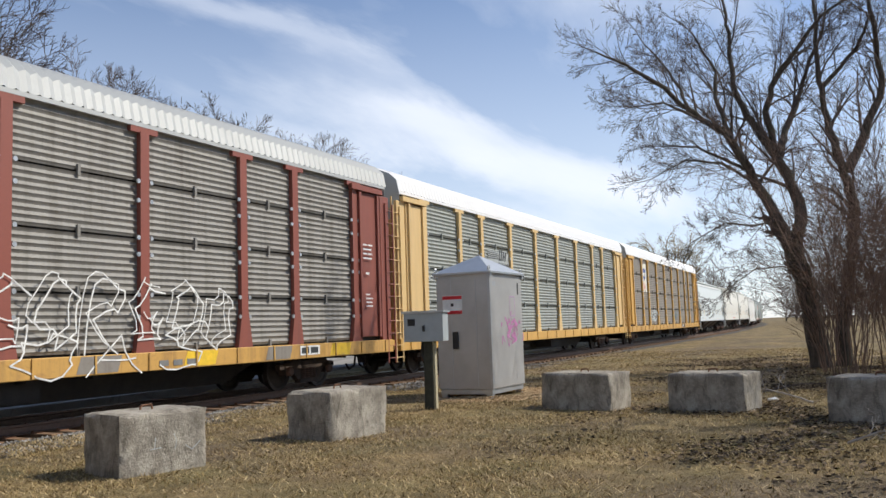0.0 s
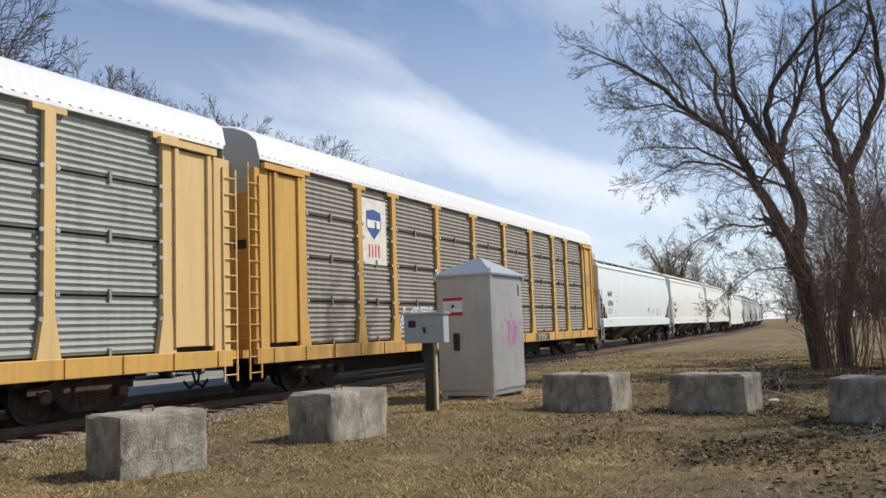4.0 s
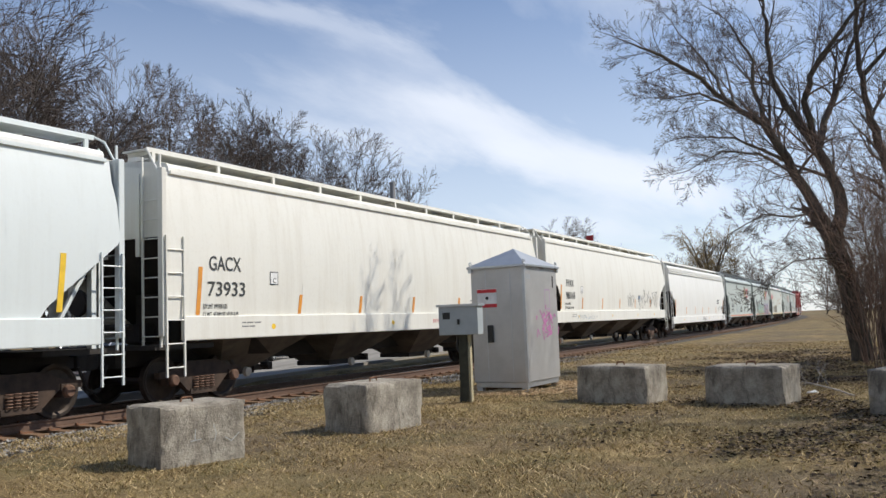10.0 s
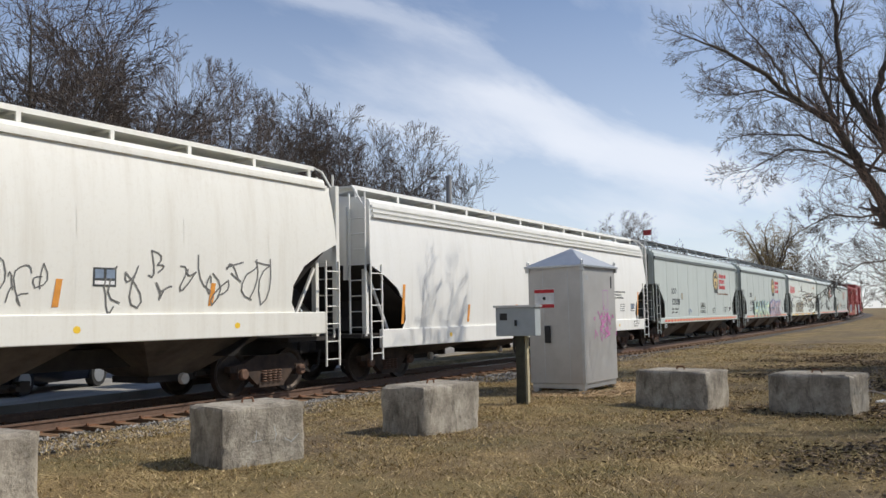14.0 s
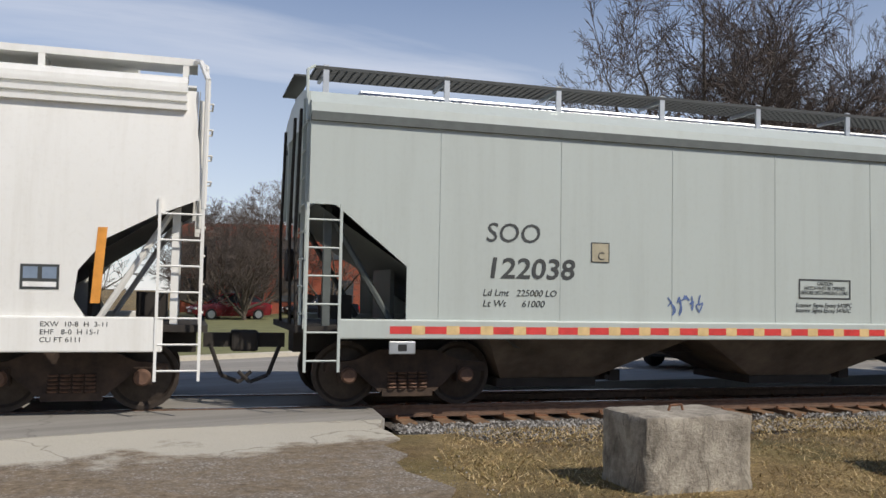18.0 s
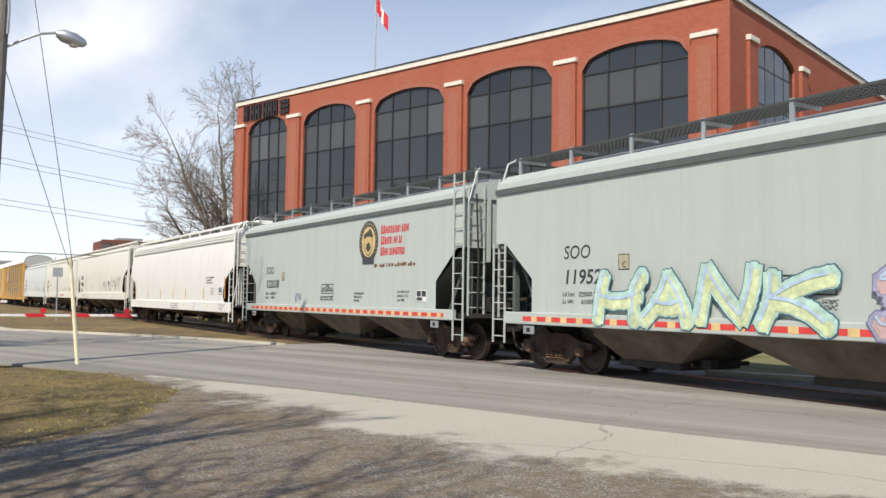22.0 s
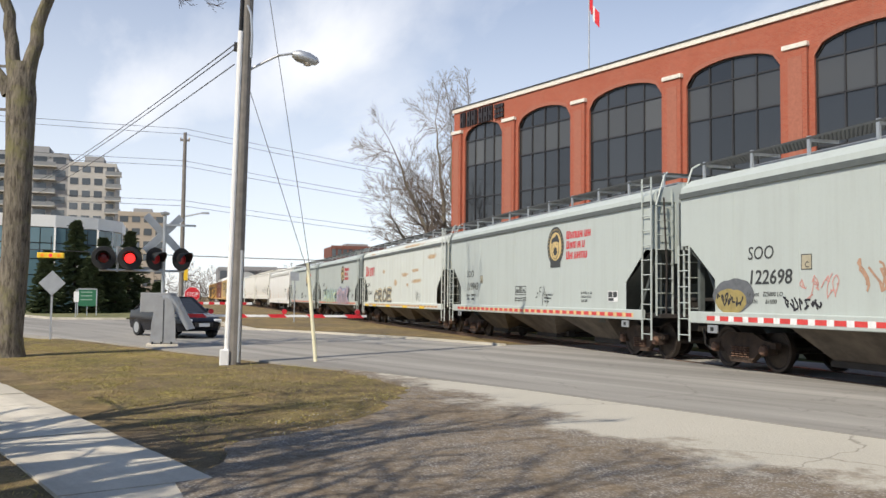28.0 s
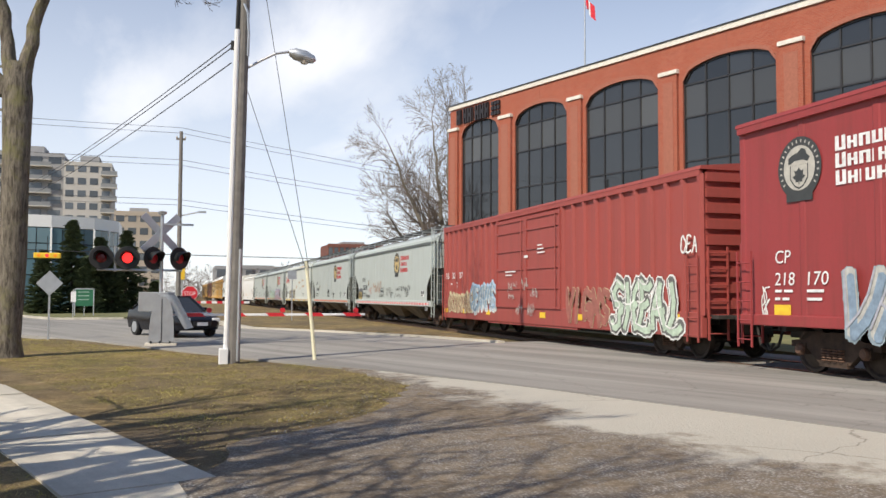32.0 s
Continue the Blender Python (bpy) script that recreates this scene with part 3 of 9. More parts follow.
def words(name, text, size, mat, parent, x, z, y, italic=0.0, width=None, align="LEFT", spacing=1.0, bold=0.0, space=1.0):
    """Lettering flat on a side sheet that faces -y; x, z is the text's lower left corner; width squeezes it to a length."""
    cu = bpy.data.curves.new(name, "FONT")
    cu.body, cu.size, cu.shear, cu.align_x = text, size, italic, align
    cu.offset, cu.space_character, cu.space_line = bold, space, spacing
    cu.resolution_u, cu.extrude = 3, 0.0015
    tmp = bpy.data.objects.new("tmp", cu)
    me = bpy.data.meshes.new_from_object(tmp)
    me.name = name
    bpy.data.objects.remove(tmp)
    bpy.data.curves.remove(cu)
    co = np.zeros(len(me.vertices) * 3)
    me.vertices.foreach_get("co", co)
    co = co.reshape(-1, 3)
    if width and len(co):
        co[:, 0] *= width / max(1e-6, co[:, 0].max() - co[:, 0].min())
    me.vertices.foreach_set("co", np.stack([co[:, 0], -co[:, 2], co[:, 1]], 1).ravel())
    me.materials.clear()
    me.materials.append(mat)
    ob = new(name, me)
    ob.parent, ob.location = parent, (x, y, z)
    return ob


def stroke(pts, w, y, closed=False):
    """A flat painted line of width w through (x, z) points, on a sheet at y."""
    g = Geo()
    if closed:
        pts = pts + [pts[0]]
    for i, ((x0, z0), (x1, z1)) in enumerate(zip(pts, pts[1:])):
        d = math.hypot(x1 - x0, z1 - z0) or 1e-6
        ux, uz = (x1 - x0) / d, (z1 - z0) / d
        nx, nz = -uz * w / 2, ux * w / 2
        x0, z0, x1, z1 = x0 - ux * w * 0.3, z0 - uz * w * 0.3, x1 + ux * w * 0.3, z1 + uz * w * 0.3
        q = y - 0.00012 * i
        g.add([(x0 + nx, q, z0 + nz), (x1 + nx, q, z1 + nz), (x1 - nx, q, z1 - nz), (x0 - nx, q, z0 - nz)], [(0, 1, 2, 3)])
    return g

# ---------------------------------------------------------------- track and ground
TRACK_Y, CURVE = 13.55, 2.28e-4


def track_y(x):
    return TRACK_Y + CURVE * max(0.0, x) ** 2


def sweep(name, prof, mat, label, category, x0, x1, step=8.0, smooth=False):
    """A section (offset from the track, z) swept along the track."""
    g = Geo()
    n = int((x1 - x0) / step) + 1
    xs = [x0 + (x1 - x0) * i / (n - 1) for i in range(n)]
    m = len(prof)
    g.v = [(x, track_y(x) + o, z) for x in xs for o, z in prof]
    g.f = [(i * m + k, i * m + k + 1, (i + 1) * m + k + 1, (i + 1) * m + k) for i in range(n - 1) for k in range(m - 1)]
    return structure(name, g, mat, label, category, smooth)


RAIL = [(-0.07, -0.17), (-0.07, -0.155), (-0.012, -0.14), (-0.012, -0.05), (-0.036, -0.036), (-0.036, -0.003), (-0.03, 0.0), (0.03, 0.0), (0.036, -0.003), (0.036, -0.036), (0.012, -0.05), (0.012, -0.14), (0.07, -0.155), (0.07, -0.17)]


def build_track():
    for s in (-1, 1):
        sweep("rail", [(o + s * 0.753, z) for o, z in RAIL], M["rail"], "rusty steel rail with a worn bright top on wooden ties", "rail", -420, 420, 6)
        sweep("rail_head", [(o + s * 0.753, 0.002) for o in (-0.026, 0.026)], M["rail_top"], "bright worn running surface of a rail", "rail", -420, 420, 6)
    sweep("ballast_bed", [(-2.75, -0.34), (-2.2, -0.26), (-1.5, -0.24), (1.5, -0.24), (2.4, -0.28), (3.1, -0.4)], M["ballast"], "grey crushed stone ballast under the track", "ballast", 2.6, 420, 4)
    sweep("ballast_bed", [(-2.75, -0.34), (-2.2, -0.26), (-1.5, -0.24), (1.5, -0.24), (2.4, -0.28), (3.1, -0.4)], M["ballast"], "grey crushed stone ballast under the track", "ballast", -420, -27.5, 4)


build_track()


def lawn_h(x, y):
    return -0.06 + 0.035 * noise.noise((x * 0.35, y * 0.35, 0)) + 0.012 * noise.noise((x * 1.7, y * 1.7, 3))


def build_ground():
    """One sheet to the horizon, finer near the path, with the road and walks laid on it."""
    g = Geo()

    def cuts(fine0, fine1, step):
        out, x = [], fine0
        while x <= fine1:
            out.append(x)
            x += step
        d = step
        lo, hi = fine0, fine1
        while hi < 1500:
            d *= 1.35
            lo, hi = lo - d, hi + d
            out += [lo, hi]
        return sorted(out)

    xs, ys = cuts(-34, 34, 0.5), cuts(-8, 18, 0.5)
    for x in xs:
        for y in ys:
            near = -34 <= x <= 34 and -8 <= y <= 11
            z = lawn_h(x, y) - (0.12 if 9.6 < y and x > 3 else 0.0) if near else -0.13
            if -2.7 < y - track_y(x) < 3.2 and x > 2.4:
                z = -0.6
            g.v.append((x, y, z))
    n = len(ys)
    g.f = [(i * n + j, (i + 1) * n + j, (i + 1) * n + j + 1, i * n + j + 1) for i in range(len(xs) - 1) for j in range(n - 1)]
    structure("ground", g, M["ground"], "dry brown spring grass with bare soil", "ground", True)


build_ground()


def slab(name, outline, z, mat, label, category, depth=0.2, step=None):
    g = Geo().prism(outline, "z", z - depth, z)
    return structure(name, g, mat, label, category)


def ragged(pts, amp, step, seed):
    """An outline with an uneven worn edge."""
    rng, out = random.Random(seed), []
    for (x0, y0), (x1, y1) in zip(pts, pts[1:] + pts[:1]):
        d = math.hypot(x1 - x0, y1 - y0)
        k = max(1, int(d / step))
        for i in range(k):
            t = i / k
            out.append((x0 + (x1 - x0) * t + rng.uniform(-amp, amp) * (i > 0), y0 + (y1 - y0) * t + rng.uniform(-amp, amp) * (i > 0)))
    return out



# ---------------------------------------------------------------- the train
def wheelset_geo(x):
    g = Geo()
    for s in (-1, 1):
        g.lathe([(0.0, s * 0.7), (0.2, s * 0.7), (0.24, s * 0.74), (0.36, s * 0.72), (0.4, s * 0.68), (0.455, s * 0.68), (0.455, s * 0.8), (0.4, s * 0.8), (0.36, s * 0.77), (0.18, s * 0.8), (0.0, s * 0.8)], (x, 0, 0.455), "y", 24)
    g.rod((x, -1.05, 0.455), (x, 1.05, 0.455), 0.08, n=8)
    return g


SHARED = {}


def shared(key, make):
    if key not in SHARED:
        SHARED[key] = make()
    return SHARED[key]


def frame_geo():
    g = Geo()
    for s in (-1, 1):
        y0, y1 = s * 1.0 - 0.07, s * 1.0 + 0.07
        g.prism([(-1.15, 0.62), (-1.15, 0.5), (-0.72, 0.5), (-0.4, 0.22), (0.4, 0.22), (0.72, 0.5), (1.15, 0.5), (1.15, 0.62), (0.75, 0.66), (0.42, 0.8), (-0.42, 0.8), (-0.75, 0.66)], "y", y0, y1)
        for k in (-1, 1):
            g.box(k * 0.84 - 0.12, k * 0.84 + 0.12, y0 - 0.03, y1 + 0.03, 0.36, 0.58)
        g.box(-0.36, 0.36, y0 - 0.02 * (s < 0), y1 + 0.02 * (s > 0), 0.16, 0.26)
    g.box(-0.2, 0.2, -1.0, 1.0, 0.48, 0.78)
    return g


def springs_geo(s):
    g = Geo()
    for k in range(5):
        for c in (-0.22, -0.075, 0.075, 0.22):
            g.lathe([(0.055, 0.0), (0.068, 0.015), (0.055, 0.03)], (c, s * 1.085, 0.27 + 0.05 * k), "z", 8)
    return g


def truck(parent, x):
    """A two-axle truck as part of its car, with sub-parts."""
    f = part("truck_frame", shared("frame", lambda: frame_geo().mesh("truck_frame", M["truck"])), None, parent)
    f.location.x = x
    for k in (-0.84, 0.84):
        w = part("wheelset", shared("wheel", lambda: wheelset_geo(0).mesh("wheelset", M["steel"], True)), None, f)
        w.location.x = k
        for s in (-1, 1):
            c = part("bearing_cap", shared(("cap", s), lambda: Geo().lathe([(0, s * 1.19), (0.085, s * 1.19), (0.11, s * 1.16), (0.11, s * 1.05), (0.0, s * 1.05)], (0, 0, 0.455), "y", 12).mesh("bearing_cap", M["spring"], True)), None, f)
            c.location.x = k
    for s in (-1, 1):
        part("spring_nest", shared(("spring", s), lambda: springs_geo(s).mesh("spring_nest", M["spring"], True)), None, f, "rusty coil springs")


def coupler(parent, x, s):
    g = Geo()
    g.box(min(x, x + s * 0.45), max(x, x + s * 0.45), -0.09, 0.09, 0.78, 0.98)
    g.bev(x + s * 0.52 - 0.14, x + s * 0.52 + 0.14, -0.17, 0.17, 0.72, 1.02, 0.04)
    g.tube([(x + s * 0.1, -0.3, 0.8), (x + s * 0.25, -0.32, 0.4), (x + s * 0.5, -0.3, 0.3), (x + s * 0.66, -0.3, 0.45)], 0.03)
    part("coupler", g, M["under"], parent)


def ladder(parent, x0, x1, z0, z1, y, mat, rungs, out=0.05, name="ladder"):
    g = Geo()
    for x in (x0, x1):
        g.box(x - 0.018, x + 0.018, y - out - 0.012, y - out + 0.02, z0, z1)
    for i in range(rungs):
        z = z0 + (z1 - z0) * (i + 0.4) / rungs
        g.rod((x0, y - out, z), (x1, y - out, z), 0.014, n=5)
    return part(name, g, mat, parent)


def side_outline(L, style, cut=""):
    """Half-outline of a hopper's side sheet: the corner is cut back over the truck."""
    if style == "cp":
        return [(L / 2, 3.93), (L / 2, 2.74), (L / 2 - 0.35, 2.74), (L / 2 - 1.33, 1.95), (L / 2 - 1.33, 1.2)]
    if cut == "slant":
        return [(L / 2 - 0.12, 3.6), (L / 2, 3.0), (L / 2, 2.55), (L / 2 - 0.4, 2.24), (L / 2 - 0.8, 1.93), (L / 2 - 1.2, 1.62), (L / 2 - 1.6, 1.3), (L / 2 - 1.6, 1.2)]
    if cut == "full":
        return [(L / 2 - 0.02, z) for z in (3.6, 3.0, 2.55, 2.24, 1.93, 1.62, 1.3, 1.2)]
    return [(L / 2 - 0.08, 3.6), (L / 2 + 0.0, 3.0), (L / 2 - 0.02, 2.72), (L / 2 - 0.55, 2.5), (L / 2 - 1.1, 2.2), (L / 2 - 1.42, 1.8), (L / 2 - 1.46, 1.45), (L / 2 - 1.3, 1.2)]


HIGH = 4.36


def sheet_y(z, style):
    """How far a hopper's side sheet stands out at a height."""
    if style == "cp":
        return 1.59
    z0, z1 = (1.6, HIGH) if style == "round" else (1.2, 4.12)
    t = min(1.0, max(0.0, (z - z0) / (z1 - z0)))
    return 1.59 + 0.05 * math.sin(math.pi * min(1, t * 0.95)) - 0.12 * t ** 3


def hopper(L, bays, style, body, roofm, walkm, label, seams=9, cut=""):
    """A covered hopper: side sheets, roof, slope sheets, bays, sills, running board, ladders, trucks."""
    car = thing("covered_hopper_car", label, "freight car", "cars of the freight train")
    cp = style == "cp"
    yb, eave = 1.6, 3.93 if cp else HIGH if style == "round" else 4.12
    sill_z0, sill_z1 = (0.98, 1.2) if cp else (1.2, 1.64) if style == "round" else (0.81, 1.22)
    lift = 0.4 if style == "round" else 0.0
    half = [(x, z + lift) for x, z in side_outline(L, style, cut)]
    outline = half + [(-x, z) for x, z in reversed(half)]
    if not cp:
        outline = [(L / 2 - 0.25, eave)] + half + [(-x, z) for x, z in reversed(half)] + [(-L / 2 + 0.25, eave)]
    top = eave
    # side sheets, bellied for the rounded style
    for s in (-1, 1):
        g = Geo()

        def xs_at(z):
            best = None
            pts = half if cp else [(half[0][0], eave)] + half
            for (xa, za), (xb, zb) in zip(pts, pts[1:]):
                lo, hi = min(za, zb), max(za, zb)
                if lo - 1e-6 <= z <= hi + 1e-6:
                    x = xa if abs(zb - za) < 1e-6 else xa + (xb - xa) * (z - za) / (zb - za)
                    best = x if best is None else (min(best, x) if not cp else min(best, x))
            return best

        def belly(z):
            return sheet_y(z, style)

        if cp:
            lv = [(1.2, half[4][0]), (1.95, half[3][0]), (2.74, half[2][0])]
            n = 14
            rows = []
            for z, x in lv + [(2.741, L / 2), (3.3, L / 2), (eave, L / 2)]:
                rows.append([(-x + 2 * x * i / n, s * belly(z), z) for i in range(n + 1)])
        else:
            n = 14
            rows = []
            for z in [v + lift for v in (1.2, 1.45, 1.62, 1.8, 2.0, 2.2, 2.35, 2.5, 2.62, 2.72, 2.86, 3.0, 3.2, 3.4, 3.6)] + [3.6 + lift + (eave - 3.6 - lift) * 0.5, eave]:
                x = xs_at(z)
                rows.append([(-x + 2 * x * i / n, s * belly(z), z) for i in range(n + 1)])
        k = n + 1
        g.add([p for r in rows for p in r], [(a * k + i, a * k + i + 1, (a + 1) * k + i + 1, (a + 1) * k + i) for a in range(len(rows) - 1) for i in range(n)])
        part("side_sheet", g, body, car, "", True)
        if s < 0:
            sg = Geo()
            for i in range(1, seams):
                x = -L / 2 + L * i / seams
                if abs(x) < L / 2 - 1.5:
                    sg.v += []
                    for (z0, z1) in [(1.22 + lift, 1.9 + lift), (1.9 + lift, 2.6 + lift), (2.6 + lift, 3.3), (3.3, eave - 0.1)]:
                        sg.box(x - 0.012, x + 0.012, s * belly(z0) - 0.006, s * belly(z0) + 0.01, z0, z1) if cp else sg.add([(x - 0.012, s * belly(z0) - 0.004, z0), (x + 0.012, s * belly(z0) - 0.004, z0), (x + 0.012, s * belly(z1) - 0.004, z1), (x - 0.012, s * belly(z1) - 0.004, z1)], [(0, 1, 2, 3)])
            tagged(part("seam", sg, body, car), kind="stuff")
    # roof
    rp = [(-yb + 0.0, eave), (-yb + 0.02, eave + 0.16), (-1.3, eave + 0.36), (-0.7, eave + 0.5), (0, eave + 0.55), (0.7, eave + 0.5), (1.3, eave + 0.36), (yb - 0.02, eave + 0.16), (yb, eave)]
    if not cp:
        rp = [(-yb + 0.13, eave), (-yb + 0.13, eave + 0.1), (-yb + 0.17, eave + 0.17), (-1.2, eave + 0.24), (0, eave + 0.36), (1.2, eave + 0.24), (yb - 0.17, eave + 0.17), (yb - 0.13, eave + 0.1), (yb - 0.13, eave)]
    xr = L / 2 - (0.0 if cp else 0.22)
    part("roof", Geo().prism(rp, "x", -xr, xr), roofm, car)
    eg = Geo()
    if cp:
        for s in (-1, 1):
            eg.box(-L / 2, L / 2, s * yb - 0.035, s * yb + 0.035, eave - 0.09, eave + 0.03)
        part("eave_band", eg, M["cp_dark"], car, "dark painted eave band")
    else:
        for s in (-1, 1):
            for k, dz in enumerate((0.0, -0.12, -0.24) if style == "ribbed" else (0.0,)):
                eg.box(-xr, xr, s * (yb - 0.1 + 0.03 * k) - 0.035, s * (yb - 0.1 + 0.03 * k) + 0.035, eave + dz - 0.03, eave + dz + 0.03)
        part("eave_rib", eg, body, car)
    # hatch trough
    part("hatch_cover", Geo().prism([(-0.35, eave + 0.5), (-0.3, eave + 0.66), (0.3, eave + 0.66), (0.35, eave + 0.5)], "x", -L / 2 + 0.9, L / 2 - 0.9), M["galv"] if cp else body, car)
    if style == "round":
        for e in (-1, 1):
            part("corner_post", Geo().bev(e * (L / 2 + 0.03) - 0.06, e * (L / 2 + 0.03) + 0.06, -1.62, -1.5, 1.3, eave + 0.05, 0.012), body, car)
    # ends: upper sheet and slope sheet
    for e in (-1, 1):
        g = Geo()
        xe = e * (L / 2 - 0.06)
        g.add([(xe, -yb + 0.03, eave), (xe, yb - 0.03, eave), (xe, yb - 0.03, 2.75 + lift), (xe, -yb + 0.03, 2.75 + lift), (xe, 0, eave + (0.5 if cp else 0.3))], [(0, 1, 2, 3), (0, 4, 1)])
        sheet = part("end_sheet", g, body, car)
        for y in (-0.9, 0.0, 0.9):
            part("end_rib", Geo().box(min(xe, xe + e * 0.07), max(xe, xe + e * 0.07), y - 0.05, y + 0.05, 2.4 + lift, eave), body, sheet)
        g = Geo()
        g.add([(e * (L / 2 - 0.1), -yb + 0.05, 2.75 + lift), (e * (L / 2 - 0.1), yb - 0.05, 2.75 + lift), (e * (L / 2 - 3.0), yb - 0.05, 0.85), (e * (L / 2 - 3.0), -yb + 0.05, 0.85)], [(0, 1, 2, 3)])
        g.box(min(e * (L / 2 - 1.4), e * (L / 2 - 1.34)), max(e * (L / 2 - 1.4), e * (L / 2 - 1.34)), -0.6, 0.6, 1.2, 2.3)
        # dark sheet colour holds the shade under the car's end
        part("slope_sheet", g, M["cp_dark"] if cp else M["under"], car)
        for y in (-1.25, 1.25):
            g = Geo().box(e * (L / 2 - 0.3) - 0.05, e * (L / 2 - 0.3) + 0.05, y - 0.06, y + 0.06, 1.1, 2.8 + lift)
            part("end_post", g.rod((e * (L / 2 - 0.35), y, 2.6), (e * (L / 2 - 1.2), y, 1.2), 0.045), M["cp_dark"] if cp else body, car)
        part("end_platform", Geo().box(min(e * (L / 2 - 1.4), e * (L / 2 + 0.12)), max(e * (L / 2 - 1.4), e * (L / 2 + 0.12)), -1.45, 1.45, 1.05, 1.14), M["under"], car)
        coupler(car, e * (L / 2 + 0.1), e)
        truck(car, e * (L / 2 - 1.5))
        # brake rigging and hose clutter on the end
        g = Geo()
        g.lathe([(0, 0), (0.25, 0), (0.27, 0.05), (0.25, 0.1), (0, 0.1)], (e * (L / 2 + 0.02), 0.75, 2.0), "x", 14)
        g.rod((e * (L / 2 - 0.2), -0.5, 1.5), (e * (L / 2 - 0.2), 0.9, 1.5), 0.06)
        g.box(e * (L / 2 - 0.6) - 0.2, e * (L / 2 - 0.6) + 0.2, -0.5, 0.1, 1.2, 1.55)
        part("brake_gear", g, M["under"], car)
        if cp:
            for y in (-1.28, -0.62, 0.55):
                part("end_pipe", Geo().tube([(e * (L / 2 + 0.1), y, 1.1), (e * (L / 2 + 0.13), y, 2.4), (e * (L / 2 + 0.1), y - 0.06, eave + 0.1)], 0.024, 5), M["under"], car)
            part("end_walk", Geo().box(min(e * (L / 2 - 0.1), e * (L / 2 + 0.14)), max(e * (L / 2 - 0.1), e * (L / 2 + 0.14)), -0.75, 0.75, eave + 0.69, eave + 0.715), walkm, car)
    # side sills
    for s in (-1, 1):
        part("side_sill", Geo().bev(-L / 2 + 0.42, L / 2 - 0.42, s * 1.6 - 0.05, s * 1.6 + 0.05, sill_z0, sill_z1 + (0.04 if cp else 0.02), 0.02), body, car)
    part("center_sill", Geo().box(-L / 2, L / 2, -0.3, 0.3, 0.72, 1.06), M["under"], car)
    # bays
    w = 4.34 if cp else 4.05
    for i in range(bays):
        c = w * (i - (bays - 1) / 2)
        g = Geo()
        b = 0.72 if cp else 0.5
        ta = min(w / 2 - 0.02, 1.2 if cp and i == 0 else 9 if cp else 1.5)
        tb = min(w / 2 - 0.02, 1.2 if cp and i == bays - 1 else 9 if cp else 1.5)
        zt, zb = sill_z0 + 0.06, 0.34 if cp else 0.5
        y0, y1 = 1.5, 0.75 if cp else 0.45
        vs = [(c - ta, -y0, zt), (c + tb, -y0, zt), (c + tb, y0, zt), (c - ta, y0, zt), (c - b, -y1, zb), (c + b, -y1, zb), (c + b, y1, zb), (c - b, y1, zb)]
        g.add(vs, [(0, 1, 5, 4), (1, 2, 6, 5), (2, 3, 7, 6), (3, 0, 4, 7), (4, 5, 6, 7)])
        bay = part("hopper_bay", g, M["bay_cp"], car)
        g = Geo().box(c - b - 0.08, c + b + 0.08, -y1 - 0.05, y1 + 0.05, zb - 0.1, zb + 0.02)
        g.rod((c + b, -0.5, zb + 0.02), (c + b + 0.55, -0.5, zb + 0.02), 0.07)
        g.rod((c + b + 0.3, -0.75, zb + 0.02), (c + b + 0.3, 0.75, zb + 0.02), 0.045)
        g.box(c + b + 0.42, c + b + 0.6, -0.6, -0.4, zb - 0.05, zb + 0.12)
        part("outlet_gate", g, M["under"], bay)
        if not cp:
            part("pipe_cap", Geo().lathe([(0, -0.02), (0.1, -0.02), (0.11, 0.06), (0, 0.06)], (c, -0.82, 0.46), "y", 12), M["cap_pale"], bay, "pale round outlet cap")
    # running boards with brackets
    zt = eave + (0.76 if cp else 0.5)
    yo, yi = (-1.12, -0.42) if cp else (-1.05, -0.4)
    for s in (1, -1):
        a, b = sorted((s * -yo * -1, s * -yi * -1))
        a, b = (yo, yi) if s > 0 else (-yi, -yo)
        if cp:
            g = Geo()
            for q in np.linspace(a, b, 8):
                g.box(-L / 2 + 0.1, L / 2 - 0.1, q - 0.006, q + 0.006, zt - 0.035, zt)
            for q in np.arange(-L / 2 + 0.12, L / 2 - 0.1, 0.11):
                g.box(q - 0.009, q + 0.009, a, b, zt - 0.025, zt - 0.004)
        else:
            g = Geo().box(-L / 2 + 0.1, L / 2 - 0.1, a, b, zt - 0.03, zt)
        rb = part("running_board", g, walkm, car)
        if s > 0:
            k = int(L / 1.72)
            for i in range(k + 1):
                x = -L / 2 + 0.25 + (L - 0.5) * i / k
                g = Geo().box(x - 0.04, x + 0.04, yo - 0.02, yo + 0.02, eave + 0.2, zt + 0.02)
                g.box(x - 0.02, x + 0.02, yo, yi, zt - 0.09, zt - 0.03)
                part("bracket", g, M["galv"] if cp else body, rb)
            part("edge_rail", Geo().box(-L / 2 + 0.1, L / 2 - 0.1, yo - 0.025, yo - 0.002, zt - (0.045 if cp else 0.07), zt + (0.0 if cp else 0.02)), M["grate"] if cp else body, rb)
    # ladders
    lm = body
    ladder(car, -L / 2 - 0.02, -L / 2 + 0.42, 0.55, 2.75 + lift, -yb, lm, 6)
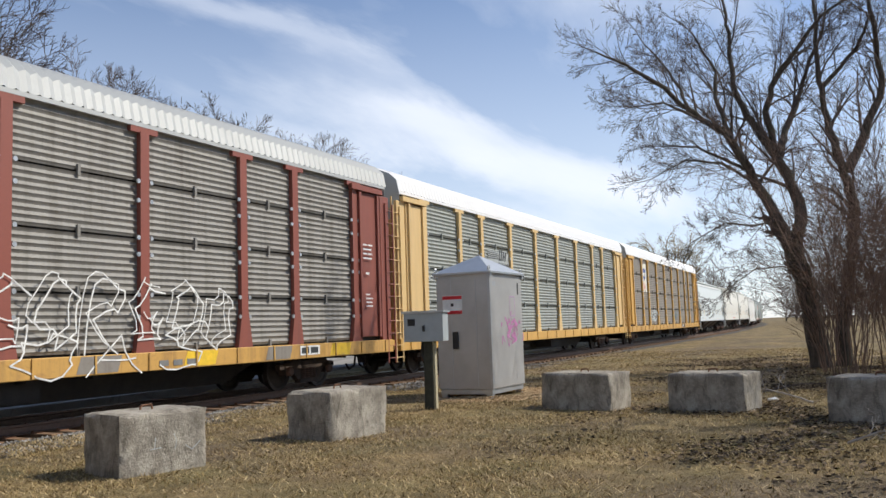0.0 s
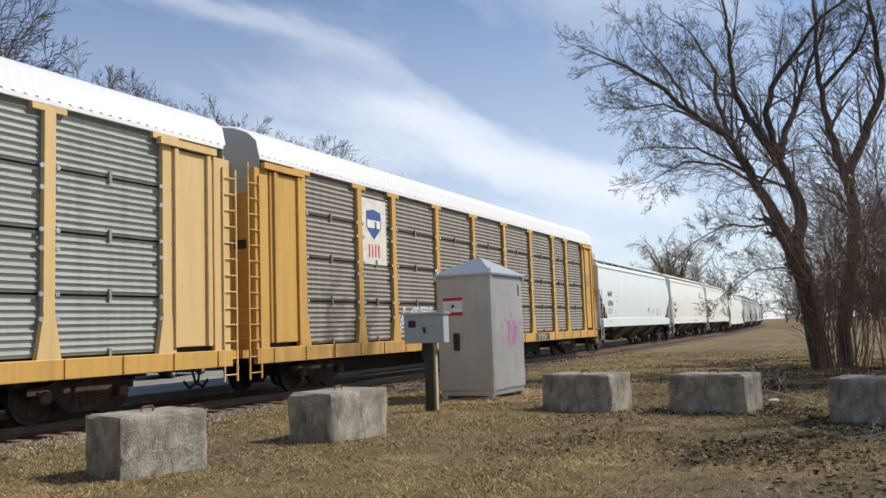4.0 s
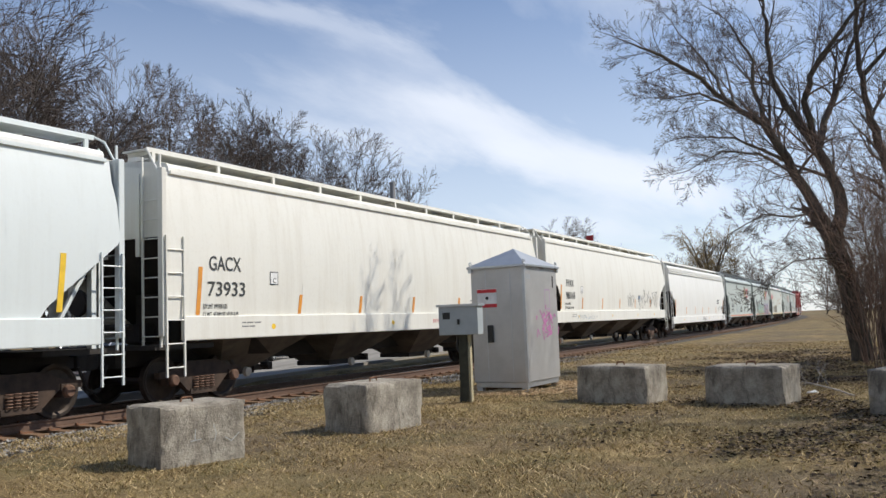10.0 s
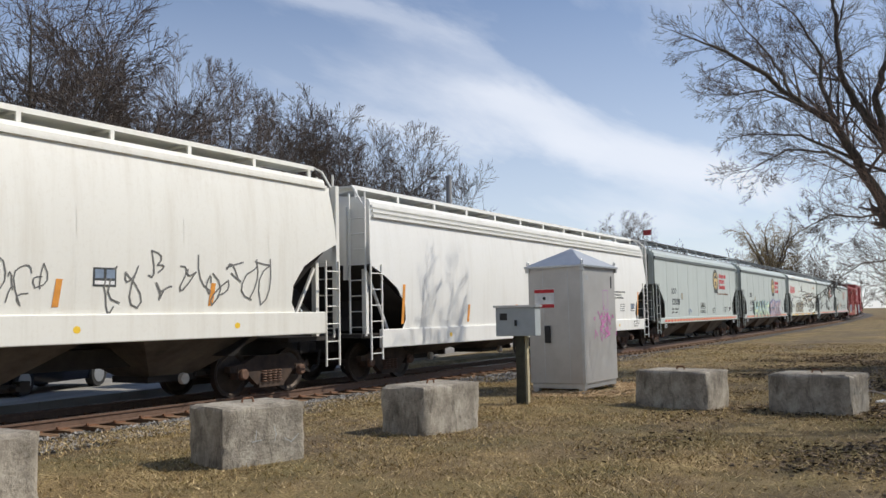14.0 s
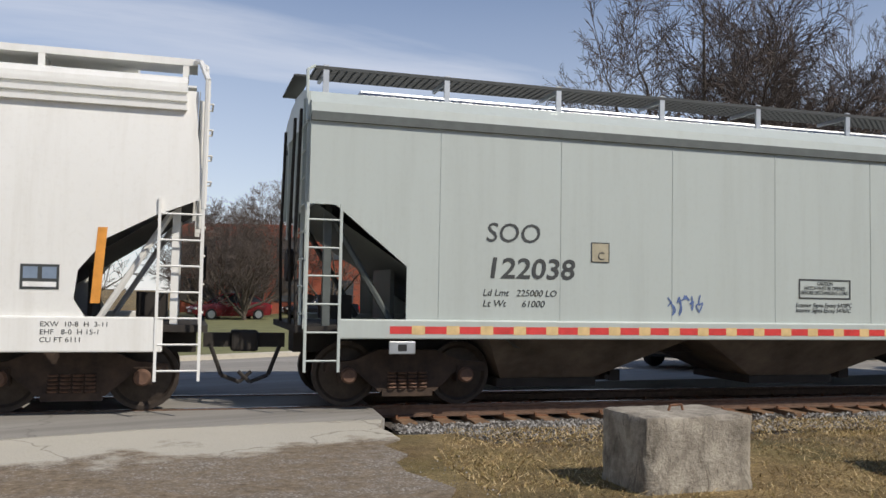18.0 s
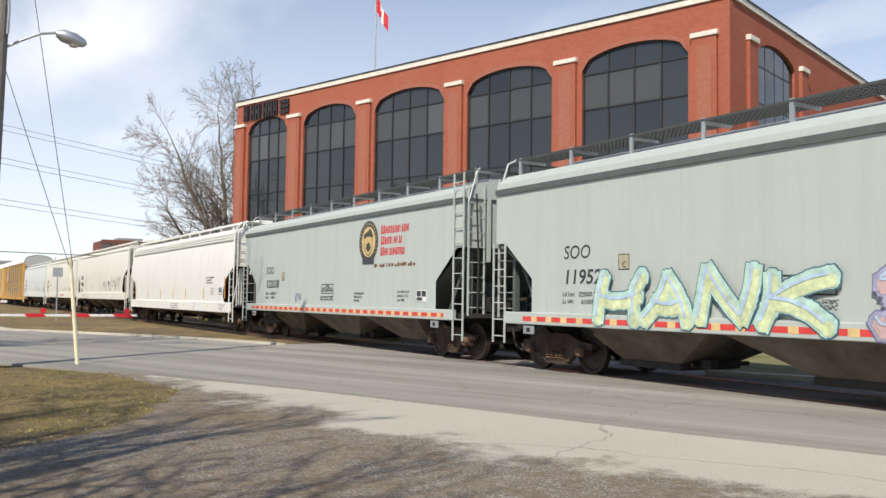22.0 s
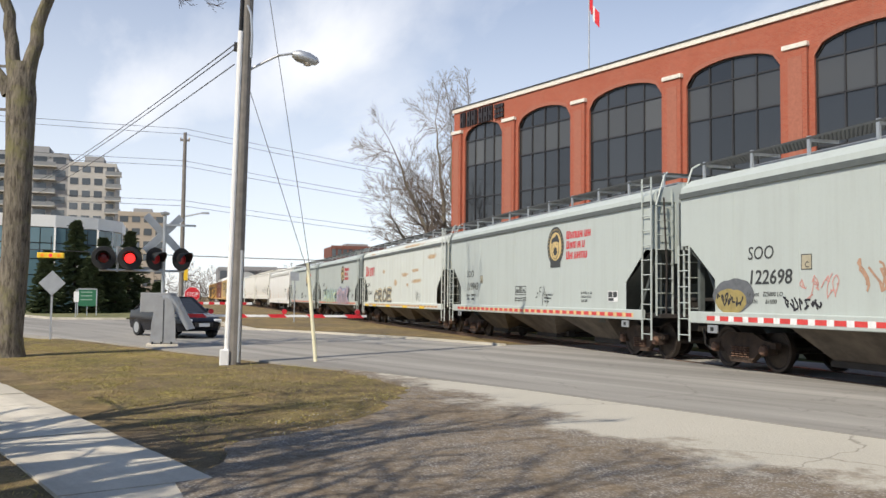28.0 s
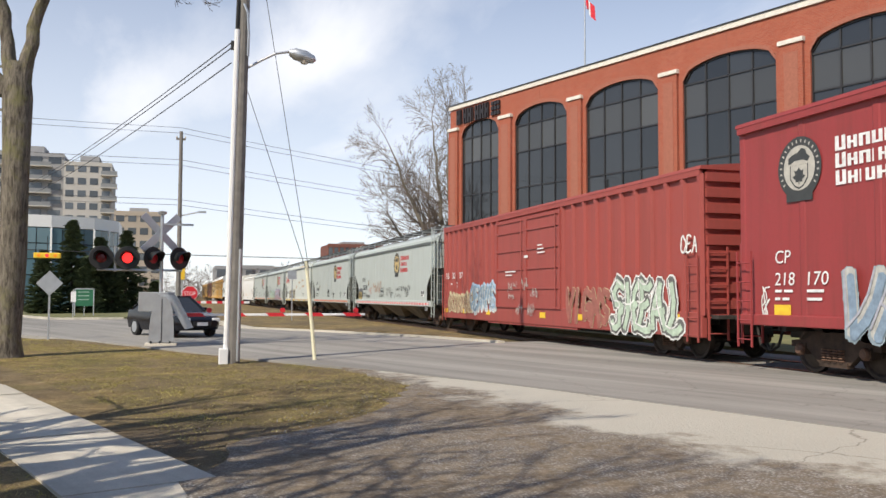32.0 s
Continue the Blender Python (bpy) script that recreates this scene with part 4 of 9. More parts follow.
    if style == "ribbed":
        ladder(car, L / 2 - 0.5, L / 2 + 0.02, 0.45, 2.72, -yb, lm, 7)
        part("corner_post", Geo().tube([(L / 2 + 0.02, -yb - 0.04, 2.6), (L / 2 + 0.03, -yb - 0.02, eave + 0.12), (L / 2 - 0.06, -1.32, eave + 0.42), (L / 2 - 0.12, -1.05, eave + 0.5)], 0.035), lm, car)
        for i in range(4):
            z = 2.95 + 0.33 * i
            part("grab_iron", Geo().tube([(L / 2 + 0.03, -yb, z), (L / 2 + 0.1, -yb - 0.02, z), (L / 2 + 0.1, -yb + 0.4, z), (L / 2, -yb + 0.4, z)], 0.013, 5), lm, car)
    else:
        ladder(car, L / 2 - 0.42, L / 2 + 0.02, 0.5, eave + 0.6 if cp else 2.75, -yb, lm, 11 if cp else 6)
    for e in (-1, 1):
        g = Geo()
        for y in (-1.5, -1.05):
            g.box(e * (L / 2 + 0.02) - 0.018, e * (L / 2 + 0.02) + 0.018, y - 0.018, y + 0.018, 1.1, eave + 0.3)
        for i in range(8):
            g.rod((e * (L / 2 + 0.05), -1.5, 1.3 + i * 0.36), (e * (L / 2 + 0.05), -1.05, 1.3 + i * 0.36), 0.013, n=5)
        part("end_ladder", g, lm, car)
        g = Geo().tube([(e * (L / 2 - 0.1), yo, zt), (e * (L / 2 + 0.02), yo - 0.15, zt - 0.1), (e * (L / 2 + 0.04), -1.52, eave - 0.1)], 0.022)
        part("grab_iron", g, lm, car)
    return car

ENDS = {"A0e": -118.94, "A1s": -118.21, "A1e": -91.50, "A2s": -90.38, "A2e": -63.14, "H1s": -62.10, "H1e": -42.66, "H2s": -41.63, "H2e": -23.21, "H3s": -22.26, "H3e": -3.02, "H4s": -1.83, "H4e": 18.00, "H5s": 19.34, "H5e": 35.48, "H6s": 36.80, "H6e": 53.43, "H7s": 54.82, "H7e": 72.11, "H8s": 72.92, "H8e": 89.33, "H9s": 90.59, "H9e": 108.67, "B1s": 109.95, "B1e": 129.24, "B2s": 130.62}
M["bay_cp"] = plain("bay_primer", (0.12, 0.098, 0.076), 0.85, 0, 0.55, 1.6)
M["cap_pale"] = plain("outlet_cap", (0.55, 0.5, 0.42), 0.6)


def autorack(panel, post, sillm, roofm, label, posts):
    """A two-deck autorack: corrugated panels between posts, arched corrugated roof, end doors."""
    L = 27.3
    car = thing("autorack_car", label, "freight car", "cars of the freight train")
    eave, zb = 5.32, 1.12
    xs = posts
    # corrugated panels: four courses to a bay
    courses = [(1.14, 2.14), (2.18, 3.19), (3.23, 4.24), (4.28, 5.3)]
    back = Geo()
    for s in (-1, 1):
        for a, b in zip(xs, xs[1:]):
            for z0, z1 in courses:
                prof, n = [], 34
                for i in range(n + 1):
                    z = z0 + (z1 - z0) * i / n
                    t = (i % 4)
                    prof.append((s * (1.52 + (0.0, 0.012, 0.03, 0.012)[t]), z))
                g = Geo().strip(prof, a + 0.04, b - 0.04)
                if s < 0:
                    p = part("side_panel", g, panel, car)
                    if b - a > 1.2:
                        m = (a + b) / 2
                        part("clip", Geo().box(m - 0.03, m + 0.03, -1.58, -1.53, z0 - 0.1, z0 + 0.1), panel, p)
                else:
                    back.add(g.v, g.f)
    part("far_side_panels", back, panel, car)
    # added black block: the dark inside the rack, seen between panels
    part("rack_dark_fill", Geo().box(-L / 2 + 0.5, L / 2 - 0.5, -1.46, 1.46, 1.1, 5.4), M["black"], car)
    for s in (-1, 1):
        for x in xs:
            g = Geo()
            y = s * 1.585
            g.box(x - 0.11, x + 0.11, y - 0.05, y + 0.05, 1.5, 5.2)
            g.prism([(x - 0.11, 1.85), (x + 0.11, 1.85), (x + 0.24, 1.08), (x - 0.24, 1.08)], "y", y - 0.06, y + 0.05)
            g.box(x - 0.34, x + 0.34, y - 0.04, y + 0.05, 5.18, 5.3)
            p = part("post", g, post, car)
            if s < 0:
                q = Geo()
                for z in (1.75, 2.16, 2.9, 3.21, 3.9, 4.26):
                    for dx in (-0.16, 0.16):
                        q.lathe([(0.0, 0), (0.045, 0), (0.045, 0.03), (0, 0.03)], (x + dx, y - 0.06, z), "y", 8)
                tagged(part("bolts", q, M["galv"], p), kind="stuff")
        part("side_sill", Geo().bev(-L / 2, L / 2, s * 1.6 - 0.06, s * 1.6 + 0.06, 0.76, 1.1, 0.015), sillm, car)
        if s < 0:
            for i in range(22):
                x = -L / 2 + 0.6 + i * 1.25
                part("sill_gusset", Geo().box(x - 0.02, x + 0.02, -1.685, -1.655, 0.78, 1.09), sillm, car)
    # arched roof with ribs
    g, n = Geo(), 10
    xs2 = np.arange(-L / 2 + 0.2, L / 2 - 0.15, 0.11)
    arch = [(-1.62 * math.cos(math.pi * i / n), 5.34 + 0.84 * math.sin(math.pi * i / n) ** 0.7) for i in range(n + 1)]
    for j, x in enumerate(xs2):
        lift = 0.05 if j % 2 else 0.0
        g.v += [(x, y * (1 + lift * 0.3), z + lift) for y, z in arch]
    k = n + 1
    g.f = [(a * k + i, a * k + i + 1, (a + 1) * k + i + 1, (a + 1) * k + i) for a in range(len(xs2) - 1) for i in range(n)]
    part("roof", g, roofm, car)
    part("roof_edge", Geo().box(-L / 2 + 0.2, L / 2 - 0.2, -1.63, -1.56, 5.29, 5.37).box(-L / 2 + 0.2, L / 2 - 0.2, 1.56, 1.63, 5.29, 5.37), roofm, car)
    for e in (-1, 1):
        g = Geo().prism([(y, z) for y, z in arch] + [(1.5, 1.1), (-1.5, 1.1)], "x", e * (L / 2 - 0.21), e * (L / 2 - 0.2))
        part("end_hood", g, M["roof_galv"], car, "grey metal end hood")
        ea, eb = sorted((e * (L / 2 - 0.2), e * (L / 2 - 0.12)))
        part("end_plate", Geo().box(ea, eb, -1.5, 1.5, 1.08, 4.55), post, car)
        part("end_slot", Geo().box(e * (L / 2 - 0.115) - 0.01, e * (L / 2 - 0.115) + 0.01, -1.3, -0.75, 3.3, 3.5), M["black"], car)
        # end doors wrap the corner
        for s in (-1, 1):
            g = Geo()
            xa, xb = e * (L / 2 - 1.78), e * (L / 2 - 0.56)
            a, b = min(xa, xb), max(xa, xb)
            g.bev(a, b, s * 1.57 - 0.06, s * 1.57 + 0.06, 1.2, 5.05, 0.02)
            g.box(a + 0.1, a + 0.2, s * 1.66 - 0.03, s * 1.66 + 0.03, 1.2, 5.05)
            g.box(b - 0.2, b - 0.1, s * 1.66 - 0.03, s * 1.66 + 0.03, 1.2, 5.05)
            door = part("end_door", g, post, car)
            la, lb = sorted((e * (L / 2 - 0.5), e * (L / 2 - 0.02)))
            part("corner_panel", Geo().bev(la, lb, s * 1.57 - 0.05, s * 1.57 + 0.05, 0.95, 5.08, 0.01), post, car)
            if s < 0:
                part("track_rail", Geo().box(a - 0.3, b + 0.05, -1.72, -1.6, 5.08, 5.22), post, door)
        g = Geo()
        for y in (-1.45, -1.0):
            g.box(e * (L / 2) - 0.02, e * (L / 2) + 0.02, y - 0.02, y + 0.02, 0.8, 5.2)
        for i in range(13):
            g.rod((e * (L / 2 + 0.03), -1.45, 1.0 + i * 0.32), (e * (L / 2 + 0.03), -1.0, 1.0 + i * 0.32), 0.015, n=5)
        part("end_ladder", g, post, car)
        ladder(car, e * (L / 2) - 0.05 - 0.2, e * (L / 2) - 0.05 + 0.2, 0.45, 4.9, -1.62, post, 13, 0.03)
        part("end_platform", Geo().box(min(e * (L / 2 - 0.5), e * (L / 2 + 0.3)), max(e * (L / 2 - 0.5), e * (L / 2 + 0.3)), -1.5, 1.5, 0.9, 1.08), sillm, car)
        coupler(car, e * (L / 2 + 0.12), e)
        truck(car, e * (L / 2 - 3.3))
    part("center_sill", Geo().prism([(-L / 2, 0.7), (-L / 2 + 4.6, 0.66), (-L / 2 + 5.6, 0.28), (L / 2 - 5.6, 0.28), (L / 2 - 4.6, 0.66), (L / 2, 0.7), (L / 2, 1.05), (-L / 2, 1.05)], "y", -0.36, 0.36), M["under"], car)
    g = Geo()
    for i in range(20):
        x = -L / 2 + 1 + i * 1.33
        g.box(x - 0.06, x + 0.06, -1.55, 1.55, 0.7, 1.0)
    tagged(part("cross_bearers", g, M["under"], car), kind="stuff")
    part("air_reservoir", Geo().rod((-4, -1.0, 0.62), (-1.5, -1.0, 0.62), 0.2, n=10), M["under"], car)
    part("valve_box", Geo().box(1.0, 2.4, -1.3, -0.6, 0.4, 0.75), M["under"], car)
    return car


def boxcar(L, red, label, door, eave=4.55, ribs=10, sill=0.9, proud=0.085):
    """A steel boxcar with outside posts, doors, ladders."""
    car = thing("boxcar", label, "freight car", "cars of the freight train")
    part("wall_sheet", Geo().box(-L / 2, L / 2, -1.5, 1.5, 1.0, eave), red, car)
    part("roof", Geo().prism([(-1.6, eave), (-1.58, eave + 0.08), (0, eave + 0.22), (1.58, eave + 0.08), (1.6, eave)], "x", -L / 2 - 0.05, L / 2 + 0.05), red, car)
    d0, d1 = door
    for s in (-1, 1):
        y = s * 1.5
        part("side_sill", Geo().bev(-L / 2, L / 2, y - 0.08, y + 0.08, sill, 1.12, 0.02).box(d0 - 1.0, d1 + 1.0, y - 0.05, y + 0.05, sill - 0.06, sill + 0.02), red, car)
        part("top_chord", Geo().box(-L / 2, L / 2, y - 0.09, y + 0.09, eave - 0.14, eave + 0.02), red, car)
        for a, b in ((-L / 2, d0), (d1, L / 2)):
            for i in range(ribs + 1):
                x = a + (b - a) * i / ribs
                x = min(max(x, -L / 2 + 0.06), L / 2 - 0.06)
                w = 0.055
                part("rib", Geo().prism([(x - w - 0.04, y), (x - w, y + s * proud), (x + w, y + s * proud), (x + w + 0.04, y)], "z", 1.05, eave - 0.1), red, car)
        if d1 > d0:
            m = (d0 + d1) / 2
            for a, b in ((d0, m), (m, d1)):
                dr = part("door", Geo().box(a + 0.02, b - 0.02, y + s * 0.03, y + s * 0.09, 1.08, eave - 0.2), red, car)
                g = Geo()
                for z in (1.12, 1.75, 2.4, 3.05, 3.7, eave - 0.28):
                    g.box(a + 0.05, b - 0.05, y + s * 0.085, y + s * 0.125, z - 0.04, z + 0.04)
                for x in (a + 0.06, b - 0.06):
                    g.box(x - 0.05, x + 0.05, y + s * 0.085, y + s * 0.13, 1.08, eave - 0.2)
                part("door_rib", g, red, dr)
                part("lock_rod", Geo().rod((b - 0.3, y + s * 0.15, 1.1), (b - 0.3, y + s * 0.15, eave - 0.3), 0.02), red, dr)
    for e in (-1, 1):
        g = Geo()
        for i in range(9):
            z = 1.3 + i * 0.36
            g.prism([(-1.45, z - 0.1), (-1.45, z + 0.1), (1.45, z + 0.1), (1.45, z - 0.1)], "x", e * L / 2, e * (L / 2 + 0.07))
        part("end_corrugation", g, red, car)
        ladder(car, e * (L / 2 - 0.25) - 0.22, e * (L / 2 - 0.25) + 0.22, 0.45, 2.4, -1.6, red, 5)
        g = Geo()
        for y in (-1.45, -0.95):
            g.box(e * (L / 2 + 0.1) - 0.02, e * (L / 2 + 0.1) + 0.02, y - 0.02, y + 0.02, 0.5, 2.6)
        for i in range(6):
            g.rod((e * (L / 2 + 0.12), -1.45, 0.65 + i * 0.36), (e * (L / 2 + 0.12), -0.95, 0.65 + i * 0.36), 0.015, n=5)
        part("end_ladder", g, red, car)
        part("end_platform", Geo().box(min(e * (L / 2), e * (L / 2 + 0.4)), max(e * (L / 2), e * (L / 2 + 0.4)), -1.4, 1.4, 0.98, 1.06), M["under"], car)
        coupler(car, e * (L / 2 + 0.15), e)
        truck(car, e * (L / 2 - 2.1))
    part("center_sill", Geo().prism([(-L / 2, 0.62), (-L / 2 + 3.6, 0.6), (-L / 2 + 4.4, 0.38), (L / 2 - 4.4, 0.38), (L / 2 - 3.6, 0.6), (L / 2, 0.62), (L / 2, 1.0), (-L / 2, 1.0)], "y", -0.32, 0.32), M["under"], car)
    g = Geo()
    for i in range(10):
        x = -L / 2 + 1.2 + i * (L - 2.4) / 9
        g.box(x - 0.06, x + 0.06, -1.45, 1.45, 0.8, 1.0)
    tagged(part("cross_bearers", g, M["under"], car), kind="stuff")
    part("air_reservoir", Geo().rod((-1.5, -0.9, 0.65), (0.5, -0.9, 0.65), 0.18, n=10), M["under"], car)
    return car


# where each car's ends stand at 16 s, and the train's run
RUN = (-8.9400, -0.1416, -0.0194)


def run(t):
    u = t - 16
    return RUN[0] * u + RUN[1] * u * u / 10 + RUN[2] * u ** 3 / 100


POSTS = [-11.8, -9.15, -7.25, -4.38, -1.46, 1.46, 4.38, 7.25, 9.15, 11.8]
CARS = []


def place(car, x0, x1):
    CARS.append((car, (x0 + x1) / 2))
    return car


M["grate"] = plain("walkway_grating", (0.06, 0.065, 0.065), 0.7)


def build_train():
    e = ENDS
    rack_dark = place(autorack(M["rack_panel"], M["maroon"], M["yellow_sill"], M["roof_galv"], "grey corrugated autorack car with maroon posts, yellow sill and chalk graffiti", POSTS), e["A0e"] - 27.3, e["A0e"])
    rack_ns = place(autorack(M["rack_panel_green"], M["yellow_pale"], M["yellow"], M["roof_white"], "grey-green autorack car with pale yellow posts and white roof", POSTS), e["A1s"], e["A1e"])
    rack_tan = place(autorack(M["rack_panel_brown"], M["yellow"], M["yellow_sill"], M["roof_white"], "brown weathered autorack car with yellow posts and white roof", POSTS), e["A2s"], e["A2e"])
    place(autorack(M["rack_panel_brown"], M["yellow"], M["yellow_sill"], M["roof_white"], "brown weathered autorack car ahead in the train", POSTS), e["A0e"] - 56.2, e["A0e"] - 28.9)
    place(autorack(M["rack_panel_brown"], M["yellow"], M["yellow_sill"], M["roof_white"], "brown weathered autorack car ahead in the train", POSTS), e["A0e"] - 85, e["A0e"] - 57.8)
    made = {}

    def hop(key, *a, **k):
        made[key] = place(hopper(e[key + "e"] - e[key + "s"], *a, **k), e[key + "s"], e[key + "e"])

    hop("H1", 4, "round", M["white_blue"], M["white"], M["white_blue"], "white covered hopper car with orange marks and rounded sides", cut="slant")
    hop("H2", 4, "round", M["cream"], M["cream"], M["cream"], "cream covered hopper car with orange marks and rounded sides", cut="full")
    hop("H3", 4, "round", M["cream"], M["cream"], M["cream"], "cream covered hopper car with rust streaks and black tags")
    hop("H4", 4, "ribbed", M["white"], M["white"], M["white"], "bright white covered hopper car with ribbed eaves")
    for key in ("H5", "H6", "H8", "H9"):
        hop(key, 3, "cp", M["cp_grey"], M["cp_grey"], M["grate"], "pale grey-green covered hopper car with a dark eave band")
    hop("H7", 3, "cp", M["cp_white"], M["cp_white"], M["grate"], "off-white covered hopper car with rust patches and red lettering")
    made["B1"] = place(boxcar(e["B1e"] - e["B1s"], M["box_red"], "faded red boxcar with double doors and graffiti", (-3.18, 2.32), 4.35, 10, 0.55), e["B1s"], e["B1e"])
    made["B2"] = place(boxcar(18.0, M["box_red_deep"], "deep red boxcar with a round crest and white lettering", (-1.6, 1.6), 5.0, 4, 0.9, 0.014), e["B2s"], e["B2s"] + 18.0)
    made["A0"], made["A1"], made["A2"] = rack_dark, rack_ns, rack_tan
    return made


TRAIN = build_train()


def motions():
    for car, x in CARS:
        rows = []
        for i in range(17):
            t = i * 2.0
            p = x + run(t)
            rows.append((t, pose(p, track_y(p), 0, 0, 0, math.degrees(math.atan(2 * CURVE * max(0.0, p))))))
        walk(car, rows)
    rows = [(i * 0.8, FLAG_AT @ pose(0, 0, 0, 0, 5 * math.sin(i * 1.7), 14 * math.sin(i * 2.3) + 7 * math.sin(i * 0.9))) for i in range(41)]
    walk(FLAG, rows)

# ---------------------------------------------------------------- trees
class Grower:
    """Grows bare branches from guide limbs into a trunk mesh and a crown mesh."""

    def __init__(self, seed, twig=0.008, counts=(6, 6, 5, 5), up=0.1, gnarl=0.14, spread=0.75, shrink=0.6, segs=(3, 2)):
        self.segs, self.dome, self.flare = segs, None, 1.0
        self.rng, self.twig, self.counts = random.Random(seed), twig, counts
        self.up, self.gnarl, self.spread, self.shrink = up, gnarl, spread, shrink
        self.trunk, self.crown = Geo(), Geo()

    def guide(self, pts, r0, r1, kids, first=0.25, trunk=True, reach=None):
        """A limb through given points; kids branches leave it from the share `first` on."""
        pts = [Vector(p) for p in pts]
        fine = []
        for a, b in zip(pts, pts[1:]):
            for i in range(4):
                q = a.lerp(b, i / 4)
                fine.append(q + Vector((self.rng.gauss(0, 0.02), self.rng.gauss(0, 0.02), 0)) * (a - b).length * (i > 0))
        fine.append(pts[-1])
        n = len(fine) - 1
        rad = [r0 + (r1 - r0) * (i / n) ** 0.8 for i in range(n + 1)]
        g = self.trunk if trunk else self.crown
        g.limb(fine, rad, 12 if r0 > 0.15 else 8 if r0 > 0.06 else 5, 0.16 if r0 > 0.06 else 0.0, r0 * 31)
        total = sum((a - b).length for a, b in zip(fine, fine[1:]))
        for k in range(kids):
            t = first + (1 - first) * (k + self.rng.random()) / kids
            i = min(n - 1, int(t * n))
            base = fine[i].lerp(fine[i + 1], t * n - i)
            d = (fine[i + 1] - fine[i]).normalized()
            ln = (reach or total * 0.5) * self.rng.uniform(0.65, 1.1) * (1.1 - 0.45 * t)
            self.branch(base, self.turn(d, self.flare), ln, max(self.twig, rad[i] * self.rng.uniform(0.28, 0.5)), 0)
        self.branch(fine[-1], (fine[-1] - fine[-2]).normalized(), (reach or total * 0.5) * 0.7, r1, 0)

    def turn(self, d, k):
        a = self.rng.uniform(0, 2 * math.pi)
        o = d.orthogonal().normalized()
        o = o * math.cos(a) + d.cross(o) * math.sin(a)
        return (d + o * self.spread * k * self.rng.uniform(0.7, 1.3) + Vector((0, 0, self.up))).normalized()

    def room(self, p, d, length):
        """Cuts a branch's length where it would leave the crown's rounded outline."""
        if not self.dome:
            return length
        c, r = self.dome
        q = Vector(((p.x - c[0]) / r[0], (p.y - c[1]) / r[1], (p.z - c[2]) / r[2]))
        e = Vector((d.x / r[0], d.y / r[1], d.z / r[2]))
        A, B, C = e.dot(e), q.dot(e), q.dot(q) - 1
        disc = B * B - A * C
        if disc <= 0 or C > 0:
            return length * 0.35
        return min(length, (math.sqrt(disc) - B) / A * self.rng.uniform(0.85, 1.15) + 0.1)

    def branch(self, p, d, length, r, level):
        length = self.room(p, d, length)
        if level >= len(self.counts):
            m = (d + Vector([self.rng.gauss(0, self.gnarl) for _ in range(3)])).normalized()
            self.crown.spike(p, p + m * length, r)
            return
        k = 5 if level < 1 else self.segs[0] if level < 2 else self.segs[1]
        pts, q = [p], p
        bend = Vector([self.rng.gauss(0, self.gnarl * 0.5) for _ in range(3)])
        for i in range(k):
            d = (d + bend + Vector([self.rng.gauss(0, self.gnarl) for _ in range(3)]) + Vector((0, 0, self.up * 0.6))).normalized()
            q = q + d * length / k
            pts.append(q)
        r1 = max(self.twig * 0.4, r * 0.25)
        for i in range(k):
            self.crown.rod(pts[i], pts[i + 1], r + (r1 - r) * i / k, r + (r1 - r) * (i + 1) / k, 5 if r > 0.03 else 3, caps=False)
        n = self.counts[level]
        for j in range(n):
            t = 0.15 + 0.85 * (j + self.rng.random()) / n
            i = min(k - 1, int(t * k))
            base = pts[i].lerp(pts[i + 1], min(1, t * k - i))
            rr = max(self.twig, (r + (r1 - r) * t) * 0.6)
            self.branch(base, self.turn((pts[i + 1] - pts[i]).normalized(), 1.0), length * self.shrink * self.rng.uniform(0.6, 1.2) * (1.2 - 0.6 * t), rr, level + 1)

    def meshes(self, bark, twigm):
        return self.trunk.mesh("trunk", bark, True), self.crown.mesh("crown", twigm, False, False)


def vase(seed, h, r, fork, limbs, twig, counts, lean=0.35, reach=0.3, up=0.12, kids=8, segs=(3, 2), wide=0.36, spread=0.62, gnarl=0.11, shrink=0.58, stout=0.5, flare=1.9):
    """A rounded bare crown of ascending limbs on a short trunk; wide is the crown's half-width as a share of the height."""
    g = Grower(seed, twig, counts, up=up, gnarl=gnarl, spread=spread, segs=segs, shrink=shrink)
    rng, g.flare = g.rng, flare
    g.dome = ((0, 0, h * (0.5 + fork * 0.5)), (h * wide, h * wide, h * (0.5 - fork * 0.5)))
    top = Vector((rng.uniform(-0.3, 0.3), rng.uniform(-0.3, 0.3), h * fork))
    g.trunk.limb([(0, 0, -0.3), (0, 0, 0.2), top * 0.5, top], [r * 1.35, r * 1.1, r * 0.95, r * 0.85], 10, 0.12)
    for i in range(limbs):
        a = 2 * math.pi * (i * 0.382 + rng.uniform(-0.05, 0.05))
        o = Vector((math.cos(a), math.sin(a), 0))
        s = (0.12 + 0.88 * i / max(1, limbs - 1)) * h * wide * rng.uniform(0.8, 1.0) * (0.6 + lean)
        e = h * (1 - fork) * (0.9 - 0.55 * (s / (h * wide)) ** 2)
        low = top - Vector((0, 0, h * 0.02 * (i % 4)))
        side = Vector((-o.y, o.x, 0)) * rng.uniform(-0.12, 0.12) * s
        g.guide([low, low + o * s * 0.38 + Vector((0, 0, e * 0.3)) + side, low + o * s * 0.72 + Vector((0, 0, e * 0.62)), low + o * s * 0.96 + Vector((0, 0, e * 0.9))], r * stout, r * 0.07, kids, 0.18, True, h * reach)
    return g


def tree(name, label, at, meshes, group=""):
    t = thing(name, label, "tree", group, at=at)
    part("trunk", meshes[0], None, t)
    part("crown", meshes[1], None, t)
    return t


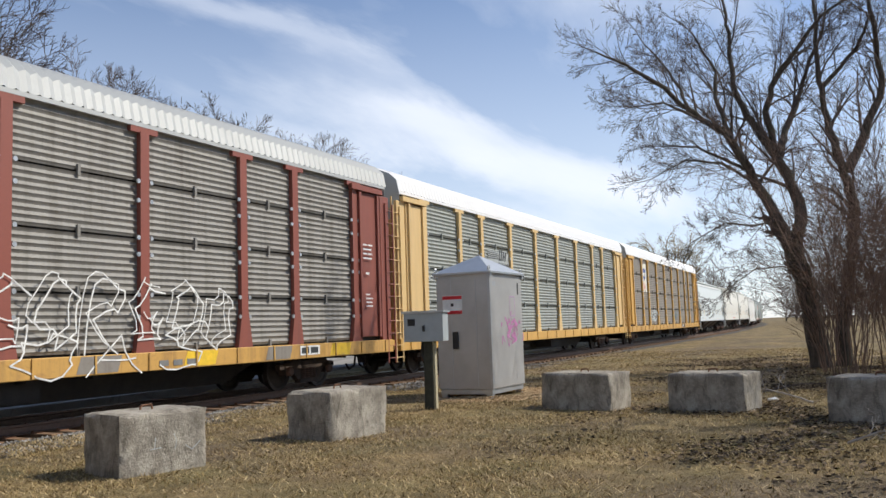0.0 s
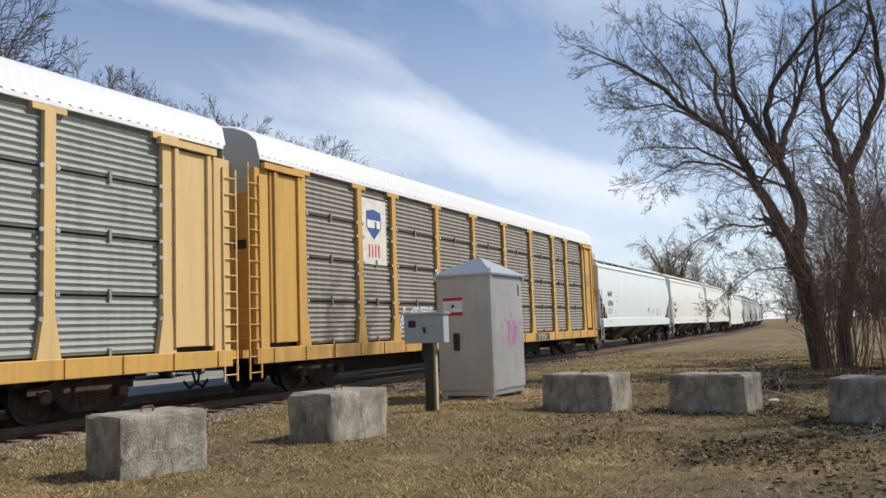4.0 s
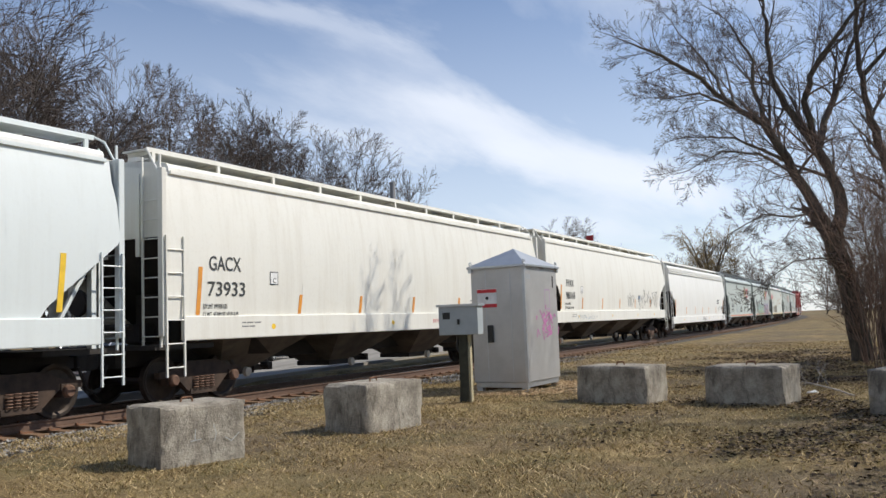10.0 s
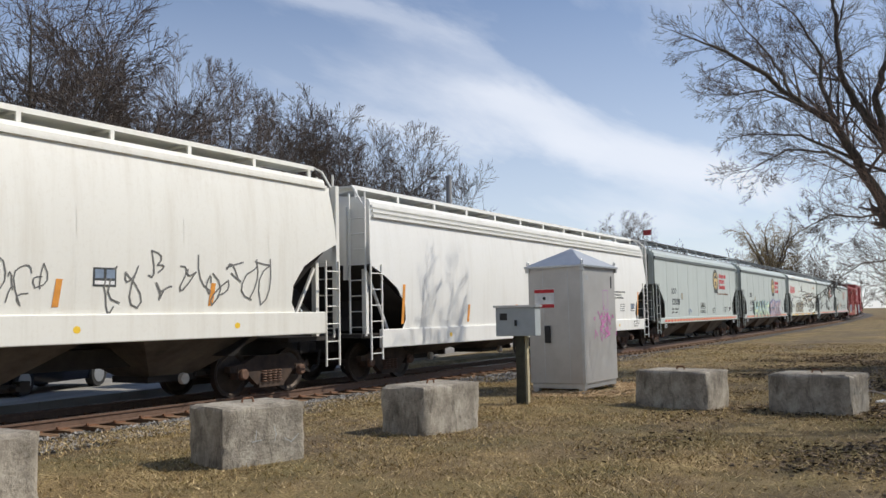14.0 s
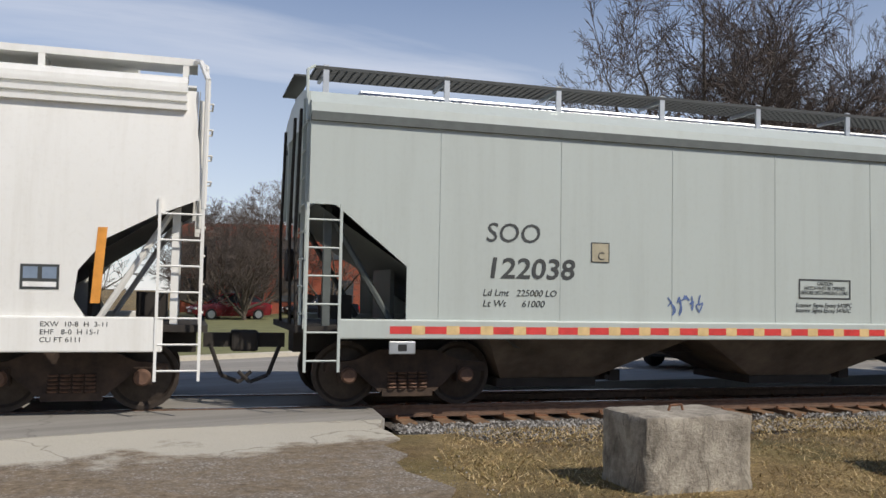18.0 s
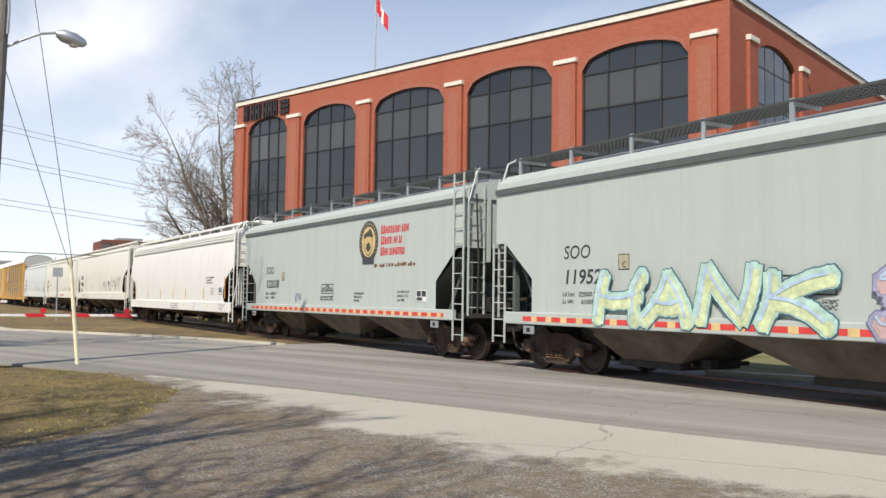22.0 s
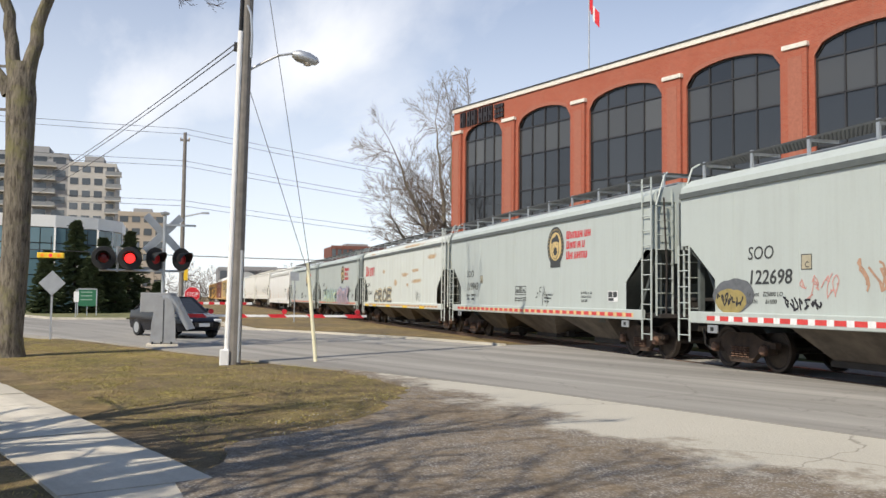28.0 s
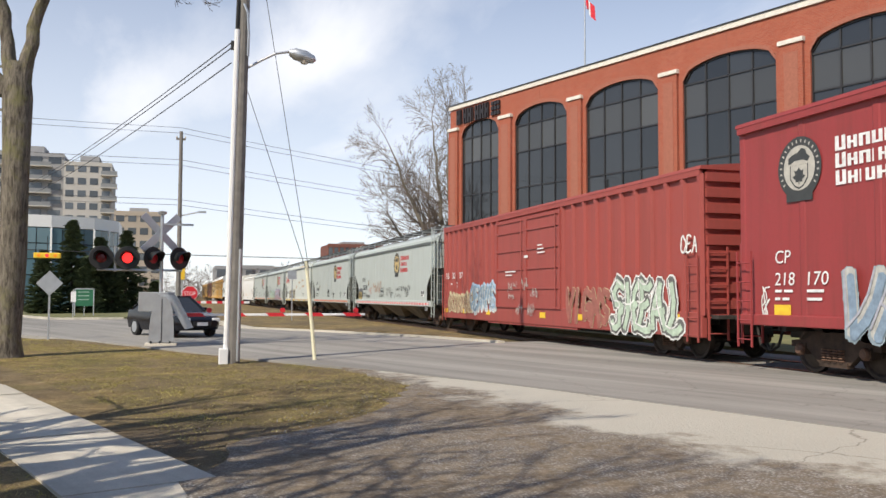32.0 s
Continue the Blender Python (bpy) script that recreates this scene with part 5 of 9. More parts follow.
M["twig_grey"] = plain("twig_grey", (0.19, 0.155, 0.13), 0.95, 0, 0.3, 2)
M["twig_gold"] = plain("willow_twig", (0.30, 0.22, 0.10), 0.9, 0, 0.3, 2)
def bark_mat(name, dark, light, moss):
    """Furrowed bark with patches of moss."""
    k = Mat(name, 0.95, 0, 0.2)
    f = k.noise(9, 6, 0.7, (1.6, 1.6, 0.3), 0.6)
    col = k.ramp(f, [(0.34, dark), (0.62, light)])
    col = k.mix(k.ramp(k.noise(1.7, 6, 0.7), [(0.5, 0.0), (0.68, 0.75)]), col, moss)
    k.colour(col).bump(f, 0.035, 1.0)
    return k.m


M["bark_moss"] = bark_mat("mossy_bark", (0.05, 0.042, 0.033), (0.24, 0.21, 0.165), (0.19, 0.18, 0.075))
M["bark"] = bark_mat("dark_bark", (0.035, 0.03, 0.025), (0.15, 0.125, 0.1), (0.12, 0.11, 0.07))


def build_trees():
    rng = random.Random(5)
    far = [vase(20 + i, 15, 0.3, 0.12, 10, 0.0125, (6, 5, 4), 0.6, 0.3, 0.02, 17, (3, 2), (0.5, 0.44, 0.52)[i], 0.66, 0.085, 0.6, 0.7, 1.65).meshes(M["bark"], M["twig"]) for i in range(3)]
    woods = [vase(50 + i, 15, 0.22, 0.1, 6, 0.028, (5, 5), 0.6, 0.27, 0.0, 11, (2, 1), 0.5, 0.68, 0.085, 0.6, 0.7, 1.9).meshes(M["bark"], M["twig"]) for i in range(3)]
    row = [(23.2, 36.4, 18.6, 0), (28.8, 38.4, 18.4, 1), (36.0, 38, 16.8, 2), (41.9, 38.4, 17.0, 0), (46.7, 38.2, 16.8, 1), (54.2, 38, 16.6, 2), (32, 41, 16.5, 0), (49.5, 42, 15.5, 0), (1.6, 52, 7.0, 0), (4.3, 55, 7.6, 2), (2.9, 48, 6.4, 1), (62, 41, 12.5, 1), (113, 41, 15.5, 0), (0.5, 62, 8.5, 1), (6, 66, 10, 2)]
    for x, y, h, k in row:
        tree("bare_tree", "leafless tree beyond the railway track", pose(x, y, -0.2, 0, 0, rng.uniform(0, 360)) @ Matrix.Scale(h / 15, 4), far[k], "trees beyond the track")
    for i in range(34):
        t = i / 33
        x, y = 128 + 70 * rng.random(), 46 - 66 * t + rng.uniform(-4, 4)
        if abs(y - track_y(x)) < 5:
            y = track_y(x) + 8
        tree("bare_tree", "distant leafless tree at the end of the track", pose(x, y, -0.2, 0, 0, rng.uniform(0, 360)) @ Matrix.Scale(rng.uniform(0.7, 1.1) if i % 3 else rng.uniform(0.35, 0.5), 4), woods[i % 3], "distant woods")
    for i in range(16):
        tree("bare_tree", "distant leafless tree at the end of the track", pose(250 + 70 * rng.random(), -26 + 3.6 * i, -0.3, 0, 0, rng.uniform(0, 360)) @ Matrix.Scale(rng.uniform(0.55, 1.2), 4), woods[i % 3], "distant woods")
    for i in range(9):
        tree("bare_tree", "distant leafless tree behind the crossing", pose(-170 - 60 * rng.random(), 4 + 36 * i / 8, -0.2, 0, 0, rng.uniform(0, 360)) @ Matrix.Scale(rng.uniform(0.45, 0.75), 4), woods[i % 3], "distant trees behind the crossing")
    for x, y, k in ((-100, 0.0, 0.3), (-97, 2.0, 0.26), (-106, 3.6, 0.34), (-104, -2.2, 0.3)):
        tree("bare_shrub", "brown leafless bush beside the conifers", pose(x, y, -0.2, 0, 0, x * 7) @ Matrix.Scale(k, 4), woods[int(-x) % 3], "bushes beside the conifers")
    wil = Grower(60, 0.011, (7, 5, 4), up=-0.1, spread=0.7)
    wil.trunk.rod((0, 0, -0.3), (0, 0, 4), 0.4, 0.32, 8, caps=False)
    for i in range(6):
        a = i * 1.05
        wil.guide([(0, 0, 3.8), (1.2 * math.cos(a), 1.2 * math.sin(a), 8), (3.4 * math.cos(a), 3.4 * math.sin(a), 12)], 0.24, 0.07, 8, 0.3, True, 4.2)
    tree("willow_tree", "distant leafless willow with yellowish hanging twigs", pose(129, 25.5, -0.2), wil.meshes(M["bark"], M["twig_gold"]))
    for x, y, h in ((-5, 49, 8), (-9.5, 54, 9), (-13, 50, 7.5), (9, 58, 9)):
        tree("bare_tree", "leafless tree before the brick house", pose(x, y, -0.2, 0, 0, rng.uniform(0, 360)) @ Matrix.Scale(h / 15, 4), woods[int(h) % 3], "trees before the brick houses")
    # the big tree beside the lawn, its limbs reaching over the grass
    lv, dv = Vector((-0.44, 0.9, 0)), Vector((0.9, 0.44, 0))

    def at(l, h, d=0.0):
        return lv * l + dv * d + Vector((0, 0, h))

    g = Grower(7, 0.0048, (6, 5, 5), up=0.02, gnarl=0.105, spread=0.72, shrink=0.6, segs=(4, 3))
    g.guide([at(0.2, -0.3), at(0.24, 0.3), at(0.38, 1.6), at(0.62, 2.76), at(0.89, 3.53)], 0.31, 0.23, 3, 0.6, True, 1.4)
    g.guide([at(-0.6, -0.3, 0.6), at(-0.68, 0.3, 0.6), at(-1.2, 3.17, 0.7), at(-1.37, 4.58, 0.8), at(-1.1, 5.78, 0.8), at(-0.79, 7.11, 0.8), at(-0.57, 8.2, 0.7), at(-0.5, 10.4, 0.5)], 0.24, 0.05, 15, 0.3, True, 2.2)
    limbs = [
        ([(0.89, 3.53, 0), (1.45, 4.79, 0), (2.09, 5.82, -0.2), (2.46, 6.49, -0.3), (3.21, 6.87, -0.5), (4.23, 7.75, -0.7), (5.26, 8.39, -0.8), (6.0, 8.7, -0.9)], 0.17, 0.022, 22, 1.6),
        ([(0.73, 3.23, 0), (0.41, 4.4, 0.2), (0.64, 5.35, 0.3), (1.11, 6.33, 0.4), (1.64, 7.19, 0.5), (1.94, 8.16, 0.6), (1.92, 9.39, 0.7), (1.97, 10.5, 0.8)], 0.2, 0.04, 16, 2.1),
        ([(0.95, 6.08, 0.3), (1.29, 7.17, 0), (1.05, 8.02, -0.3), (0.46, 8.85, -0.6), (-0.07, 9.57, -0.8), (-1.2, 10.3, -1.0)], 0.11, 0.03, 13, 2.0),
        ([(0.84, 5.96, 0.3), (0.49, 6.67, 0.8), (-0.04, 7.5, 1.2), (-0.33, 8.09, 1.4), (-0.7, 9.06, 1.5), (-1.18, 9.91, 1.6)], 0.12, 0.04, 13, 2.1),
        ([(-1.26, 5.53, 0.8), (-1.76, 6.6, 0.6), (-2.22, 7.91, 0.4), (-2.07, 9.02, 0.2), (-1.82, 10.4, 0)], 0.15, 0.05, 13, 2.2),
        ([(-0.66, 8.0, 0.7), (-1.59, 9.03, 0.4), (-1.9, 9.88, 0.2)], 0.07, 0.03, 8, 1.8),
        ([(1.6, 5.1, 0), (2.81, 5.66, -0.6), (3.87, 5.7, -1.0), (4.72, 5.25, -1.2)], 0.05, 0.013, 13, 1.5),
        ([(1.15, 4.1, 0), (2.1, 3.9, -0.8), (3.03, 3.95, -1.3), (4.1, 3.4, -1.8)], 0.04, 0.012, 12, 1.3),
        ([(0.42, 2.64, 0), (1.47, 2.79, -0.9), (2.41, 2.7, -1.5), (3.5, 2.04, -2.0)], 0.028, 0.01, 8, 1.1),
        ([(2.4, 6.49, -0.3), (2.56, 7.7, 0.3), (2.39, 8.54, 0.6), (2.91, 9.7, 0.8)], 0.08, 0.025, 13, 1.9),
        ([(3.21, 6.87, -0.5), (4.37, 7.27, -1.0), (5.3, 7.1, -1.3)], 0.05, 0.015, 12, 1.6),
        ([(3.6, 7.2, -0.6), (3.9, 8.4, 0.0), (4.6, 9.6, 0.4)], 0.05, 0.015, 12, 1.7),
        ([(1.9, 5.5, -0.1), (3.0, 6.4, 0.8), (4.2, 6.6, 1.4)], 0.055, 0.014, 11, 1.6),
    ]
    for pts, r0, r1, kids, reach in limbs:
        g.guide([at(*q) for q in pts], r0, r1, kids, 0.16, True, reach)
    tree("large_bare_tree", "large leafless tree with dark leaning trunks beside the lawn", pose(26.0, 1.05, -0.1), g.meshes(M["bark"], M["twig"]))
    # brushy thicket round its foot
    brush = []
    for i in range(6):
        b = Grower(100 + i, 0.0038, (4, 4), up=0.06, gnarl=0.14, spread=0.6, shrink=0.66)
        r2 = b.rng
        for k in range(7):
            a = r2.uniform(0, 6.28)
            h = r2.uniform(2.2, 4.6)
            o = Vector((math.cos(a), math.sin(a), 0)) * r2.uniform(0.35, 0.9)
            b.guide([o * 0.2 + Vector((0, 0, -0.1)), o * 0.6 + Vector((0, 0, h * 0.45)), o * 1.5 + Vector((0, 0, h * 0.85)), o * 2.4 + Vector((0, 0, h * 0.95))], 0.011, 0.005, 9, 0.15, True, h * 0.4)
        brush.append(b.meshes(M["twig_red"], M["twig_red"]))
    for i in range(24):
        a, d = radians(3.3 - 9.5 * rng.random()), rng.uniform(19, 28)
        if d < 22:
            a = min(a, radians(1.6))
        tree("bare_shrub", "tangled leafless brown shrub beside the lawn", pose(d * math.cos(a), d * math.sin(a), -0.1, 0, 0, rng.uniform(0, 360)) @ Matrix.Scale(rng.uniform(0.85, 1.5), 4), brush[i % 6], "thicket beside the lawn")
    # forked maple on the verge
    lv2, dv2 = Vector((-0.29, -0.956, 0)), Vector((-0.956, 0.29, 0))

    def at2(l, h, d=0.0):
        return lv2 * l + dv2 * d + Vector((0, 0, h))

    g = Grower(12, 0.006, (5, 5, 4), up=0.06, gnarl=0.13, spread=0.7, segs=(4, 3))
    g.trunk.limb([at2(0, -0.3), at2(0, 0.05), at2(0, 0.5), at2(-0.1, 2.5), at2(-0.13, 5.0), at2(-0.12, 6.4), at2(-0.1, 7.3)], [0.56, 0.42, 0.33, 0.32, 0.31, 0.34, 0.27], 18, 0.14)
    g.guide([at2(-0.22, 6.7), at2(-0.45, 8.2), at2(-0.9, 9.66), at2(-1.6, 12.5, 0.5), at2(-2.4, 16.5, 1.0)], 0.21, 0.06, 12, 0.5, True, 3.6)
    g.guide([at2(0.0, 6.7), at2(0.25, 8.2), at2(0.5, 9.66), at2(1.0, 12.5), at2(1.6, 16.5)], 0.2, 0.06, 12, 0.5, True, 3.8)
    g.guide([at2(0.2, 6.5), at2(1.2, 8.06), at2(2.6, 9.8, -0.8), at2(4.4, 13, -1.2)], 0.16, 0.05, 11, 0.3, True, 3.8)
    g.guide([at2(-0.95, 9.8), at2(-2.1, 10.1), at2(-3.3, 9.7), at2(-4.3, 9.15)], 0.055, 0.01, 12, 0.3, True, 0.9)
    tree("maple_tree", "forked leafless tree with mossy bark on the grass verge", pose(-24.92, -3.2, -0.08), g.meshes(M["bark_moss"], M["twig"]))
    tree("bare_tree", "tall leafless tree beside the brick office building", pose(-68.2, 22.2, -0.2, 0, 0, 70), vase(33, 20.6, 0.5, 0.14, 9, 0.0115, (6, 5, 5), 0.6, 0.27, 0.01, 16, (3, 2), 0.43, 0.66, 0.085, 0.6, 0.6, 1.75).meshes(M["bark_pale"], M["twig_grey"]))
    tree("bare_tree", "leafless tree behind the brick office building", pose(-52, 44, -0.2, 0, 0, 20) @ Matrix.Scale(1.27, 4), far[1])
    # street trees behind the viewer, whose shade falls on the gravel and the lawn
    for x, y, h, s, r in ((-5.2, -4.9, 12.0, 41, 0.36), (-8.4, -5.4, 12.0, 46, 0.34), (-2.0, -5.0, 11.5, 47, 0.3), (3.5, -9.5, 12, 42, 0.2), (16.5, -6.2, 12, 43, 0.28), (19.8, -8.2, 13, 48, 0.26), (26, -7.5, 11, 44, 0.2)):
        tree("street_tree", "leafless street tree standing behind the gravel patch", pose(x, y, -0.1, 0, 0, x * 31), vase(s, h, r, 0.2, 6, 0.016, (4, 4), 0.4, 0.3, 0.04, 6, (3, 2), 0.36, 0.6, 0.11, 0.58, 1.0).meshes(M["bark_pale"], M["twig"]), "street trees behind the gravel")


build_trees()

M["lawn_green"] = plain("green_brown_lawn", (0.17, 0.17, 0.07), 0.95, 0, 0.35, 1.2, 0.02)
# ---------------------------------------------------------------- road, walks, blocks, cabinet
slab("road", [(70, 47), (16, 29), (5.0, 24.4), (-2, 20.5), (-9, 16.9), (-28, 15.2), (-28, 10.5), (-32, 9.0), (-36.8, 6.6), (-41.5, 3.8), (-60, -0.6), (-110, -6), (-110, -14), (-60, -12), (-40, -6.4), (-31, -1.4), (-22.5, 2.4), (-18.7, 4.5), (-14.8, 6.25), (-11.5, 7.4), (-8.5, 8.4), (-5, 9.8), (-0.4, 11.25), (2.4, 11.6), (2.6, 15.4), (20, 17.0), (42, 21.0), (70, 33)], -0.02, M["road"], "worn grey asphalt road across the track", "road", 0.3)
slab("gravel_apron", ragged([(2.4, 11.75), (-0.4, 11.4), (-5, 9.95), (-8.5, 8.55), (-11.5, 7.55), (-14.8, 6.4), (-20.6, 4.05), (-15.6, 4.6), (-12.8, 3.4), (-11.4, 2.4), (-10.3, 1.2), (-8.2, 0.8), (-4, -1.0), (1.4, -3), (2.4, 2), (1.9, 8.9)], 0.14, 0.4, 1), -0.03, M["apron"], "pale cracked concrete breaking up into grey gravel and bare soil", "pavement", 0.2)
slab("verge", ragged([(-32.3, 9.3), (-36.8, 7.0), (-41.3, 4.4), (-62, 2.5), (-62, 9.5), (-34, 11.0), (-28.2, 11.0)], 0.1, 1.0, 4), 0.02, M["ground"], "grassy verge between the road and the track", "grass", 0.2)
slab("curb", [(-27.4, 10.62), (-32, 9.05), (-36.8, 6.65), (-41.5, 3.85), (-62, 2.1), (-62, 2.4), (-41.3, 4.25), (-36.7, 7.0), (-31.9, 9.35), (-27.4, 10.85)], 0.05, M["walk"], "pale concrete curb along the road", "curb", 0.25)
slab("verge", ragged([(-58, -2.3), (-58, -6.0), (-64.8, -8.6), (-82, -13.5), (-100, -15), (-100, 2.0), (-72, 0.2), (-64.5, -1.3)], 0.08, 0.8, 6), 0.08, M["lawn_green"], "short grass before the conifers at the bend of the road", "grass", 0.2)
slab("curb", [(-57.7, -2.1), (-57.7, -6.2), (-64.7, -8.9), (-82, -13.8), (-82, -13.5), (-64.8, -8.6), (-58, -6.0), (-58, -2.35)], 0.1, M["walk"], "pale concrete curb along the road", "curb", 0.25)
slab("curb", [(-42, -7.4), (-60, -12.6), (-110, -15), (-110, -14.6), (-60, -12.2), (-42, -7.0)], 0.1, M["walk"], "pale concrete curb along the road", "curb", 0.25)
slab("far_curb", [(70, 46.6), (16, 28.6), (5.0, 24.0), (-2, 20.1), (-14, 14.9), (-14, 15.25), (-2, 20.5), (5, 24.4), (16, 29), (70, 47)], 0.08, M["walk"], "pale concrete curb beyond the track", "curb", 0.25)
slab("far_lawn", ragged([(70, 47.1), (16, 29.1), (5.0, 24.5), (-2, 20.6), (-14, 15.9), (-60, 17.4), (-90, 40), (20, 70), (70, 75)], 0.05, 1.5, 5), 0.04, M["lawn_green"], "green and brown lawn beyond the track", "grass", 0.2)


def build_sidewalk():
    """Separate flags with open joints."""
    walk_root = thing("sidewalk", "pale concrete sidewalk of square flags", "sidewalk", kind="structure")
    a, b = Vector((-27, -5.98, 0)), Vector((2.0, 4.2, 0))
    d = (b - a).normalized()
    nrm = Vector((-d.y, d.x, 0))
    n = int((b - a).length / 1.5)
    rng = random.Random(3)
    for i in range(n):
        p = a + d * 1.5 * i
        q = a + d * (1.5 * i + 1.485)
        z = rng.uniform(-0.008, 0.008) - 0.035
        w = 0.6
        pts = [p - nrm * w, q - nrm * w, q + nrm * w, p + nrm * w]
        g = Geo().prism([(v.x, v.y) for v in pts], "z", -0.16, z)
        part("flag", g, M["walk"], walk_root)


build_sidewalk()


def block(at, sx, sy, sz, seed, label):
    b = thing("concrete_block", label, "concrete block", "barrier blocks beside the track", at=at)
    bm = bmesh.new()
    bmesh.ops.create_cube(bm, size=1)
    for v in bm.verts:
        v.co = Vector((v.co.x * sx, v.co.y * sy, (v.co.z + 0.5) * sz))
    bmesh.ops.subdivide_edges(bm, edges=bm.edges[:], cuts=15, use_grid_fill=True)
    for v in bm.verts:
        c = v.co.copy()
        # worn arrises
        hits = sum((abs(abs(c.x) - sx / 2) < 1e-4, abs(abs(c.y) - sy / 2) < 1e-4, abs(c.z - sz) < 1e-4))
        o = Vector((seed * 7.3, 0, 0))
        k = noise.noise(c * 5 + o)
        v.co += v.normal * (0.006 * noise.noise(c * 9 + o) + 0.004 * noise.noise(c * 31 + o))
        if hits >= 2:
            v.co -= v.normal * (0.012 + 0.06 * max(0, k + 0.1) + 0.02 * max(0, noise.noise(c * 17 + o)))
    me = bpy.data.meshes.new("body")
    bm.to_mesh(me)
    bm.free()
    me.materials.append(M["conc"])
    me.shade_smooth()
    me.set_sharp_from_angle(angle=radians(40))
    o = new("body", me)
    o.parent = b
    part("lifting_loop", Geo().tube([(-0.08, 0, sz - 0.02), (-0.06, 0, sz + 0.045), (0.06, 0, sz + 0.05), (0.08, 0, sz - 0.02)], 0.012), M["rust"], b)
    return b


BLOCKS = [((4.12, 7.5, 3), 1.08, 0.75, "weathered grey concrete barrier block with yellow lichen on dry grass"), ((7.22, 7.17, -15), 1.05, 0.75, "weathered dark grey concrete barrier block with chalk marks"), ((10.25, 6.66, -8), 1.2, 0.8, "pale grey concrete barrier block with a rough face"), ((14.6, 4.45, -104), 1.34, 0.75, "grey concrete barrier block beside the cabinet"), ((14.31, 2.27, -103), 1.24, 0.75, "grey concrete barrier block with a rusty lifting loop"), ((13.17, -0.1, -104), 1.24, 0.75, "grey concrete barrier block beside the thicket")]
for i, ((x, y, a), l, w, lab) in enumerate(BLOCKS):
    made = block(pose(x, y, -0.1, 0, 0, a), l, w, 0.69 if i < 3 else 0.64, i, lab)
    if i == 1:
        for line in ([(-0.18, 0.3), (-0.05, 0.31)], [(-0.13, 0.31), (-0.12, 0.42)], [(0.1, 0.44), (0.13, 0.36), (0.11, 0.28)], [(0.24, 0.3), (0.32, 0.25), (0.42, 0.33)]):
            part("chalk_mark", stroke(line, 0.009, -w / 2 - 0.016), M["galv"], made)


def cabinet():
    c = thing("equipment_cabinet", "brushed aluminium equipment cabinet with a pyramid roof and pink graffiti", "cabinet", at=pose(16.92, 7.37, -0.02, 0, 0, CAB_A))
    a, b, h = CAB_L / 2, CAB_W / 2, CAB_H
    part("body", Geo().bev(-a, a, -b, b, 0.14, h, 0.012), M["alu"], c)
    part("plinth", Geo().box(-a + 0.03, a - 0.03, -b + 0.03, b - 0.03, 0.04, 0.14), M["galv"], c)
    for x in (-a + 0.1, a - 0.1):
        for y in (-b + 0.1, b - 0.1):
            part("foot", Geo().box(x - 0.06, x + 0.06, y - 0.06, y + 0.06, -0.05, 0.05), M["galv"], c)
    o = 0.06
    part("roof", Geo().add([(-a - o, -b - o, h), (a + o, -b - o, h), (a + o, b + o, h), (-a - o, b + o, h), (0, 0, h + 0.4), (-a - o, -b - o, h - 0.04), (a + o, -b - o, h - 0.04), (a + o, b + o, h - 0.04), (-a - o, b + o, h - 0.04)], [(0, 1, 4), (1, 2, 4), (2, 3, 4), (3, 0, 4), (0, 5, 6, 1), (1, 6, 7, 2), (2, 7, 8, 3), (3, 8, 5, 0)]), M["galv"], c)
    for x in (-a, a):
        for y in (-b, b):
            g = Geo()
            ring = [(x, y, h + 0.06 + 0.045 * math.sin(t), 0.045 * math.cos(t)) for t in np.linspace(0, 2 * math.pi, 9)]
            g.tube([(p[0] + p[3], p[1], p[2]) for p in ring], 0.013)
            g.box(x - 0.04, x + 0.04, y - 0.04, y + 0.04, h - 0.12, h + 0.01)
            part("lifting_eye", g, M["galv"], c)
    # the face turned to the lawn's end (-x): double doors
    for y in (-0.28 * b * 2 + 0.05, 0.22 * b * 2):
        part("door_seam", Geo().box(-a - 0.006, -a + 0.01, y - 0.008, y + 0.008, 0.2, h - 0.08), M["galv"], c)
    part("corner_strip", Geo().box(-a - 0.004, -a + 0.05, -b - 0.004, -b + 0.05, 0.14, h), M["galv"], c)
    part("handle", Geo().bev(-a - 0.05, -a, 0.12, 0.24, 0.95, 1.3, 0.01), M["black"], c)
    s = part("warning_sign", Geo().box(-a - 0.008, -a, 0.02, 0.46, 1.66, 2.04), M["ink_white"], c, "white notice with red bands")
    for z in (1.68, 1.98):
        part("band", Geo().box(-a - 0.012, -a - 0.007, 0.02, 0.46, z - 0.02, z + 0.05), M["sign_red"], s)
    part("mark", Geo().lathe([(0, -0.003), (0.035, -0.003), (0.035, 0.003), (0, 0.003)], (-a - 0.011, 0.24, 1.85), "x", 10), M["black"], s)
    # the sunny side (-y): hasp and spray paint
    part("vent_hood", Geo().prism([(0.0, 0.0), (0.1, -0.1), (0.0, 0.1)], "x", -a + 0.12, -a + 0.3), M["galv"], c).location = (0, -b, h - 0.3)
    part("name_plate", Geo().box(a - 0.25, a - 0.2, -b - 0.006, -b, h - 0.45, h - 0.2), M["black"], c)
    rng = random.Random(4)
    g = Geo()
    for k in range(26):
        x, z = rng.gauss(a * 0.25, 0.2), rng.gauss(1.25, 0.16)
        p = stroke([(x + rng.uniform(-0.15, 0.15), z + rng.uniform(-0.12, 0.12)) for _ in range(3)], rng.uniform(0.02, 0.05), -b - 0.004 - 0.0002 * k)
        g.add(p.v, p.f)
    tagged(part("spray_mark", g, M["pink"], c, "pink spray paint"), kind="stuff")
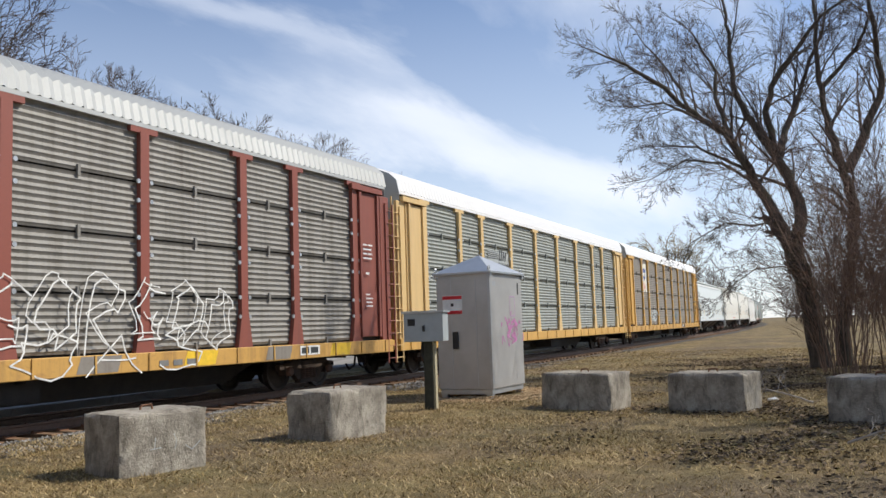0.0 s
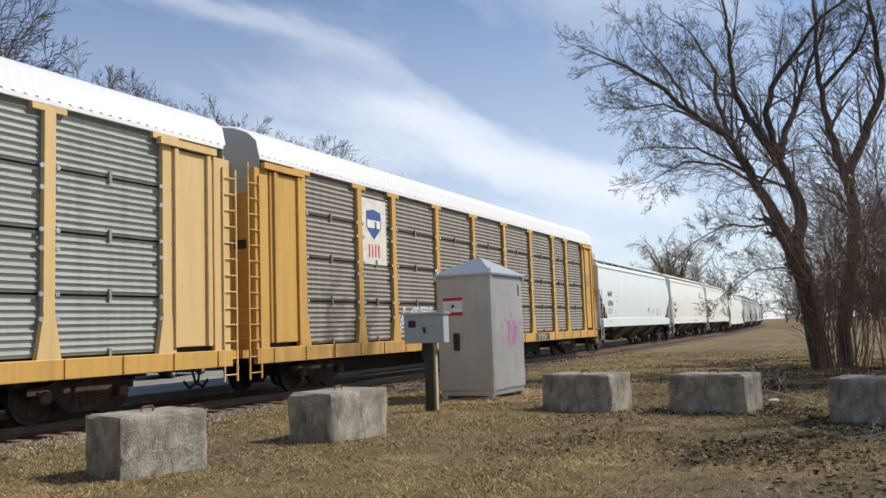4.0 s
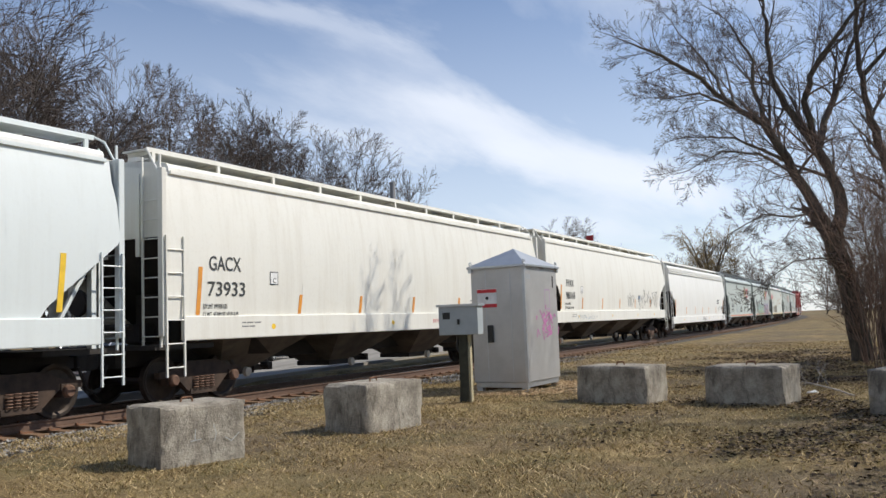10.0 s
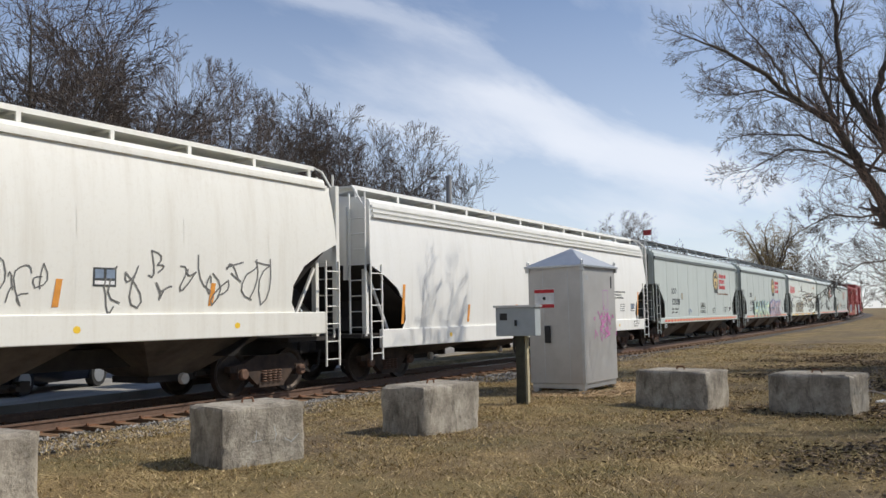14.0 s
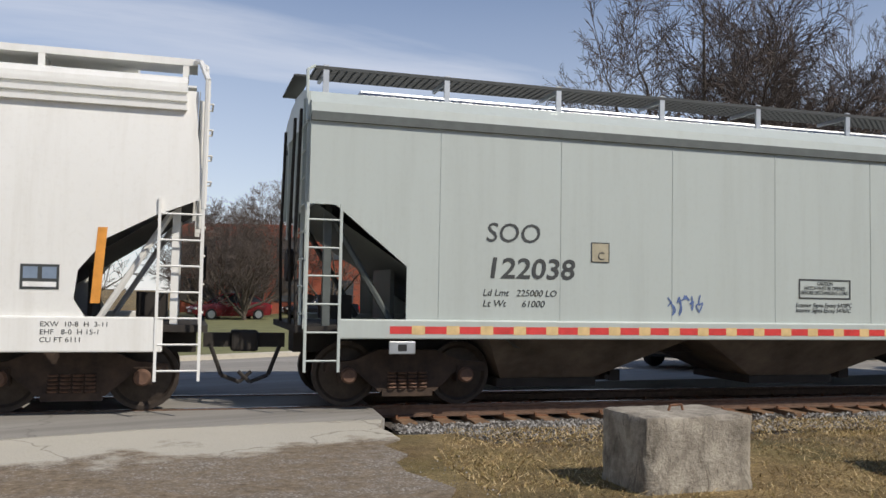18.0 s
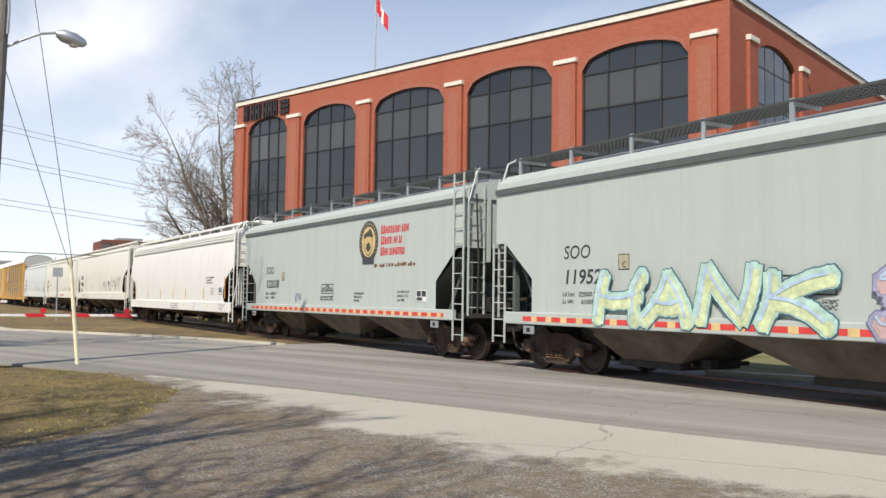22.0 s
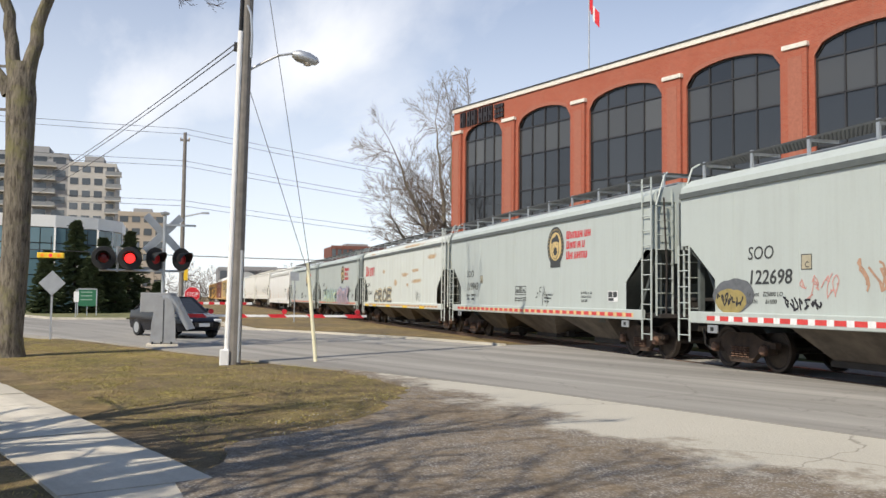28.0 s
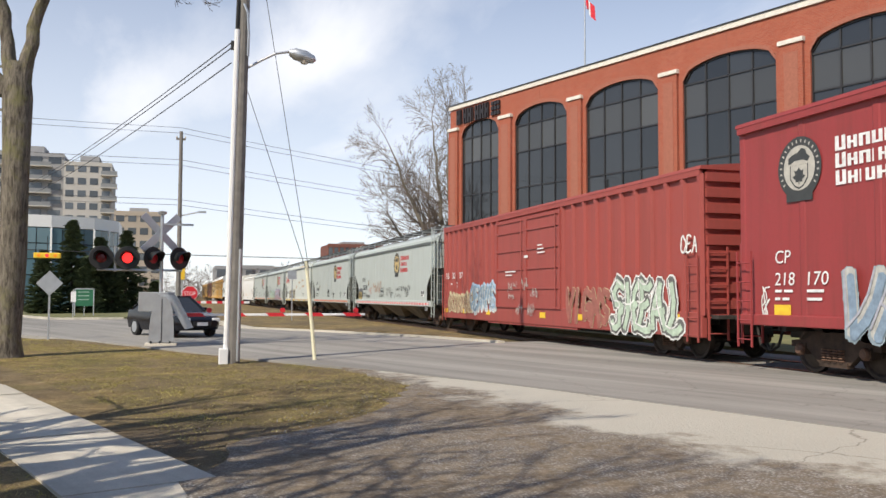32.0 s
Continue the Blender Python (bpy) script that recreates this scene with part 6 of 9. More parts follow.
    g = stroke([(a * 0.2, 1.6), (a * 0.2, 2.0), (a * 0.5, 2.0), (a * 0.5, 1.6), (a * 0.2, 1.6)], 0.03, -b - 0.004)
    part("spray_mark", g, M["pink_pale"], c)


M["pink_pale"] = plain("faded_pink_spray", (0.5, 0.36, 0.5), 0.6)
CAB_A, CAB_L, CAB_W, CAB_H = -1.0, 1.7, 1.2, 2.5
cabinet()


def meter_post():
    m = thing("meter_box", "grey electric meter box on a creosoted post", "meter box", at=pose(13.75, 7.0, -0.08, 0, 0, 6))
    part("post", Geo().bev(-0.08, 0.08, -0.08, 0.08, -0.1, 1.3, 0.01), M["wood_dark"], m)
    part("lath", Geo().box(-0.05, 0.05, -0.12, -0.082, 0.0, 1.3), M["wood_pale"], m)
    bx = part("box", Geo().bev(-0.14, 0.14, -0.32, 0.42, 1.22, 1.72, 0.01), M["box_grey"], m)
    part("lid", Geo().prism([(-0.35, 1.72), (0.45, 1.72), (0.45, 1.76), (-0.35, 1.76)], "x", -0.17, 0.16), M["galv"], bx)
    part("window", Geo().box(-0.145, -0.138, 0.2, 0.34, 1.5, 1.62), M["black"], bx)
    part("lock", Geo().box(-0.16, -0.138, 0.02, 0.06, 1.4, 1.5), M["black"], bx)
    part("conduit", Geo().tube([(0.0, 0.12, 1.22), (0.0, 0.14, 1.0), (0.0, 0.06, 0.85), (0.0, 0.1, 0.0)], 0.025), M["black"], m)


meter_post()

# ---------------------------------------------------------------- brick office building
def brick_mat():
    k = Mat("red_brick", 0.88, 0, 0.3)
    sep = k.t.nodes.new("ShaderNodeSeparateXYZ")
    k.link(k.co, sep.inputs[0])
    add = k.t.nodes.new("ShaderNodeMath")
    k.link(sep.outputs["X"], add.inputs[0])
    k.link(sep.outputs["Y"], add.inputs[1])
    comb = k.t.nodes.new("ShaderNodeCombineXYZ")
    k.link(add.outputs[0], comb.inputs["X"])
    k.link(sep.outputs["Z"], comb.inputs["Y"])
    b = k.t.nodes.new("ShaderNodeTexBrick")
    k.link(comb.outputs[0], b.inputs["Vector"])
    b.inputs["Color1"].default_value = (0.42, 0.115, 0.068, 1)
    b.inputs["Color2"].default_value = (0.34, 0.085, 0.053, 1)
    b.inputs["Mortar"].default_value = (0.36, 0.2, 0.14, 1)
    b.inputs["Scale"].default_value, b.inputs["Mortar Size"].default_value = 1.0, 0.006
    b.inputs["Brick Width"].default_value, b.inputs["Row Height"].default_value = 0.22, 0.075
    col = k.mix(k.ramp(k.noise(0.35, 5, 0.6), [(0.35, 0.0), (0.7, 0.4)]), b.outputs["Color"], (0.34, 0.085, 0.045))
    k.colour(col).bump(b.outputs["Fac"], -0.006, 0.6)
    return k.m


def glass_mat(name, c, rough=0.03):
    k = Mat(name, rough, 0, 0.8)
    r = k.rand()
    k.colour(k.ramp(r, [(0.0, tuple(v * 0.5 for v in c)), (1.0, tuple(v * 1.5 for v in c))]))
    k.bump(k.noise(0.7, 2, 0.5), 0.02, 0.12)
    return k.m


M["brick"] = brick_mat()
M["glass"] = glass_mat("tinted_glass", (0.022, 0.024, 0.026))
# paler copy of the tinted glass for the upper row of panes
M["glass_paler"] = glass_mat("tinted_glass_paler", (0.055, 0.055, 0.052), 0.06)
M["frame_dark"] = plain("dark_window_frame", (0.03, 0.03, 0.032), 0.5)
M["cream"] = paint("cream_paint", (0.78, 0.77, 0.70), (0.4, 0.33, 0.22), 0.3, 0.45)
M["sign_black"] = plain("sign_letter_black", (0.025, 0.02, 0.02), 0.4)


def arch_z(x, x0, x1, spring, top):
    t = (x - x0) / (x1 - x0) * 2 - 1
    return spring + (top - spring) * math.sqrt(max(0.0, 1 - t * t * 0.92)) - (top - spring) * math.sqrt(0.08) * (abs(t) >= 1)


def arched_window(root, x0, x1, spring, top, y, cols, rows, name="window", axis="x"):
    """Panes and frame bars of an arched opening in the wall's plane; x along the wall, y outwards negative."""
    w = thing(name, "", "")
    w.parent = root
    del_keys = [k for k in w.keys()]
    for k in del_keys:
        del w[k]

    def put(a, b, z0, z1, y0, y1):
        g = Geo()
        return g.box(a, b, y0, y1, z0, z1) if axis == "x" else g.box(y0, y1, a, b, z0, z1)

    cw = (x1 - x0) / cols
    for i in range(cols):
        a, b = x0 + cw * i, x0 + cw * (i + 1)
        zs = rows + [None]
        for j in range(len(rows)):
            z0 = rows[j]
            if j + 1 < len(rows):
                g = put(a + 0.04, b - 0.04, z0 + 0.04, rows[j + 1] - 0.04, y + 0.06, y + 0.09)
            else:
                pts = [(a + 0.04, z0 + 0.04), (b - 0.04, z0 + 0.04)] + [(q, arch_z(q, x0, x1, spring, top) - 0.03) for q in np.linspace(b - 0.04, a + 0.04, 5)]
                g = Geo()
                if axis == "x":
                    g.prism(pts, "y", y + 0.06, y + 0.09)
                else:
                    g.prism(pts, "x", y + 0.06, y + 0.09)
            part("pane", g, M["glass_paler"] if j == len(rows) - 2 else M["glass"], w)
    for i in range(cols + 1):
        q = x0 + cw * i
        zt = arch_z(min(max(q, x0 + 0.06), x1 - 0.06), x0, x1, spring, top)
        part("mullion", put(q - 0.045, q + 0.045, rows[0], zt, y, y + 0.1), M["frame_dark"], w)
    for z in rows:
        part("transom", put(x0, x1, z - 0.045, z + 0.045, y, y + 0.1), M["frame_dark"], w)
    g = Geo()
    qs = np.linspace(x0, x1, 13)
    for a, b in zip(qs, qs[1:]):
        za, zb = arch_z(a, x0, x1, spring, top), arch_z(b, x0, x1, spring, top)
        pts = [(a, za - 0.1), (b, zb - 0.1), (b, zb + 0.01), (a, za + 0.01)]
        g.prism(pts, "y" if axis == "x" else "x", y, y + 0.1)
    part("arch_frame", g, M["frame_dark"], w)
    return w


def build_office():
    """Local x runs along the front from the near corner, y inwards, z up."""
    m = Matrix(((-0.95206, 0.30591 * -1 * -1 * -1, 0, -27.68), (-0.30591, 0.95206, 0, 31.76), (0, 0, 1, 0), (0, 0, 0, 1)))
    ang = math.degrees(math.atan2(0.30591, 0.95206))
    # mirrored along x, so that the front's length counts from the near corner
    root = thing("brick_office_building", "red brick office building with tall arched dark windows and cream trim", "building", at=pose(-27.68, 31.76, 0, 0, 0, ang))
    L, W, H = 37.1, 44.0, 15.35

    def X(u):
        return -u

    wins = [(2.0, 7.76), (9.59, 15.33), (17.07, 22.79), (24.49, 29.6), (31.36, 35.7)]
    spring, top = 13.15, 14.15
    rows = [1.2, 3.8, 6.3, 8.8, 11.2, 13.0]
    # front wall: piers and arched spandrels
    edges = [0.0] + [v for w in wins for v in w] + [L]
    for a, b in zip(edges[::2], edges[1::2]):
        part("pier", Geo().box(X(b), X(a), 0, 0.45, 0, H), M["brick"], root)
    for a, b in wins:
        pts = [(X(a), H), (X(a), spring)] + [(X(q), arch_z(q, a, b, spring, top)) for q in np.linspace(a + 0.02, b - 0.02, 15)] + [(X(b), spring), (X(b), H)]
        part("spandrel", Geo().prism(pts, "y", 0.0, 0.45), M["brick"], root)
        part("apron_wall", Geo().box(X(b), X(a), 0, 0.45, 0, 1.2), M["brick"], root)
        arched_window(root, X(b), X(a), spring, top, 0.12, 4, rows)
        qs = list(np.linspace(a, b, 15))
        part("arch_ring", Geo().prism([(X(q), arch_z(q, a, b, spring, top)) for q in qs] + [(X(q), arch_z(q, a, b, spring, top) + 0.22) for q in reversed(qs)], "y", -0.02, 0.02), M["brick_dark"], root)
        part("control_joint", Geo().box(X((a + b) / 2) - 0.02, X((a + b) / 2) + 0.02, -0.012, 0.0, top + 0.12, H), M["brick_dark"], root)
    # pilasters with cream caps
    for u0, u1 in ((0.55, 1.75), (8.05, 9.3), (15.6, 16.8), (23.05, 24.2), (29.85, 31.1), (36.0, 37.1)):
        p = part("pilaster", Geo().box(X(u1), X(u0), -0.18, 0.0, 0, 13.7), M["brick"], root)
        part("cap", Geo().bev(X(u1) - 0.06, X(u0) + 0.06, -0.26, 0.0, 13.7, 13.93, 0.02), M["alum_trim"], p)
        part("inset", Geo().box(X(u1) + 0.25, X(u0) - 0.25, -0.2, -0.18, 1, 13.3), M["brick_dark"], p)
    part("corner_strip", Geo().box(X(0.25), X(-0.05), -0.12, 0.3, 0, H), M["brick"], root)
    # end wall (towards +x) with one arched window and a blank length
    part("end_wall", Geo().box(-0.4, 0.0, 0.45, 3.35, 0, H), M["brick"], root)
    part("end_wall", Geo().box(-0.4, 0.0, 8.4, W, 0, H), M["brick"], root)
    pts = [(3.35, H), (3.35, 13.4)] + [(q, arch_z(q, 3.35, 8.4, 13.4, 14.3)) for q in np.linspace(3.37, 8.38, 15)] + [(8.4, 13.4), (8.4, H)]
    part("spandrel", Geo().prism(pts, "x", -0.4, 0.0), M["brick"], root)
    arched_window(root, 3.35, 8.4, 13.4, 14.3, -0.25, 4, rows, axis="y")
    for v0, v1 in ((1.9, 2.9), (9.0, 10.0)):
        p = part("pilaster", Geo().box(0.0, 0.18, v0, v1, 0, 13.8), M["brick"], root)
        part("cap", Geo().bev(0.0, 0.26, v0 - 0.06, v1 + 0.06, 13.8, 14.05, 0.02), M["alum_trim"], p)
    for v0 in (25.5, 30.0, 34.5, 39.0):
        part("side_window", Geo().box(0.0, 0.03, v0, v0 + 1.6, 0.8, 4.6), M["glass"], root)
        part("side_pilaster", Geo().box(0.0, 0.16, v0 - 1.6, v0 - 0.9, 0, 6.0), M["brick"], root)
    part("far_wall", Geo().box(X(L), 0, W - 0.4, W, 0, H), M["brick"], root)
    part("far_wall", Geo().box(X(L), X(L) + 0.4, 0.45, W, 0, H), M["brick"], root)
    # added black block in place of dim rooms behind the glass
    part("room_dark_fill", Geo().box(X(L) + 0.5, -0.5, 0.9, W - 0.5, 0.1, 15.0), M["black"], root)
    part("roof", Geo().box(X(L) + 0.1, -0.1, 0.1, W - 0.1, 15.2, 15.5), M["gravel"], root)
    c = part("cornice", Geo().box(X(L) - 0.1, 0.1, -0.1, 0.35, H, H + 0.28), M["alum_trim"], root)
    part("coping", Geo().box(X(L) - 0.14, 0.14, -0.14, 0.35, H + 0.282, H + 0.36), M["frame_dark"], c)
    part("cornice", Geo().box(-0.3, 0.1, 0.35, W, H, H + 0.28), M["alum_trim"], root)
    part("coping", Geo().box(-0.3, 0.14, 0.35, W, H + 0.282, H + 0.36), M["frame_dark"], root)
    # name board: plain black upright shapes
    s = thing("name_sign", "row of plain black sign letters on the brick", "sign", at=pose(-27.68, 31.76, 0, 0, 0, ang))
    u = 36.15
    for wdt in (0.42, 0.16, 0.42, 0.46, 0.16, 0.48, 0.46, 0.42):
        x0 = X(u)
        pts = [(0, 0), (1, 0), (1, 1), (0, 1)]
        g = Geo().box(x0, x0 + wdt * 0.34, -0.16, -0.05, 14.1, 15.2)
        if wdt > 0.2:
            g.box(x0 + wdt * 0.66, x0 + wdt, -0.16, -0.05, 14.1, 15.2)
            g.box(x0 + wdt * 0.3, x0 + wdt * 0.7, -0.16, -0.05, 14.5, 14.8)
        part("sign_letter", g, M["sign_black"], s)
        u -= wdt + 0.12
    part("sign_bar", Geo().box(X(32.45), X(32.35), -0.16, -0.05, 14.1, 15.2), M["sign_black"], s)
    for z in (14.85, 14.5, 14.15):
        for i in range(3):
            x0 = X(32.05) + i * 0.34
            part("sign_letter", Geo().box(x0, x0 + 0.27, -0.16, -0.05, z, z + 0.27), M["sign_black"], s)
    # flag on the roof
    f = thing("flagpole", "grey flagpole on the roof", "flagpole", at=root.matrix_basis @ pose(X(23.75), 0.9, 15.5))
    part("pole", Geo().rod((0, 0, 0), (0, 0, 6.2), 0.06, 0.04, 8), M["galv"], f)
    part("finial", Geo().lathe([(0, 0), (0.08, 0.05), (0.08, 0.12), (0, 0.18)], (0, 0, 6.2), "z", 8), M["galv"], f)
    fl = thing("flag", "red and white flag flying from the pole", "flag", at=root.matrix_basis @ pose(X(23.75), 0.9, 20.9))
    cols = (M["sign_red"], M["ink_white"], M["sign_red"])
    pieces = []
    for i, (x0, x1) in enumerate(((0.05, 0.5), (0.5, 1.3), (1.3, 1.75))):
        g, n = Geo(), 6
        for j in range(n + 1):
            q = x0 + (x1 - x0) * j / n
            for z in (0.0, -0.95):
                g.v.append((q * 0.62, 0.11 * math.sin(q * 4.2) + 0.012 * (z < -0.5), z - q * 0.85))
        g.f = [(2 * j, 2 * j + 1, 2 * j + 3, 2 * j + 2) for j in range(n)]
        part("flag_panel", g, cols[i], fl, "", True)
    part("leaf_mark", Geo().box(0.48, 0.64, -0.16, 0.12, -1.45, -1.1), M["sign_red"], fl)
    return fl


M["brick_dark"] = plain("brick_soldier_course", (0.36, 0.13, 0.085), 0.9, 0, 0.2, 9)
FLAG = build_office()
FLAG_AT = FLAG.matrix_basis.copy()

# ---------------------------------------------------------------- crossing, poles, far street
def glow(name, c, s):
    k = Mat(name, 0.3)
    k.colour(tuple(v * 0.3 for v in c))
    k.b.inputs["Emission Color"].default_value = (*c, 1)
    k.b.inputs["Emission Strength"].default_value = s
    return k.m


M["galv_dull"] = plain("dull_galvanised", (0.36, 0.37, 0.375), 0.55, 0.3, 0.12, 3)
M["red_lit"] = glow("red_lamp_lit", (1.0, 0.03, 0.03), 2.2)
M["red_dull"] = plain("red_lens_unlit", (0.2, 0.01, 0.015), 0.25)
M["amber"] = glow("amber_lamp", (1.0, 0.32, 0.02), 0.7)
M["red_side"] = plain("red_lens_aslant", (0.45, 0.015, 0.02), 0.3)
M["g_bar"] = plain("pale_green_bar", (0.3, 0.42, 0.34), 0.6)
M["hood"] = plain("black_lamp_hood", (0.018, 0.018, 0.018), 0.5)


def signal():
    s = thing("crossing_signal", "grey level crossing signal with four red lamps, crossbuck and gate gear", "crossing signal", at=pose(-28.6, 0.35, -0.05, 0, 0, 0))
    part("mast", Geo().rod((0, 0, 0), (0, 0, 3.9), 0.055, 0.05, 10), M["galv"], s)
    part("base_skirt", Geo().prism([(-0.33, 0.12), (0.4, 0.12), (0.38, 0.7), (0.34, 1.1), (0.27, 1.32), (0.14, 1.46), (-0.04, 1.46), (-0.16, 1.32), (-0.23, 1.1), (-0.29, 0.7)], "x", -0.2, 0.35), M["galv_dull"], s)
    part("foot", Geo().bev(-0.3, 0.45, -0.42, 0.48, -0.05, 0.1, 0.02), M["walk"], s)
    for y in (-0.25, 0.0, 0.28):
        part("anchor_bolt", Geo().rod((0.38, y, 0.08), (0.38, y, 0.17), 0.025), M["black"], s)
    part("skirt_seam", Geo().box(0.351, 0.36, 0.03, 0.05, 0.15, 1.4), M["black"], s)
    part("mechanism_box", Geo().bev(-0.25, 0.18, -0.62, 0.4, 1.02, 1.6, 0.02), M["galv_dull"], s)
    part("counterweight", Geo().prism([(-0.1, 1.55), (0.45, 1.5), (0.95, 0.55), (0.7, 0.5), (0.3, 1.2)], "x", 0.1, 0.22), M["galv"], s)
    for i, (y, ang, lit) in enumerate(((-1.67, 0, False), (-0.95, 0, True), (-0.24, 38, False), (0.5, 38, False))):
        lamp = part("lamp_disc", Geo().lathe([(0, 0), (0.33, 0), (0.345, 0.015), (0.33, 0.03), (0, 0.03)], (0, 0, 0), "x", 28), M["hood"], s)
        lamp.matrix_basis = pose(0.12, y, 2.6, 0, 0, ang)
        part("lens", Geo().lathe([(0, 0.07), (0.1, 0.06), (0.15, 0.03)], (0, 0, 0), "x", 20), M["red_lit"] if lit else M["red_dull"] if i == 0 else M["red_side"], lamp)
        g, n = Geo(), 14
        for r, ln in ((0.2, 0.42), (0.19, 0.40)):
            for j in range(n + 1):
                t = math.pi * (-0.12 + 1.24 * j / n)
                g.v += [(0.03, r * math.cos(t), r * math.sin(t)), (ln * (0.55 + 0.45 * math.sin(max(0, min(math.pi, t)))), r * math.cos(t), r * math.sin(t))]
        g.f = [(2 * j, 2 * j + 1, 2 * j + 3, 2 * j + 2) for j in range(n)] + [(2 * (n + 1) + 2 * j, 2 * (n + 1) + 2 * j + 1, 2 * (n + 1) + 2 * j + 3, 2 * (n + 1) + 2 * j + 2) for j in range(n)]
        part("hood", g, M["hood"], lamp)
        part("lamp_back", Geo().lathe([(0.0, -0.22), (0.12, -0.2), (0.15, 0.0), (0, 0)], (0, 0, 0), "x", 16), M["galv"], lamp)
    part("lamp_arm", Geo().rod((0, -1.8, 2.25), (0, 0.6, 2.25), 0.035).rod((0, -1.3, 2.2), (0, -1.3, 2.95), 0.035), M["galv"], s)
    for a in (45, -45):
        part("crossbuck_blade", Geo().box(-0.015, 0.015, -0.76, 0.76, -0.11, 0.11), M["galv"], s).matrix_basis = pose(-0.08 + a * 0.0008, -0.03, 3.36, a, 0, 20)
    part("cross_arm", Geo().box(-0.03, 0.03, -0.05, 0.9, 3.6, 3.66), M["galv"], s)
    part("bell", Geo().lathe([(0, 0), (0.12, 0.03), (0.14, 0.1), (0, 0.14)], (0, 0, 3.9), "z", 12), M["galv"], s)
    arm = part("gate_arm", Geo().bev(-0.03, 0.03, 0.2, 6.2, 0.89, 0.96, 0.008), M["ink_white"], s, "white and red gate arm")
    for i in range(5):
        y = 0.8 + i * 1.2
        part("red_band", Geo().prism([(y, 0.87), (y + 0.5, 0.87), (y + 0.38, 0.98), (y - 0.12, 0.98)], "x", -0.036, 0.036), M["sign_red"], arm)
    for y in (1.4, 3.6, 5.9):
        part("arm_lamp", Geo().lathe([(0, 0), (0.08, 0), (0.08, 0.12), (0, 0.12)], (-0.06, y, 1.06), "x", 10), M["sign_red"], arm)
    return s


signal()
far_gate = thing("far_gate_arm", "red and white gate arm lowered across the far lane", "gate arm", at=pose(-58, 0.4, 0))
part("arm", Geo().bev(-0.04, 0.04, -0.5, 5.0, 0.95, 1.1, 0.01), M["ink_white"], far_gate)
for i in range(8):
    part("red_band", Geo().box(-0.045, 0.045, -0.3 + i * 0.66, 0.03 + i * 0.66, 0.945, 1.105), M["sign_red"], far_gate)
part("stand", Geo().bev(-0.3, 0.3, -1.0, -0.4, -0.1, 1.3, 0.04), M["galv"], far_gate)


def utility_pole():
    p = thing("utility_pole", "grey wooden utility pole with a white conduit and a street lamp", "utility pole", at=pose(-21.45, 1.98, -0.1, -0.9, 0.0, 0))
    part("pole", Geo().rod((0, 0, -0.3), (0, 0, 13.5), 0.17, 0.12, 14), M["pole_wood"], p)
    part("conduit", Geo().rod((0.1, -0.15, 0.15), (0.1, -0.13, 7.6), 0.062, n=10), M["white_pvc"], p, "white plastic conduit")
    part("conduit_boot", Geo().bev(0.0, 0.2, -0.3, -0.1, 0.0, 0.38, 0.02), M["white_pvc"], p)
    part("thin_conduit", Geo().rod((0.17, 0.1, 0.1), (0.17, 0.09, 2.6), 0.035, n=8), M["galv"], p)
    part("cable", Geo().rod((0.12, -0.14, 7.6), (0.1, -0.12, 9.2), 0.04), M["black"], p)
    part("cable_loop", Geo().tube([(0.15, 0.0, 8.2), (0.22, 0.08, 8.0), (0.2, 0.12, 7.5), (0.16, 0.12, 7.0)], 0.03), M["galv"], p)
    arm = part("lamp_arm", Geo().tube([(0.02, 0.12, 6.76), (0.02, 0.4, 6.95), (0.02, 0.75, 7.16), (0.02, 1.08, 7.24)], 0.03, 8), M["galv"], p)
    head = part("lamp_head", Geo().lathe([(0, 0), (0.07, 0.02), (0.14, 0.15), (0.15, 0.4), (0.09, 0.6), (0, 0.66)], (0, 0, 0), "y", 16), M["galv"], arm, "", True)
    head.matrix_basis = pose(0.02, 1.05, 7.23, -12, 0, 0)
    part("lens", Geo().lathe([(0.0, -0.1), (0.08, -0.08), (0.12, 0.0)], (0.02, 1.42, 7.07), "z", 14), M["cap_pale"], arm)
    part("bracket", Geo().box(-0.02, 0.06, -0.26, -0.1, 7.15, 7.35), M["black"], p)
    g = thing("guy_guard", "pale yellow guy wire guard leaning beside the pole", "guy guard", at=pose(-21.5, 3.85, -0.08, 5.5, -1, 0))
    part("guard", Geo().rod((0, 0, 0.05), (0, 0, 2.35), 0.045, 0.04, 8), M["guard"], g)
    part("anchor", Geo().rod((0, 0, -0.1), (0, 0, 0.1), 0.02), M["rust"], g)


M["guard"] = plain("pale_yellow_plastic", (0.78, 0.74, 0.52), 0.5, 0, 0.08)
utility_pole()


def wire(a, b, sag, r, name="overhead_wire", label="thin dark overhead wire"):
    a, b = Vector(a), Vector(b)
    pts = []
    for i in range(13):
        t = i / 12
        q = a.lerp(b, t)
        q.z -= sag * 4 * t * (1 - t)
        pts.append(q)
    o = tagged(part(name, Geo().limb(pts, [r] * 13, 5), M["wire"], None), label, "wire", "overhead wires")
    return o


M["wire"] = plain("black_wire", (0.03, 0.03, 0.033), 0.6)
wire((-21.45, 3.67, 2.1), (-21.45, 2.1, 11.4), 0.0, 0.008, "guy_wire", "steel guy wire running down to its guard")
wire((-21.47, 3.6, 2.1), (-21.45, 2.1, 6.5), 0.0, 0.008, "guy_wire", "steel guy wire with insulators")
for dz, dy in ((0.0, 0.0), (0.12, 0.05), (-0.35, 0.0)):
    wire((-21.45, 1.85, 7.1 + dz), (-70, -9.2 + dy, 9.4 + dz * 2), 0.25, 0.014)


